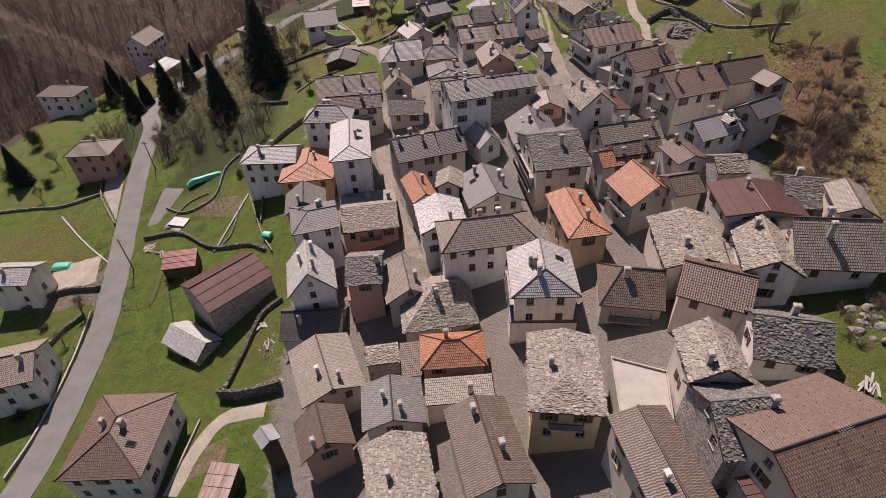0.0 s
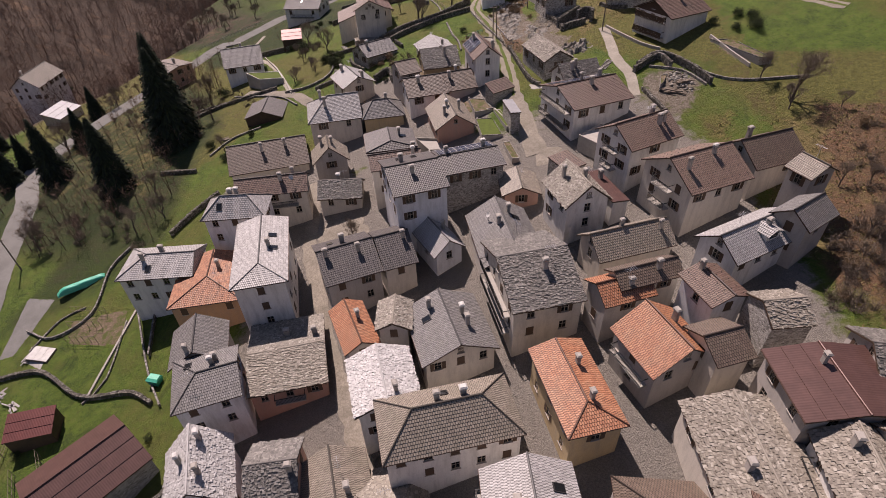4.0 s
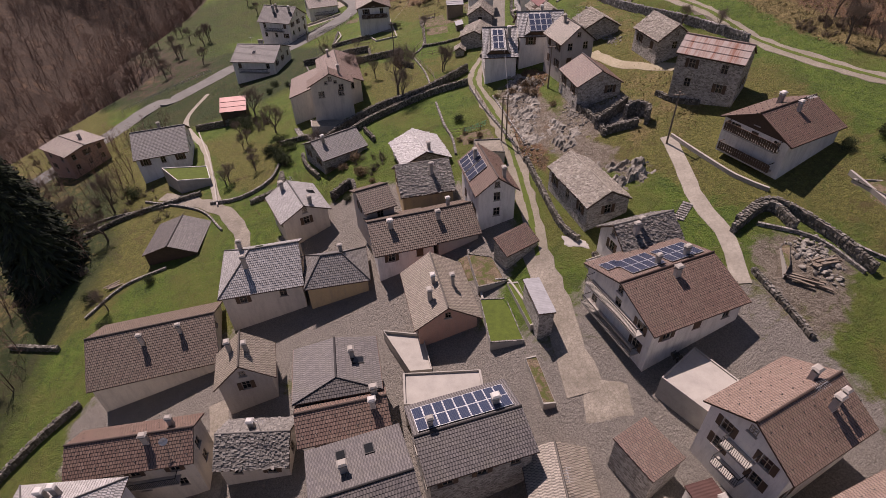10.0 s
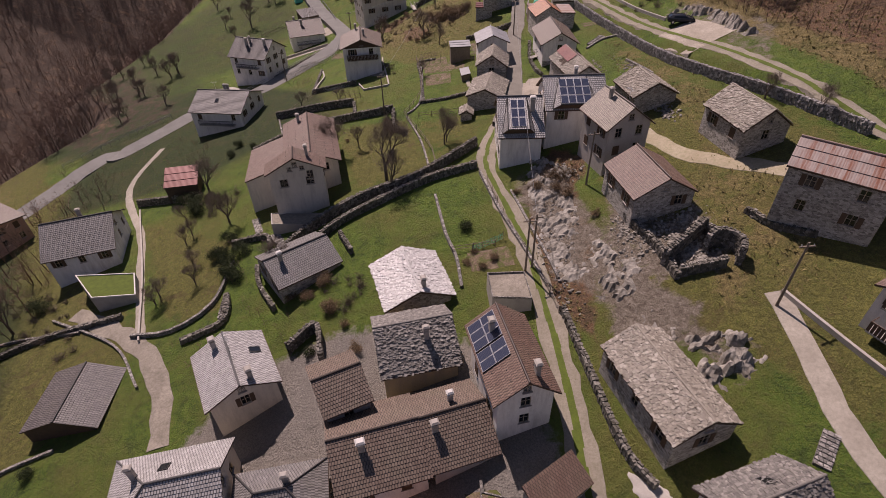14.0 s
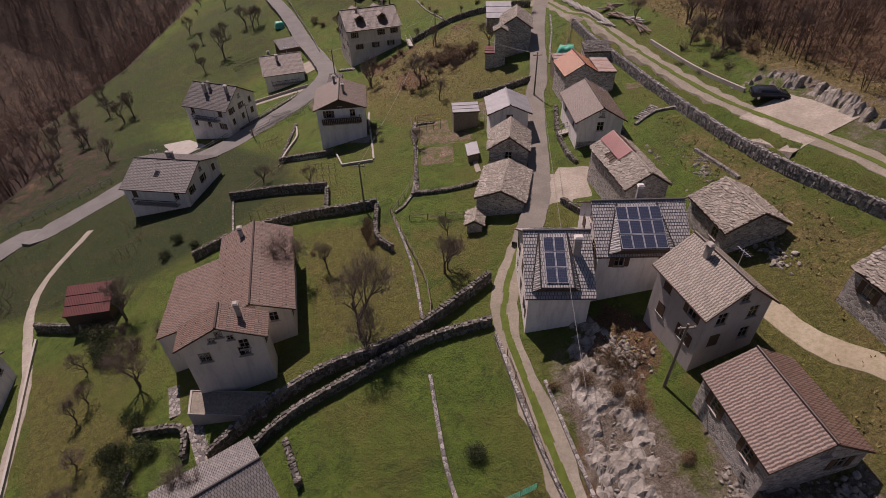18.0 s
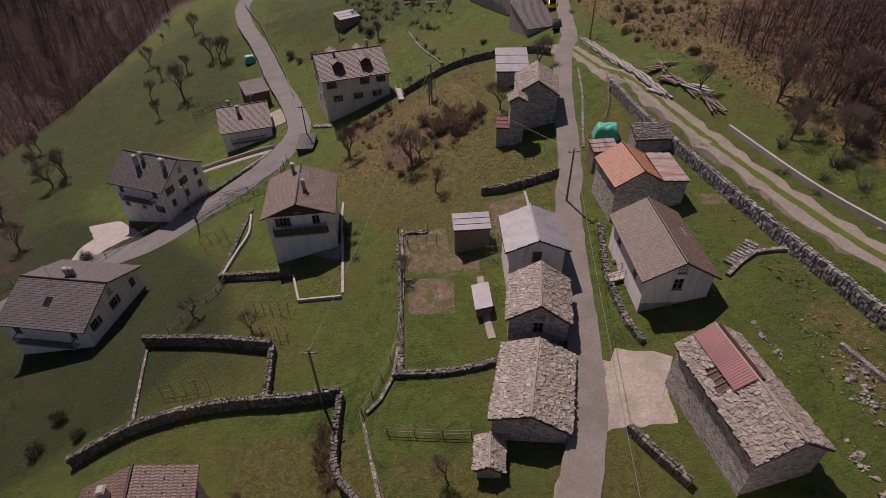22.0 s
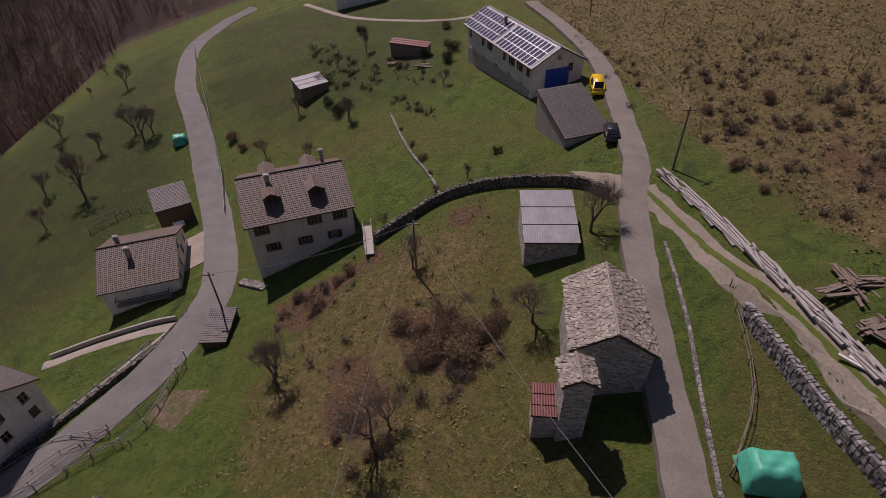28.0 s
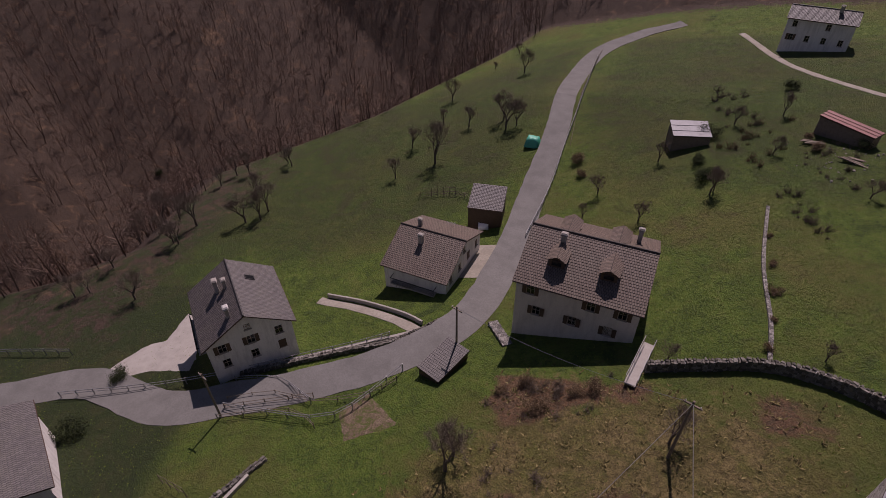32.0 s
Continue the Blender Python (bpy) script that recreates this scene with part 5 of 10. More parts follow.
HS["k04"] = house("g", 9.6, 154.4, 19.2, 283, 8.3, 8.2, 24, roof='pale_slab', wall='stone', chim=1, rows=None, label='rubble stone house with a bleached stone slab roof')
HS["k08"] = house("g", 9.6, 144.8, 20.7, 8, 8.0, 8.3, 34, roof='dark_slab', wall='ochre', chim=1, rows=1, label='ochre-yellow house with a dark stone slab roof')
HS["k05"] = house("g", 18.1, 138.7, 23.9, 278, 9.3, 5.9, 38, roof='rust_tile', wall='white', chim=2, rows=2, label='white-rendered house with a reddish-brown tiled roof')
HS["k09"] = house("g", 5.7, 134.4, 18.9, 11, 8.1, 8.7, 28, roof='brown_tile', wall='white', chim=1, rows=2, label='white-rendered house with a brown tiled roof')
HS["k10"] = house("g", 12.6, 135.7, 19.0, 13, 6.2, 8.2, 29, roof='brown_tile', wall='grey', chim=2, rows=1, label='grey-rendered house with a brown tiled roof')
HS["k11"] = house("g", 2.4, 139.7, 20.3, 21, 4.7, 6.5, 27, roof='brown_tile', wall='grey', chim=0, rows=1, label='grey-rendered house with a brown tiled roof')
HS["k12"] = house("s", 20.2, 128.4, 19.1, 210, 5.3, 2.7, 24, roof='rust_tile', wall='stone', chim=0, rows=None, label='rubble stone shed with a reddish-brown tiled roof', cat='shed', name='shed')
HS["k13"] = house("g", -4.8, 162.3, 17.2, 32, 8.7, 7.9, 26, roof='grey_tile', wall='stone', chim=1, rows=1, label='rubble stone barn with a grey slate roof', cat='barn', name='stone_barn')
HS["k14"] = house("g", -41.7, 179.9, 12.2, 14, 10.3, 11.2, 30, roof='grey_tile', wall='bluewhite', chim=1, rows=2, label='pale grey-white house with a grey slate roof')
HS["k17"] = house("s", -30.1, 193.2, 11.6, 186, 5.7, 4.1, 23, roof='red_sheet', wall='timber', chim=0, rows=None, label='dark timber shed with a red sheet metal roof', cat='shed', name='shed')
HS["k06"] = house("g", 51.8, 166.2, 32.1, 278, 8.0, 6.5, 36, roof='stone_slab', wall='stone', chim=0, rows=1, label='rubble stone barn with a rough stone slab roof', cat='barn', name='stone_barn')
HS["k07"] = house("g", 37.0, 169.9, 31.4, 282, 7.0, 6.7, 38, roof='beige_tile', wall='grey', chim=1, rows=2, label='grey-rendered house with a weathered beige tiled roof')
HS["k19"] = house("g", 45.4, 181.2, 29.3, 276, 6.6, 7.0, 28, roof='stone_slab', wall='stone', chim=0, rows=1, label='rubble stone barn with a rough stone slab roof', cat='barn', name='stone_barn')
HS["k20"] = house("g", 52.1, 149.8, 33.9, 317, 9.2, 6.0, 32, roof='rusty_sheet', wall='stone', chim=0, rows=2, label='rubble stone barn with a rusty patched sheet metal roof', cat='barn', name='stone_barn')
HS["k21"] = house("g", 54.1, 134.9, 30.9, 23, 10.2, 9.8, 25, roof='rust_tile', wall='white', chim=2, rows=2, label='white-rendered house with a reddish-brown tiled roof')
HS["m01"] = house("g", 24.8, 197.4, 23.2, 253, 8.0, 6.4, 24, roof='stone_slab', wall='stone', chim=0, rows=None, label='rubble stone barn with a rough stone slab roof', cat='barn', name='stone_barn', pieces=True)
HS["m02"] = house("g", 26.8, 205.5, 25.6, 258, 6.0, 5.8, 35, roof='stone_slab', wall='stone', chim=0, rows=1, label='rubble stone barn with a rough stone slab roof', cat='barn', name='stone_barn')
HS["m03"] = house("g", 27.8, 213.3, 26.6, 267, 6.1, 6.4, 24, roof='grey_sheet', wall='white', chim=0, rows=1, label='white-rendered house with a grey sheet metal roof')
HS["m04"] = house("g", 38.9, 208.7, 28.5, 268, 10.1, 7.0, 30, roof='brown_tile', wall='white', chim=0, rows=1, label='white-rendered house with a brown tiled roof')
HS["m05"] = house("g", 38.0, 191.7, 28.8, 276, 9.9, 5.4, 34, roof='stone_slab', wall='stone', chim=0, rows=None, label='rubble stone barn with a holed slab roof and red patch', cat='barn', name='stone_barn', hole=(0.3, 0.52, 0.5, 0.86))
HS["m06"] = house("g", -29.4, 225.1, 13.2, 348, 12.1, 12.5, 22, roof='dark_tile', wall='white', chim=2, rows=2, label='white-rendered house with a dark brown tiled roof')
HS["m07"] = house("g", 1.4, 230.2, 22.3, 273, 9.6, 9.0, 22, roof='brown_tile', wall='white', chim=2, rows=1, label='white-rendered house with a brown tiled roof')
HS["m09"] = house("g", -18.8, 279.8, 11.9, 14, 10.4, 13.2, 23, roof='brown_tile', wall='white', chim=2, rows=2, label='white-rendered house with a brown tiled roof')
HS["m10"] = house("g", 4.6, 279.4, 22.3, 15, 13.7, 13.4, 25, roof='brown_tile', wall='cream', chim=2, rows=3, label='cream-rendered house with a brown tiled roof')
HS["m11"] = house("s", -19.6, 294.5, 10.6, 206, 5.7, 5.5, 13, roof='dark_tile', wall='timber', chim=0, rows=None, label='dark timber shed with a dark brown tiled roof', cat='shed', name='shed')
HS["m12"] = house("s", 34.3, 262.0, 26.1, 174, 5.6, 7.1, 13, roof='grey_sheet', wall='stone', chim=0, rows=None, label='rubble stone shed with a grey sheet metal roof', cat='shed', name='shed')
HS["m13"] = house("g", 34.9, 245.7, 29.4, 259, 7.8, 6.3, 33, roof='stone_slab', wall='stone', chim=0, rows=None, label='rubble stone barn with a rough stone slab roof', cat='barn', name='stone_barn', pieces=True)
HS["m14"] = house("g", 40.2, 309.6, 30.2, 288, 24.8, 10.0, 28, roof='grey_sheet', wall='white', chim=1, rows=2, label='white-rendered house with a grey sheet metal roof')
HS["m14b"] = house("s", 42.6, 284.1, 27.9, 195, 6.9, 8.6, 21, roof='dark_tile', wall='grey', chim=0, rows=None, label='grey-rendered shed with a dark brown tiled roof', cat='shed', name='shed')
HS["m16"] = house("g", 39.9, 220.5, 29.3, 272, 6.5, 5.9, 31, roof='terracotta', wall='stone', chim=0, rows=None, label='rubble stone barn with a orange terracotta tiled roof', cat='barn', name='stone_barn')
HS["m17"] = house("s", 45.3, 228.4, 28.4, 179, 4.6, 2.6, 20, roof='dark_slab', wall='stone', chim=0, rows=None, label='rubble stone hut with a dark stone slab roof', cat='hut', name='hut')
HS["m18"] = house("s", 22.3, 220.1, 22.4, 180, 4.3, 2.7, 10, roof='grey_sheet', wall='wood', chim=0, rows=None, label='weathered timber shed with a grey sheet metal roof', cat='shed', name='shed')
HS["h37"] = house("g", 5.4, 90.8, 14.0, 295, 6.9, 5.0, 40, roof='pale_slate', wall='bluewhite', chim=1, rows=1, label='pale grey-white house with a pale sunlit slate roof')
HS["h39"] = house("g", -1.0, 76.4, 13.2, 265, 5.0, 4.4, 28, roof='stone_slab', wall='grey', chim=0, rows=1, label='grey-rendered house with a rough stone slab roof')
HS["h44"] = house("g", -26.9, 79.0, 9.3, 281, 6.9, 7.2, 34, roof='grey_tile', wall='grey', chim=1, rows=2, label='grey-rendered house with a grey slate roof')
HS["h50a"] = house("g", -7.6, 88.1, 14.4, 18, 7.9, 9.5, 26, roof='dark_tile', wall='grey', chim=3, rows=2, label='grey-rendered house with a dark brown tiled roof')
HS["h50b"] = house("g", -1.2, 89.6, 14.6, 16, 4.9, 9.1, 28, roof='dark_tile', wall='cream', chim=1, rows=2, label='cream-rendered house with a dark brown tiled roof')
HS["h90"] = house("h2", -1.0, 112.1, 17.8, 276, 6.8, 8.5, 11, h1=3.8, h2=1.7, roof='dark_tile', wall='grey', chim=1, rows=1, label='grey-rendered house with a dark brown tiled roof')
HS["h91"] = house("g", -0.3, 107.7, 17.2, 8, 8.6, 5.4, 28, roof='rust_tile', wall='cream', chim=2, rows=2, label='cream-rendered house with a reddish-brown tiled roof')
HS["h93"] = house("g", -22.6, 57.0, 0.8, 359, 9.7, 7.2, 36, roof='dark_tile', wall='grey', chim=1, rows=1, label='grey-rendered house with a dark brown tiled roof')
HS["h94"] = house("s", -14.3, 59.1, 3.6, 188, 5.7, 2.5, 11, roof='terracotta', wall='pink', chim=0, rows=None, label='faded pink shed with a orange terracotta tiled roof', cat='shed', name='shed')
HS["h96"] = house("s", -10.7, 46.7, 3.7, 188, 4.5, 2.9, 11, roof='stone_slab', wall='stone', chim=0, rows=None, label='rubble stone shed with a rough stone slab roof', cat='shed', name='shed')
HS["h97"] = house("s", -6.7, 45.1, 4.8, 186, 2.6, 4.9, 12, roof='brown_tile', wall='grey', chim=0, rows=None, label='grey-rendered shed with a brown tiled roof', cat='shed', name='shed')
HS["h98"] = house("s", -0.4, 38.6, 6.7, 184, 8.2, 3.4, 10, roof='beige_tile', wall='cream', chim=1, rows=1, label='cream-rendered shed with a weathered beige tiled roof', cat='shed', name='shed')
HS["h14b"] = house("s", 10.6, 48.0, 10.1, 178, 8.7, 3.8, 9, roof='grey_tile', wall='white', chim=0, rows=None, label='white-rendered shed with a grey slate roof', cat='shed', name='shed')
HS["h28"] = house("s", 24.7, 31.9, 14.7, 180, 4.4, 1.8, 11, roof='dark_tile', wall='grey', chim=0, rows=None, label='grey-rendered shed with a dark brown tiled roof', cat='shed', name='shed')
HS["h29"] = house("s", 25.2, 21.7, 15.4, 189, 4.6, 2.4, 1, roof='brown_sheet', wall='grey', chim=0, rows=None, label='grey-rendered shed with a dark brown ribbed metal roof', cat='shed', name='shed')
HS["h80"] = house("g", 28.0, 74.1, 19.3, 12, 8.1, 3.8, 33, roof='brown_tile', wall='cream', chim=1, rows=1, label='cream-rendered house with a brown tiled roof')
HS["h100"] = house("g", 33.3, 123.8, 23.8, 14, 7.8, 5.9, 37, roof='dark_slab', wall='white', chim=2, rows=1, label='white-rendered house with a dark stone slab roof')
HS["h70b"] = house("s", 29.6, 93.0, 17.7, 282, 8.4, 2.6, 6, roof='brown_sheet', wall='white', chim=1, rows=None, label='white-rendered shed with a dark brown ribbed metal roof', cat='shed', name='shed')
HS["h75b"] = house("s", 25.9, 100.2, 18.0, 207, 3.9, 4.4, 5, roof='rust_tile', wall='stone', chim=0, rows=None, label='rubble stone shed with a reddish-brown tiled roof', cat='shed', name='shed')
HS["k22"] = house("s", 20.6, 118.1, 18.9, 276, 5.5, 1.9, 4, roof='grey_sheet', wall='stone', chim=0, rows=None, label='rubble stone shed with a grey sheet metal roof', cat='shed', name='shed')
HS["k01a"] = house("g", -5.1, 186.3, 21.2, 279, 14.6, 8.4, 23, roof='rust_tile', wall='cream', chim=1, rows=1, label='cream-rendered house with a reddish-brown tiled roof')
HS["k01b"] = house("s", -11.6, 184.3, 19.4, 95, 10.0, 6.7, 19, roof='rust_tile', wall='cream', chim=0, rows=None, label='cream-rendered shed with a reddish-brown tiled roof', cat='shed', name='shed')
HS["k01c"] = house("g", -5.7, 175.6, 23.4, 278, 3.4, 8.4, 27, roof='rust_tile', wall='cream', chim=1, rows=1, label='cream-rendered house with a reddish-brown tiled roof')
HS["k15"] = house("g", -67.7, 193.3, 4.6, 326, 9.7, 10.0, 8, roof='brown_tile', wall='pink', chim=1, rows=2, label='faded pink house with a brown tiled roof')
HS["m08a"] = house("g", 26.3, 178.7, 28.3, 355, 6.4, 10.6, 35, roof='mid_slate', wall='white', chim=1, rows=2, label='white-rendered house with a grey slate roof and solar panels')
HS["m08b"] = house("g", 34.0, 179.8, 30.4, 356, 8.7, 8.9, 35, roof='mid_slate', wall='white', chim=1, rows=2, label='white-rendered house with a grey slate roof and solar panels')
HS["m15"] = house("g", -27.7, 253.8, 15.1, 337, 11.2, 10.7, 32, roof='dark_tile', wall='white', chim=3, rows=2, label='white-rendered house with a dark brown tiled roof')
HS["m16b"] = house("s", 43.7, 220.0, 28.1, 268, 6.0, 2.8, 3, roof='rusty_sheet', wall='stone', chim=0, rows=None, label='rubble stone shed with a rusty patched sheet metal roof', cat='shed', name='shed')
HS["m20"] = house("s", 39.5, 228.1, 26.8, 182, 3.2, 2.4, 11, roof='rusty_sheet', wall='wood', chim=0, rows=None, label='weathered timber shed with a rusty patched sheet metal roof', cat='shed', name='shed')
HS["m13b"] = house("g", 31.0, 240.2, 28.5, 265, 2.5, 2.5, 30, roof='stone_slab', wall='stone', chim=0, rows=None, label='rubble stone hut with a rough stone slab roof', cat='hut', name='hut')
HS["m13c"] = house("s", 29.5, 240.9, 24.2, 170, 2.4, 2.6, 11, roof='red_sheet', wall='stone', chim=0, rows=None, label='rubble stone shed with a red sheet metal roof', cat='shed', name='shed')
HS["m21"] = house("s", -3.5, 263.3, 9.3, 177, 3.2, 5.2, 6, roof='dark_tile', wall='timber', chim=0, rows=None, label='dark timber shed with a dark brown tiled roof', cat='shed', name='shed')
HS["m23"] = house("s", 1.0, 323.5, 17.6, 213, 6.2, 3.9, 15, roof='grey_sheet', wall='wood', chim=0, rows=None, label='weathered timber shed with a grey sheet metal roof', cat='shed', name='shed')
HS["m24"] = house("s", 21.5, 329.1, 22.1, 153, 8.7, 1.9, 15, roof='red_sheet', wall='wood', chim=0, rows=None, label='weathered timber shed with a red sheet metal roof', cat='shed', name='shed')
HS["m22"] = house("g", 8.2, 377.9, 25.9, 7, 13.2, 7.5, 27, roof='dark_tile', wall='white', chim=1, rows=2, label='white-rendered house with a dark brown tiled roof')
HS["l01"] = house("h", -120.8, 158.9, -0.3, 352, 12.8, 8.6, 25, h1=3.5, h2=2.8, roof='brown_tile', wall='white', chim=1, rows=2, label='white-rendered house with a brown tiled roof')
HS["l02"] = house("h", -86.7, 114.7, 2.4, 1, 10.9, 8.4, 21, h1=2.7, h2=4.2, roof='brown_tile', wall='pink', chim=1, rows=2, label='faded pink house with a brown tiled roof')
HS["l04"] = house("g", -120.8, 214.6, -1.6, 266, 14.8, 9.7, 36, roof='beige_tile', wall='white', chim=1, rows=2, label='white-rendered house with a weathered beige tiled roof')
HS["l05"] = house("s", -104.2, 193.1, -6.4, 259, 10.0, 6.0, 15, roof='grey_sheet', wall='grey', chim=0, rows=None, label='grey-rendered shed with a grey sheet metal roof', cat='shed', name='shed')
HS["l07"] = house("g", -71.5, 53.0, -2.5, 16, 10.0, 9.0, 24, roof='beige_tile', wall='white', chim=1, rows=2, label='white-rendered house with a weathered beige tiled roof')
HS["l06"] = house("g", -83.1, 74.1, -2.0, 360, 8.8, 6.7, 25, roof='pale_slate', wall='white', chim=1, rows=2, label='white-rendered house with a pale sunlit slate roof')
HS["l08"] = house("s", -52.4, 76.3, -2.5, 189, 6.2, 3.9, 17, roof='red_sheet', wall='timber', chim=0, rows=None, label='dark timber shed with a red sheet metal roof', cat='shed', name='shed')
HS["l09"] = house("s", -30.3, 32.5, -2.1, 173, 3.7, 4.3, 10, roof='rusty_sheet', wall='timber', chim=0, rows=None, label='dark timber shed with a rusty patched sheet metal roof', cat='shed', name='shed')
HS["l10"] = house("g", -23.7, 35.1, 3.5, 310, 2.6, 2.4, 29, roof='grey_sheet', wall='timber', chim=0, rows=None, label='dark timber shed with a grey sheet metal roof', cat='shed', name='shed')
HS["k16"] = house("g", -30.3, 149.1, 7.8, 269, 8.3, 8.5, 20, roof='dark_tile', wall='timber', chim=0, rows=None, label='dark timber hut with a dark brown tiled roof', cat='hut', name='hut')
HS["m25"] = house("s", 22.2, 209.8, 0.0, 90, 3.6, 1.8, 12, roof='grey_sheet', wall='wood', chim=0, rows=None, label='pale lean-to shelter against the barn wall', cat='shed', name='shed')
HS["m26"] = house("g", 20.5, 192.7, 0.0, 260, 3.0, 2.4, 30, roof='stone_slab', wall='stone', chim=0, rows=None, label='small stone annexe with a stone slab roof', cat='shed', name='shed')
HS["h45"] = house("h2", -29.2, 92.7, 7.6, 275, 11.0, 10.5, 15, h1=4.7, h2=4.6, roof='terracotta', wall='orange', chim=1, rows=2, label='orange-rendered house with a orange terracotta tiled roof')


# ---------------------------------------------------------------- roads, walls, plants
def surface(name, a, b, c, fine=6.0, rough=0.92, relief=0.35, joints=0.0, joint_col=(0.08, 0.075, 0.06)):
    m, t, bs = nodes_of(name)
    p = where(t)
    n1, n2, n3 = noise_tex(t, 0.35, 5, 0.65, p), noise_tex(t, fine, 4, 0.7, p), noise_tex(t, 1.6, 4, 0.6, p)
    col = mixed(t, ramp(t, n1, [(0.35, (0, 0, 0)), (0.65, (1, 1, 1))]), a, b)
    col = mixed(t, ramp(t, n2, [(0.4, (0, 0, 0)), (0.7, (0.6, 0.6, 0.6))]), col, c)
    col = mixed(t, ramp(t, n3, [(0.55, (0, 0, 0)), (0.7, (0.4, 0.4, 0.4))]), col, a)
    if joints:
        v = N(t, "ShaderNodeTexVoronoi", Scale=joints)
        v.feature = "DISTANCE_TO_EDGE"
        t.links.new(p, v.inputs["Vector"])
        col = mixed(t, ramp(t, v.outputs[0], [(0.0, (0.45, 0.45, 0.45)), (0.1, (0, 0, 0))]), col, joint_col)
    t.links.new(col, bs.inputs["Base Color"])
    bs.inputs["Roughness"].default_value = rough
    bump(t, bs, n2, relief, 0.05)
    return m


M["asphalt"] = surface("asphalt", (0.145, 0.141, 0.128), (0.195, 0.19, 0.174), (0.11, 0.107, 0.096), 5)
M["lane_asphalt"] = surface("worn_asphalt", (0.165, 0.15, 0.125), (0.225, 0.205, 0.172), (0.11, 0.102, 0.08), 5)
M["gravel"] = surface("gravel", (0.2, 0.174, 0.132), (0.275, 0.242, 0.19), (0.12, 0.115, 0.07), 4, relief=0.7)
M["dirt_yard"] = surface("dusty_yard", (0.27, 0.235, 0.185), (0.4, 0.355, 0.29), (0.17, 0.148, 0.105), 4, relief=0.7)
M["track_dirt"] = surface("dirt", (0.30, 0.25, 0.17), (0.36, 0.31, 0.22), (0.16, 0.16, 0.06), 3, relief=0.6)
M["cobble"] = surface("paving_stone", (0.2, 0.174, 0.138), (0.31, 0.272, 0.22), (0.115, 0.105, 0.07), 2.5, joints=3.2, relief=0.6)
M["concrete_path"] = surface("concrete_paving", (0.26, 0.232, 0.188), (0.36, 0.325, 0.268), (0.18, 0.162, 0.122), 3)
M["rock"] = surface("bare_rock", (0.2, 0.182, 0.152), (0.37, 0.345, 0.3), (0.1, 0.085, 0.06), 2.2, relief=1.0, joints=0.9, joint_col=(0.05, 0.042, 0.03))
M["bark"] = plain("bark", (0.13, 0.10, 0.078), 0.95, var=0.4, scale=4)
wt_m, wt_t, wt_b = nodes_of("wood_twigs")
wt_n = noise_tex(wt_t, 0.035, 5, 0.7, where(wt_t), 0.5)
wt_c = mixed(wt_t, ramp(wt_t, wt_n, [(0.38, (0, 0, 0)), (0.62, (1, 1, 1))]), (0.082, 0.052, 0.039), (0.172, 0.102, 0.066))
wt_c = mixed(wt_t, ramp(wt_t, rnd_out(wt_t, True), [(0.3, (0, 0, 0)), (1.0, (0.6, 0.6, 0.6))]), wt_c, (0.23, 0.165, 0.125))
wt_t.links.new(wt_c, wt_b.inputs["Base Color"])
wt_b.inputs["Roughness"].default_value = 0.95
M["wood_twig"] = wt_m
M["twig"] = plain("twigs", (0.19, 0.15, 0.115), 0.95, var=0.3, scale=1)


def resample(pts, step):
    P_ = [Vector((*p, 0)) for p in pts]
    P_ = [P_[0] * 2 - P_[1]] + P_ + [P_[-1] * 2 - P_[-2]]
    out = []
    for a, b, c, d in zip(P_, P_[1:], P_[2:], P_[3:]):
        n = max(2, int((c - b).length / step))
        for i in range(n):
            k = i / n
            out.append(0.5 * ((2 * b) + (c - a) * k + (2 * a - 5 * b + 4 * c - d) * k * k + (3 * b - a - 3 * c + d) * k**3))
    return out + [P_[-2]]


STRIPS = []


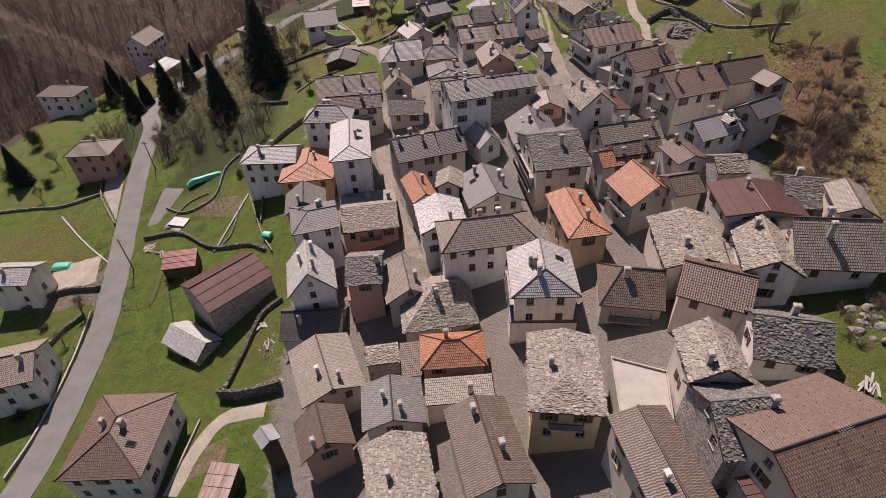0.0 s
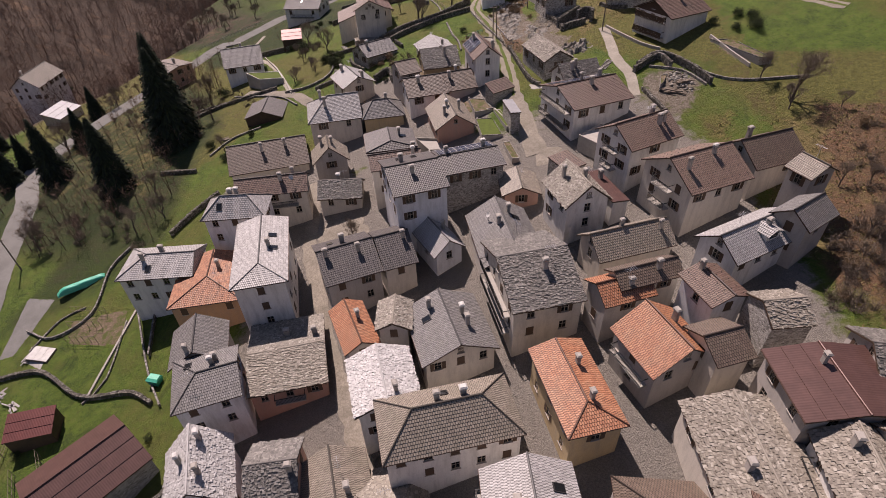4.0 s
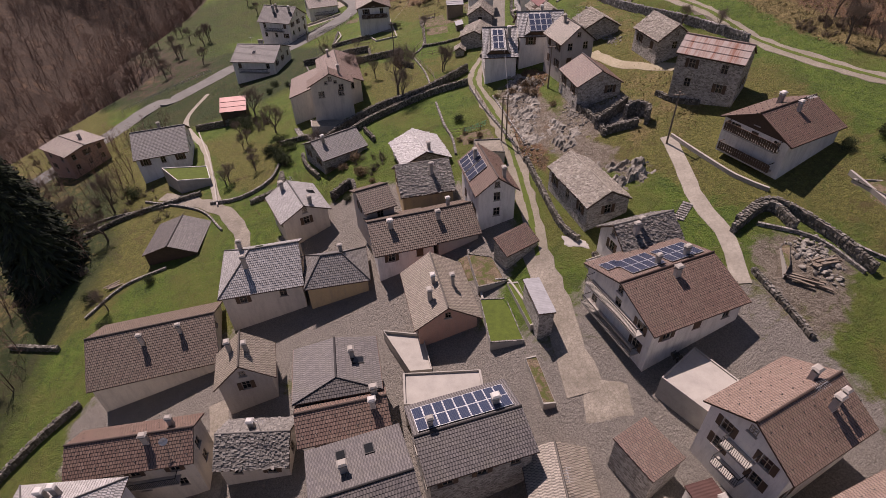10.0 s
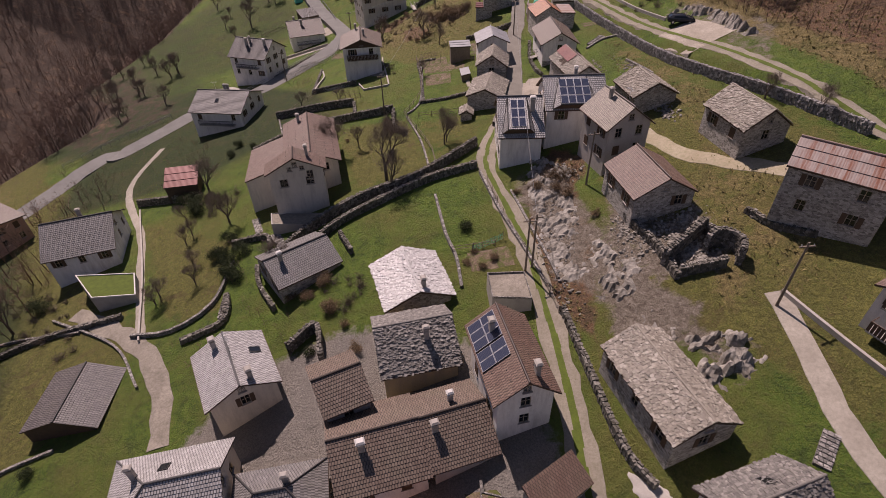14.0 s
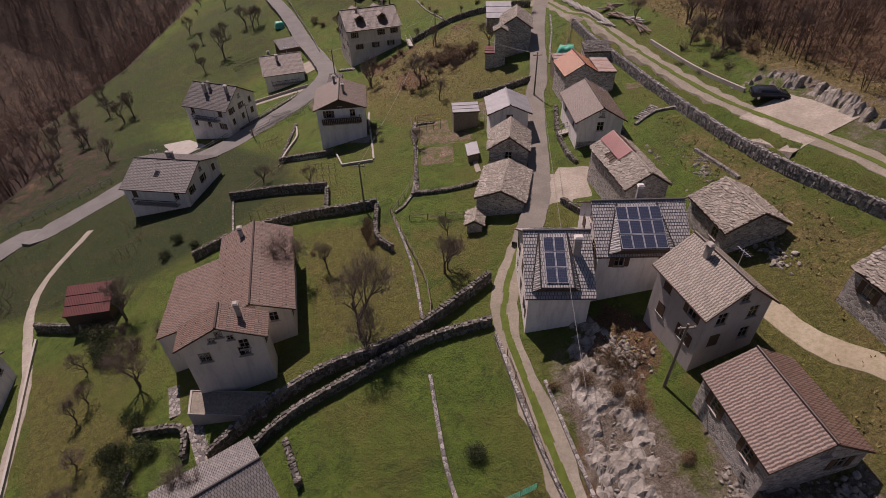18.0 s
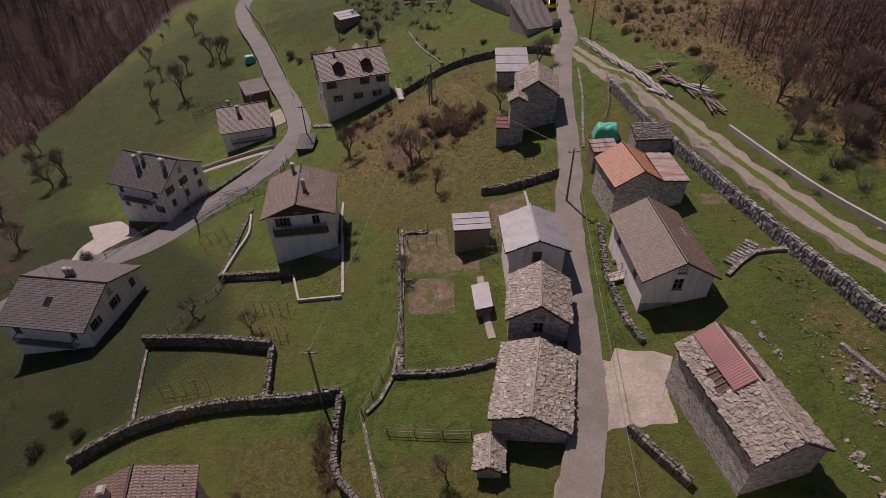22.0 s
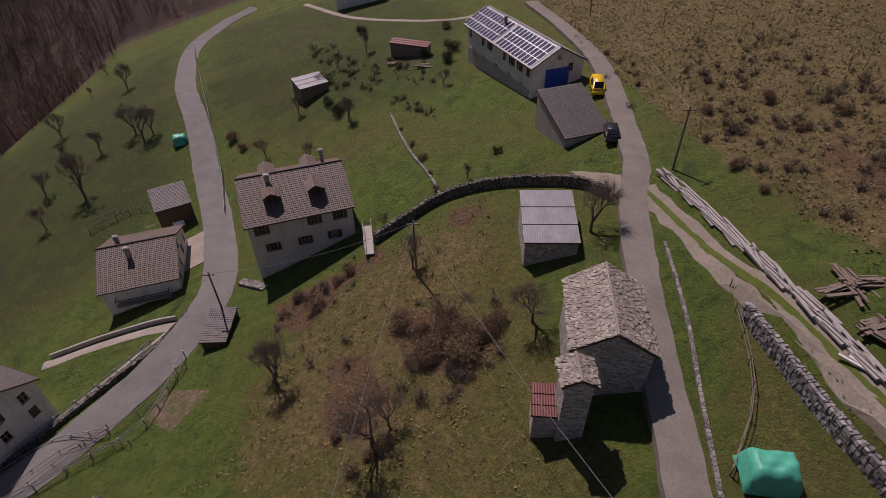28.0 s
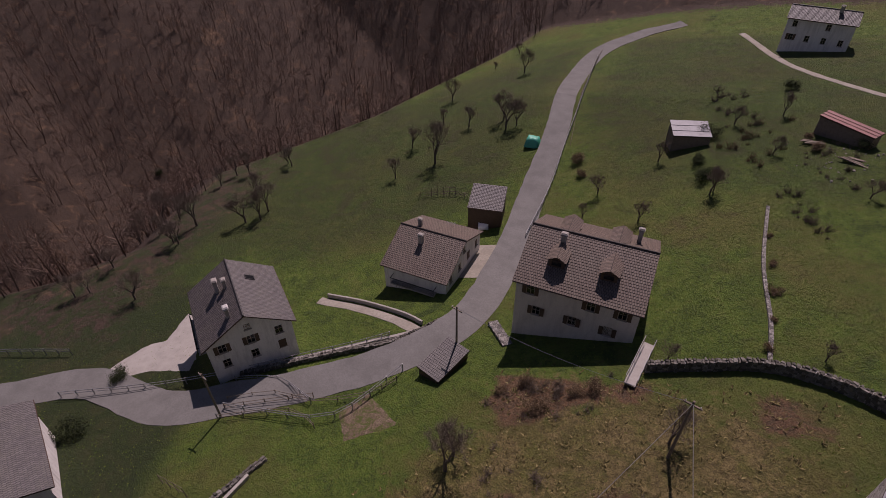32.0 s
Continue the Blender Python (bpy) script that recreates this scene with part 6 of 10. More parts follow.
def strip(name, mat, width, label, cat, pts):
    """A road or path: level across, laid over the slope, with edges that go into the ground."""
    line = resample(pts, 1.5)
    STRIPS.append((np.array([q_[:2] for q_ in line]), width))
    n = len(line)
    tan = [(line[min(i + 1, n - 1)] - line[max(i - 1, 0)]).normalized() for i in range(n)]
    zs = []
    for p, d in zip(line, tan):
        s = Vector((-d.y, d.x, 0))
        zs.append(max(H(*(p + s * (k * width / 2)).xy) for k in (-1, -0.5, 0, 0.5, 1)))
    zs = np.convolve(np.pad(zs, 3, mode="edge"), np.ones(7) / 7, "valid")
    g = Geo()
    rnd = random.Random(len(pts) + int(width * 10))
    rows = []
    for p, d, z in zip(line, tan, zs):
        s = Vector((-d.y, d.x, 0))
        rag = 0.1 if 'asphalt' in mat.name or 'concrete' in mat.name else 0.28
        w0, w1 = width / 2 + rnd.uniform(-rag, rag), width / 2 + rnd.uniform(-rag, rag)
        if width > 4.8 or "asphalt" not in mat.name:
            rows.append([p + s * k + Vector((0, 0, H(*(p + s * k).xy) + dz)) for k, dz in ((-w0 - 0.25, -0.4), (-w0, 0.05), (-w0 / 2, 0.09), (0, 0.1), (w1 / 2, 0.09), (w1, 0.05), (w1 + 0.25, -0.4))])
            continue
        z = max(z, max(H(*(p + s * k).xy) for k in (-w0, 0, w1)) - 0.02) + 0.07
        rows.append([p - s * w0 + Vector((0, 0, z - 1.2)), p - s * w0 + Vector((0, 0, z)), p + Vector((0, 0, z + 0.02)), p + s * w1 + Vector((0, 0, z)), p + s * w1 + Vector((0, 0, z - 1.2))])
    for a, b in zip(rows, rows[1:]):
        for k in range(len(a) - 1):
            g.quad(a[k], a[k + 1], b[k + 1], b[k])
    road = tagged(g.part(name, mat), label, cat, kind="structure")
    if name == "track":
        mid = Geo()
        for a, b in zip(rows, rows[1:]):
            ea, eb = [rnd.uniform(0.22, 0.42) for _ in range(2)], [rnd.uniform(0.22, 0.42) for _ in range(2)]
            na, nb = (a[5] - a[1]).normalized(), (b[5] - b[1]).normalized()
            up = Vector((0, 0, 0.02))
            mid.quad(a[3] - na * ea[0] + up, a[3] + na * ea[1] + up, b[3] + nb * ea[1] + up, b[3] - nb * ea[0] + up)
        mid.part("grass_strip", M["turf"], road, "grassy middle between the wheel ruts")
    return rows


STONE_MESHES = []


def stone_wall(pts, height, skin="wall_stone"):
    """A dry stone wall that follows the ground: a core, and courses of uneven stones proud of it."""
    rnd = random.Random(int(pts[0][0] * 10 + pts[0][1]))
    line = resample(pts, 0.9)
    core, st = Geo(), Geo()
    th = 0.28
    for a, b in zip(line, line[1:]):
        d = (b - a)
        if d.length < 0.05:
            continue
        u = d.normalized()
        s = Vector((-u.y, u.x, 0))
        za, zb = H(*a.xy), H(*b.xy)
        za, zb = min(za, H(*(a + s * 0.5).xy), H(*(a - s * 0.5).xy)), min(zb, H(*(b + s * 0.5).xy), H(*(b - s * 0.5).xy))
        ha, hb = max(za, H(*a.xy)) - za + height, max(zb, H(*b.xy)) - zb + height
        q = lambda p, k, z: p + s * (k * th * 0.8) + Vector((0, 0, z))
        core.hexa([q(a, -1, za - 0.5), q(b, -1, zb - 0.5), q(b, 1, zb - 0.5), q(a, 1, za - 0.5), q(a, -1, za + ha - 0.1), q(b, -1, zb + hb - 0.1), q(b, 1, zb + hb - 0.1), q(a, 1, za + ha - 0.1)])
        rows = max(2, int(max(ha, hb) / 0.25))
        for r in range(rows):
            x = 0.0
            while x < d.length - 0.05:
                w = min(rnd.uniform(0.18, 0.48), d.length - x)
                k = (x + w / 2) / d.length
                z0 = za * (1 - k) + zb * k + (ha * (1 - k) + hb * k) * r / rows
                hh = (ha * (1 - k) + hb * k) / rows
                for k_ in (-1, 1):
                    c = a + u * (x + w / 2 + rnd.uniform(-0.06, 0.06)) + s * (k_ * th * 0.55)
                    hw, ht = w / 2 * rnd.uniform(0.8, 1.05), th * rnd.uniform(0.42, 0.62)
                    j = [rnd.uniform(-0.07, 0.07) for _ in range(6)]
                    lo = [c - u * (hw + j[0]) - s * ht, c + u * hw - s * (ht + j[1]), c + u * (hw + j[2]) + s * ht, c - u * hw + s * (ht + j[3])]
                    hi = [q_ * 1.0 for q_ in lo]
                    rise = hh + rnd.uniform(-0.05, 0.09 if r == rows - 1 else 0.03)
                    st.hexa([p + Vector((0, 0, z0 - 0.03)) for p in lo] + [p.lerp(c, 0.16) + Vector((j[4] * 0.5, j[5] * 0.5, z0 + rise)) for p in hi])
                x += w
    root = tagged(core.part("stone_wall", M["drystone"]), "dry stone wall of grey boulders along the slope", "wall", "dry stone walls", kind="structure")
    tagged(st.part("stones", M[skin], root), kind="stuff")


M["block_stone"] = slab_mat("block_stone", [(0.11, 0.103, 0.098), (0.2, 0.19, 0.182), (0.29, 0.277, 0.265), (0.4, 0.385, 0.37)], rough=0.95, lichen=(0.17, 0.155, 0.13))
M["wall_stone"] = slab_mat("wall_stone", [(0.055, 0.05, 0.041), (0.105, 0.096, 0.08), (0.165, 0.152, 0.13), (0.27, 0.25, 0.22)], rough=0.95, lichen=(0.09, 0.086, 0.038))
POST = Geo()
POST.bar((0, 0, -0.3), (0, 0, 1.05), 0.055, 0.045, 6)
POST_ME = POST.mesh("post", M["wood"])


def fence(pts):
    line = resample(pts, 2.2)
    root = tagged(new("fence"), "weathered wooden post-and-rail fence", "fence", "garden fences")
    root.location = (*line[0].xy, H(*line[0].xy))
    off = root.location
    top = [Vector((p.x, p.y, H(*p.xy))) - off for p in line]
    for p in top:
        link_mesh("post", POST_ME, root, m=Matrix.Translation(p))
    for z in (0.45, 0.9):
        g = Geo()
        g.tube([a + Vector((0, 0, z)) for a in top], 0.035)
        g.part("rail", M["wood"], root)


def grow(g, p, d, length, r, depth, rnd, twigs, spread=0.6):
    """A limb that forks into thinner ones; the last ones go into the twig mesh."""
    segs = 2
    for _ in range(segs):
        d = (d + Vector((rnd.uniform(-1, 1), rnd.uniform(-1, 1), rnd.uniform(-0.3, 0.6))) * 0.16).normalized()
        q = p + d * (length / segs)
        if depth > 1:
            g.bar(p, q, r, r * 0.78, 5 if depth > 2 else 4)
        else:
            twigs.blade(p, q + (q - p) * 0.25, r * 1.2)
        p, r = q, r * 0.78
    if depth == 0:
        return
    for _ in range(rnd.choice((3, 4, 4)) if depth > 1 else rnd.choice((5, 6, 7))):
        s = Vector((rnd.uniform(-1, 1), rnd.uniform(-1, 1), rnd.uniform(-0.15, 0.9)))
        nd = (d * (1 - spread) + s.normalized() * spread).normalized()
        grow(g, p - d * rnd.uniform(0, length * 0.45), nd, length * rnd.uniform(0.55, 0.8), r * rnd.uniform(0.5, 0.7), depth - 1, rnd, twigs, spread)


def slivers(base, tip, width, rng):
    """Thin triangles from base to tip: twigs."""
    d = tip - base
    s = np.cross(d, rng.normal(size=d.shape))
    s /= np.linalg.norm(s, axis=1, keepdims=True) + 1e-9
    w = width[:, None] / 2
    v = np.stack([base - s * w, base + s * w, tip], 1).reshape(-1, 3)
    return v


TREE_KINDS = []
for seed in range(5):
    rr = random.Random(40 + seed)
    rng_ = np.random.default_rng(seed)
    tk, tw = Geo(), Geo()
    tk.bar((0, 0, -0.03), (0.0, 0.0, 0.17), 0.026, 0.021, 7)
    for k in range(4):
        grow(tk, Vector((0, 0, 0.12 + 0.02 * k)), Vector((rr.uniform(-0.75, 0.75), rr.uniform(-0.75, 0.75), 1)).normalized(), 0.24, 0.015, 4, rr, tw, 0.58)
    tv = np.array(tw.v)
    pick = tv[rng_.integers(0, len(tv), 3800)]
    away = pick - np.array([0, 0, 0.3])
    away /= np.linalg.norm(away, axis=1, keepdims=True) + 1e-9
    dirs = away * 0.6 + rng_.normal(size=pick.shape) * 0.6 + np.array([0, 0, 0.25])
    dirs /= np.linalg.norm(dirs, axis=1, keepdims=True)
    sv = slivers(pick, pick + dirs * rng_.uniform(0.035, 0.1, (len(pick), 1)), np.full(len(pick), 0.0019), rng_)
    n0 = len(tw.v)
    tw.v += [tuple(q) for q in sv.tolist()]
    tw.u += [(0, 0)] * len(sv)
    tw.f += [(n0 + 3 * i, n0 + 3 * i + 1, n0 + 3 * i + 2) for i in range(len(sv) // 3)]
    TREE_KINDS.append((tk.mesh("trunk", M["bark"]), tw.mesh("crown", M["twig"])))


def bare_tree(x, y, h):
    rnd = random.Random(int(x * 7 + y * 13))
    tk, tw = TREE_KINDS[rnd.randrange(5)]
    root = tagged(new("tree"), "leafless deciduous tree with bare brown twigs", "tree", "bare trees")
    root.matrix_basis = Matrix.Translation((x, y, H(x, y) - 0.05)) @ Matrix.Rotation(rnd.uniform(0, 6.28), 4, "Z") @ Matrix.Diagonal((h * rnd.uniform(0.68, 0.92), h * rnd.uniform(0.68, 0.92), h, 1))
    link_mesh("trunk", tk, root)
    link_mesh("crown", tw, root)


n_m, n_t, n_b = nodes_of("needles")
n_b.inputs["Roughness"].default_value = 0.9
n_t.links.new(ramp(n_t, rnd_out(n_t, True), [(0.0, (0.007, 0.012, 0.006)), (0.6, (0.016, 0.026, 0.011)), (1.0, (0.036, 0.05, 0.018))]), n_b.inputs["Base Color"])
M["needles"] = n_m


def conifer_mesh(seed):
    rnd = random.Random(seed)
    tk, cr = Geo(), Geo()
    tk.bar((0, 0, -0.02), (0, 0, 0.97), 0.018, 0.003, 7)
    for i in range(1300):
        z = rnd.uniform(0.05, 1.0) ** 0.9
        reach = (1.02 - z) ** 0.85 * rnd.uniform(0.2, 0.31) + 0.012
        w = rnd.uniform(0, 6.283)
        d = Vector((math.cos(w), math.sin(w), 0))
        s = Vector((-d.y, d.x, 0))
        base = Vector((0, 0, z))
        droop = rnd.uniform(0.25, 0.6) * reach
        wd = reach * rnd.uniform(0.1, 0.2)
        mid, tip = base + d * reach * 0.55 + Vector((0, 0, -droop * 0.3)), base + d * reach + Vector((0, 0, -droop))
        up = Vector((0, 0, wd * 0.35))
        cr.quad(base, mid + s * wd - up, tip, mid + up)
        cr.quad(base, mid + up, tip, mid - s * wd - up)
        for _ in range(2):
            o = mid.lerp(tip, rnd.random()) + s * rnd.uniform(-wd, wd)
            cr.poly([o, o + Vector((rnd.uniform(-1, 1), rnd.uniform(-1, 1), -1.2)).normalized() * wd * 1.2, o + Vector((rnd.uniform(-1, 1), rnd.uniform(-1, 1), -0.3)).normalized() * wd])
    return tk.mesh("trunk", M["bark"]), cr.mesh("crown", M["needles"])


CONES = [conifer_mesh(s) for s in (3, 4, 5)]


def conifer(x, y, h):
    rnd = random.Random(int(x * 3 + y))
    tk, cr = CONES[rnd.randrange(3)]
    root = tagged(new("conifer"), "tall dark green spruce beside the houses", "tree", "dark conifers")
    root.matrix_basis = Matrix.Translation((x, y, H(x, y) - 0.1)) @ Matrix.Rotation(rnd.uniform(0, 6), 4, "Z") @ Matrix.Diagonal((h, h, h, 1))
    link_mesh("trunk", tk, root)
    link_mesh("crown", cr, root)


def rock_mesh(seed):
    rnd = random.Random(seed)
    bm = bmesh.new()
    bmesh.ops.create_icosphere(bm, subdivisions=2, radius=0.5)
    sd = Vector((seed * 3.1, seed * 1.7, 0))
    cuts = [Vector((rnd.uniform(-1, 1), rnd.uniform(-1, 1), rnd.uniform(-0.5, 1))).normalized() for _ in range(7)]
    for v in bm.verts:
        for c in cuts:
            k = v.co.dot(c) - 0.33
            if k > 0:
                v.co -= c * k * 0.9
        v.co += v.co.normalized() * noise.noise(v.co * 3 + sd) * 0.12
        v.co.z *= 0.75
    me = bpy.data.meshes.new("rock")
    bm.to_mesh(me)
    bm.free()
    me.materials.append(M["rock"])
    return me


ROCKS = [rock_mesh(s) for s in range(8)]


def rocks(area, count, size):
    """Boulders and broken stone scattered over a patch of the slope."""
    rnd = random.Random(int(area[0][0] * 5 + area[0][1]))
    (x0, x1), (y0, y1) = [(min(p[i] for p in area), max(p[i] for p in area)) for i in (0, 1)]
    heap = Geo()
    for _ in range(count * (3 if size < 0.9 else 1)):
        w = [rnd.random() for _ in area]
        t = sum(w)
        x = sum(p[0] * k for p, k in zip(area, w)) / t + rnd.uniform(-0.2, 0.2) * (x1 - x0)
        y = sum(p[1] * k for p, k in zip(area, w)) / t + rnd.uniform(-0.2, 0.2) * (y1 - y0)
        s = size * rnd.uniform(0.3, 1.1) * rnd.uniform(0.5, 1.0)
        if size < 0.9:
            me = ROCKS[rnd.randrange(8)]
            m_ = Matrix.Translation((x, y, H(x, y) + s * 0.1)) @ Euler((rnd.uniform(-1, 1), rnd.uniform(-1, 1), rnd.uniform(0, 6))).to_matrix().to_4x4() @ Matrix.Diagonal((s * 1.2, s, s * 0.8, 1))
            n_ = len(heap.v)
            heap.v += [tuple(m_ @ v.co) for v in me.vertices]
            heap.u += [(0, 0)] * len(me.vertices)
            heap.f += [tuple(n_ + i for i in f.vertices) for f in me.polygons]
            continue
        ob = tagged(new("rock", ROCKS[rnd.randrange(8)]), "grey weathered boulder bedded in the grassy slope", "rock", "boulders")
        ob.matrix_basis = Matrix.Translation((x, y, H(x, y) + s * 0.08)) @ Euler((rnd.uniform(-0.4, 0.4), rnd.uniform(-0.4, 0.4), rnd.uniform(0, 6))).to_matrix().to_4x4() @ Matrix.Diagonal((s * rnd.uniform(0.8, 1.6), s, s * rnd.uniform(0.6, 1.0), 1))
    if heap.v:
        tagged(heap.part('rubble', M['rock']), 'heap of broken grey stone on the slope', 'rubble', kind='stuff')



def outcrop(area, high):
    """Bedrock that breaks through the turf: a ridged, cracked sheet bedded in the slope."""
    (x0, x1), (y0, y1) = [(min(p[i] for p in area) - 1, max(p[i] for p in area) + 1) for i in (0, 1)]
    step = 0.3
    xs, ys = np.arange(x0, x1, step), np.arange(y0, y1, step)
    XX_, YY_ = np.meshgrid(xs, ys)
    fx, fy = XX_.ravel(), YY_.ravel()
    w = inside(fx, fy, area, 1.2)
    z = heights(fx, fy)
    up = []
    for a, b in zip(fx, fy):
        k = noise.ridged_multi_fractal(Vector((a * 0.28, b * 0.22, high)), 1.0, 2.1, 4, 0.9, 2.0) * 0.35
        c = noise.cell(Vector((a * 0.7 + b * 0.25, b * 0.55 - a * 0.2, 3.0)))
        wx_, wy_ = a + 0.5 * noise.noise(Vector((a * 0.9, b * 0.9, 5.0))), b + 0.5 * noise.noise(Vector((a * 0.9, b * 0.9, 9.0)))
        c2 = noise.cell(Vector((wx_ * 1.25 + wy_ * 0.5, wy_ * 1.1 - wx_ * 0.4, 1.0)))
        up.append(0.3 * k + 0.28 * c + 0.3 * c2 + 0.2 * noise.noise(Vector((a * 2.3, b * 2.3, 0))))
    zz = z + high * np.array(up) * w - 0.45 * (1 - w) + 0.02
    v = np.stack([fx, fy, zz], 1)
    n_x, n_y = len(xs), len(ys)
    id_ = np.arange(n_x * n_y).reshape(n_y, n_x)
    f = np.stack([id_[:-1, :-1].ravel(), id_[:-1, 1:].ravel(), id_[1:, 1:].ravel(), id_[1:, :-1].ravel()], 1)
    f = f[w[f].max(1) > 0.03]
    tagged(link_mesh("rock_outcrop", mesh_of("rock_outcrop", v.tolist(), f.tolist(), M["rock"])), "pale grey bedrock breaking through the grassy slope", "rock", "rock outcrops")


# ---------------------------------------------------------------- roads, walls, fences, plants, each by its line on the plan
strip("road", M["asphalt"], 4.6, 'grey asphalt road winding past the village', 'road', [(-62.7, 33.3), (-62.1, 37.6), (-62.2, 44.6), (-62.8, 53.5), (-63.7, 63.7), (-66.5, 75.7), (-71.0, 92.2), (-76.0, 110.5), (-81.2, 131.0), (-90.4, 161.1), (-63.4, 218.2), (-55.5, 223.4), (-47.2, 230.4), (-39.3, 237.8), (-26.9, 241.2), (-20.4, 247.0), (-14.4, 253.5), (-9.1, 261.4), (-6.4, 272.2), (-10.9, 289.0), (-16.4, 303.7), (-22.8, 322.0), (-32.1, 345.5), (-39.3, 376.0), (-34.8, 395.1), (-27.3, 403.8)])
strip("road", M["lane_asphalt"], 3.0, 'narrow worn asphalt lane between stone walls', 'lane', [(25.4, 186.5), (28.8, 195.1), (30.8, 204.8), (32.3, 213.4), (34.4, 223.9), (35.6, 227.0), (37.7, 237.4), (39.4, 246.2), (42.4, 258.9), (44.4, 265.3), (46.7, 271.2), (49.1, 283.0), (51.5, 296.7), (52.3, 310.2), (51.5, 329.3), (49.8, 346.7)])
strip("track", M["gravel"], 2.5, 'pale gravel track with a grassy middle', 'track', [(45.6, 266.0), (46.6, 258.0), (47.6, 250.0), (48.9, 240.0), (50.6, 225.2), (52.4, 213.0), (54.2, 203.0), (56.5, 195.0), (59.0, 186.2), (61.3, 176.0), (63.0, 165.5), (65.5, 157.0), (69.5, 147.5), (76.0, 136.0), (82.0, 126.0)])
strip("path", M["cobble"], 3.2, 'stone-paved village lane', 'lane', [(23.4, 108.2), (23.2, 114.6), (22.9, 121.1), (22.6, 127.7)])
strip("track", M["gravel"], 2.5, 'pale gravel lane with a worn grassy middle', 'lane', [(22.6, 127.0), (23.4, 137.1), (23.6, 150.0), (23.4, 157.6), (22.4, 166.0), (21.4, 175.0), (22.2, 180.0), (24.1, 185.1), (27.0, 190.6)])
strip("path", M["concrete_path"], 1.8, 'pale concrete footpath climbing the meadow', 'path', [(43.9, 142.3), (43.1, 135.3), (42.4, 129.1), (42.7, 124.9), (42.9, 121.8), (41.7, 116.1)])
strip("path", M["concrete_path"], 1.3, 'narrow concrete garden path', 'path', [(-44.9, 220.4), (-46.5, 207.9), (-43.8, 198.3), (-35.4, 183.2), (-30.8, 170.9), (-25.8, 157.5)])
strip("path", M["cobble"], 2.4, 'stone-paved lane behind the houses', 'lane', [(-38.9, 166.0), (-31.5, 160.9), (-25.3, 156.1), (-21.0, 150.0), (-18.8, 144.9), (-18.2, 141.0)])
strip("path", M["cobble"], 2.2, 'sunlit paved alley between the houses', 'lane', [(-3.7, 58.3), (-6.3, 65.0), (-8.4, 72.4), (-10.8, 79.9), (-12.8, 89.6), (-15.3, 99.2), (-15.5, 110.4), (-16.7, 117.1)])
strip("path", M["track_dirt"], 2.2, 'pale dirt track across the meadow', 'track', [(42.6, 173.3), (44.1, 168.1), (47.3, 163.2), (52.4, 158.9), (57.4, 154.0)])
strip("path", M["concrete_path"], 2.4, 'concrete drive beside the hipped house', 'path', [(-38.6, 33.1), (-37.4, 38.4), (-34.8, 43.5), (-28.2, 44.2)])
strip("pavement", M["cobble"], 9.0, 'sunlit paved square between the houses', 'square', [(-14.0, 100.3), (-6.7, 99.6)])
strip("pavement", M["dirt_yard"], 6.0, 'gravel yard by the stone barns', 'yard', [(31.2, 198.3), (35.1, 195.9)])
strip("pavement", M["concrete_path"], 5.0, 'concrete forecourt of a house', 'yard', [(-15.2, 288.0), (-11.8, 279.8)])
strip("pavement", M["dirt_yard"], 9.0, 'gravel parking bay cut into the hillside', 'yard', [(56.1, 198.9), (59.1, 190.0)])
strip("pavement", M["dirt_yard"], 8.0, 'dusty gravel yard beside the road', 'yard', [(-81.2, 77.7), (-72.1, 80.2)])
stone_wall([(-7.1, 167.1), (-2.8, 170.7), (3.3, 173.8), (9.7, 175.5), (13.6, 177.4), (20.8, 182.3)], 1.6)
stone_wall([(-3.9, 166.2), (0.5, 169.8), (7.1, 172.8), (13.5, 175.4), (20.1, 176.2)], 1.2)
stone_wall([(-18.7, 200.6), (-12.8, 202.8), (-4.9, 203.0), (3.4, 201.7), (8.0, 201.6)], 1.4)
stone_wall([(8.0, 201.4), (8.1, 194.3), (10.1, 190.9)], 1.0)
stone_wall([(-16.9, 215.8), (-8.1, 212.7), (0.1, 209.3)], 1.5)
stone_wall([(0.2, 209.1), (0.8, 202.2)], 1.0)
stone_wall([(24.8, 229.6), (27.9, 228.7), (31.6, 228.7), (34.6, 228.8)], 1.0)
stone_wall([(15.1, 271.5), (19.4, 273.8), (24.7, 276.0), (31.2, 275.1), (39.1, 270.5), (41.9, 266.1)], 1.3)
stone_wall([(46.2, 246.0), (46.8, 235.0), (47.9, 226.0), (49.6, 212.0), (52.2, 193.0), (55.2, 182.0), (58.6, 173.0), (63.0, 160.0)], 1.5, "block_stone")
stone_wall([(25.1, 146.4), (25.6, 139.5), (26.4, 130.8), (27.7, 127.5)], 0.8)
stone_wall([(43.6, 122.8), (48.4, 124.9), (49.5, 121.2)], 1.2)
stone_wall([(44.5, 123.9), (48.9, 125.4), (52.1, 119.4), (53.5, 113.9)], 1.2)
stone_wall([(-42.9, 112.1), (-39.5, 116.8), (-35.5, 121.0)], 1.0)
stone_wall([(-51.1, 133.3), (-42.8, 131.0)], 0.8)
stone_wall([(-36.3, 47.5), (-32.4, 46.8), (-26.3, 47.2)], 2.0)
stone_wall([(-35.8, 48.8), (-34.7, 54.7), (-33.2, 62.1), (-30.2, 64.9)], 0.8)
stone_wall([(-82.8, 70.3), (-77.0, 74.4), (-68.8, 74.4)], 1.0)
stone_wall([(-73.9, 53.5), (-72.3, 63.5), (-69.2, 68.1)], 0.8)
stone_wall([(36.0, 148.9), (41.3, 152.0)], 2.0)
stone_wall([(41.3, 152.0), (42.7, 149.3)], 1.4)
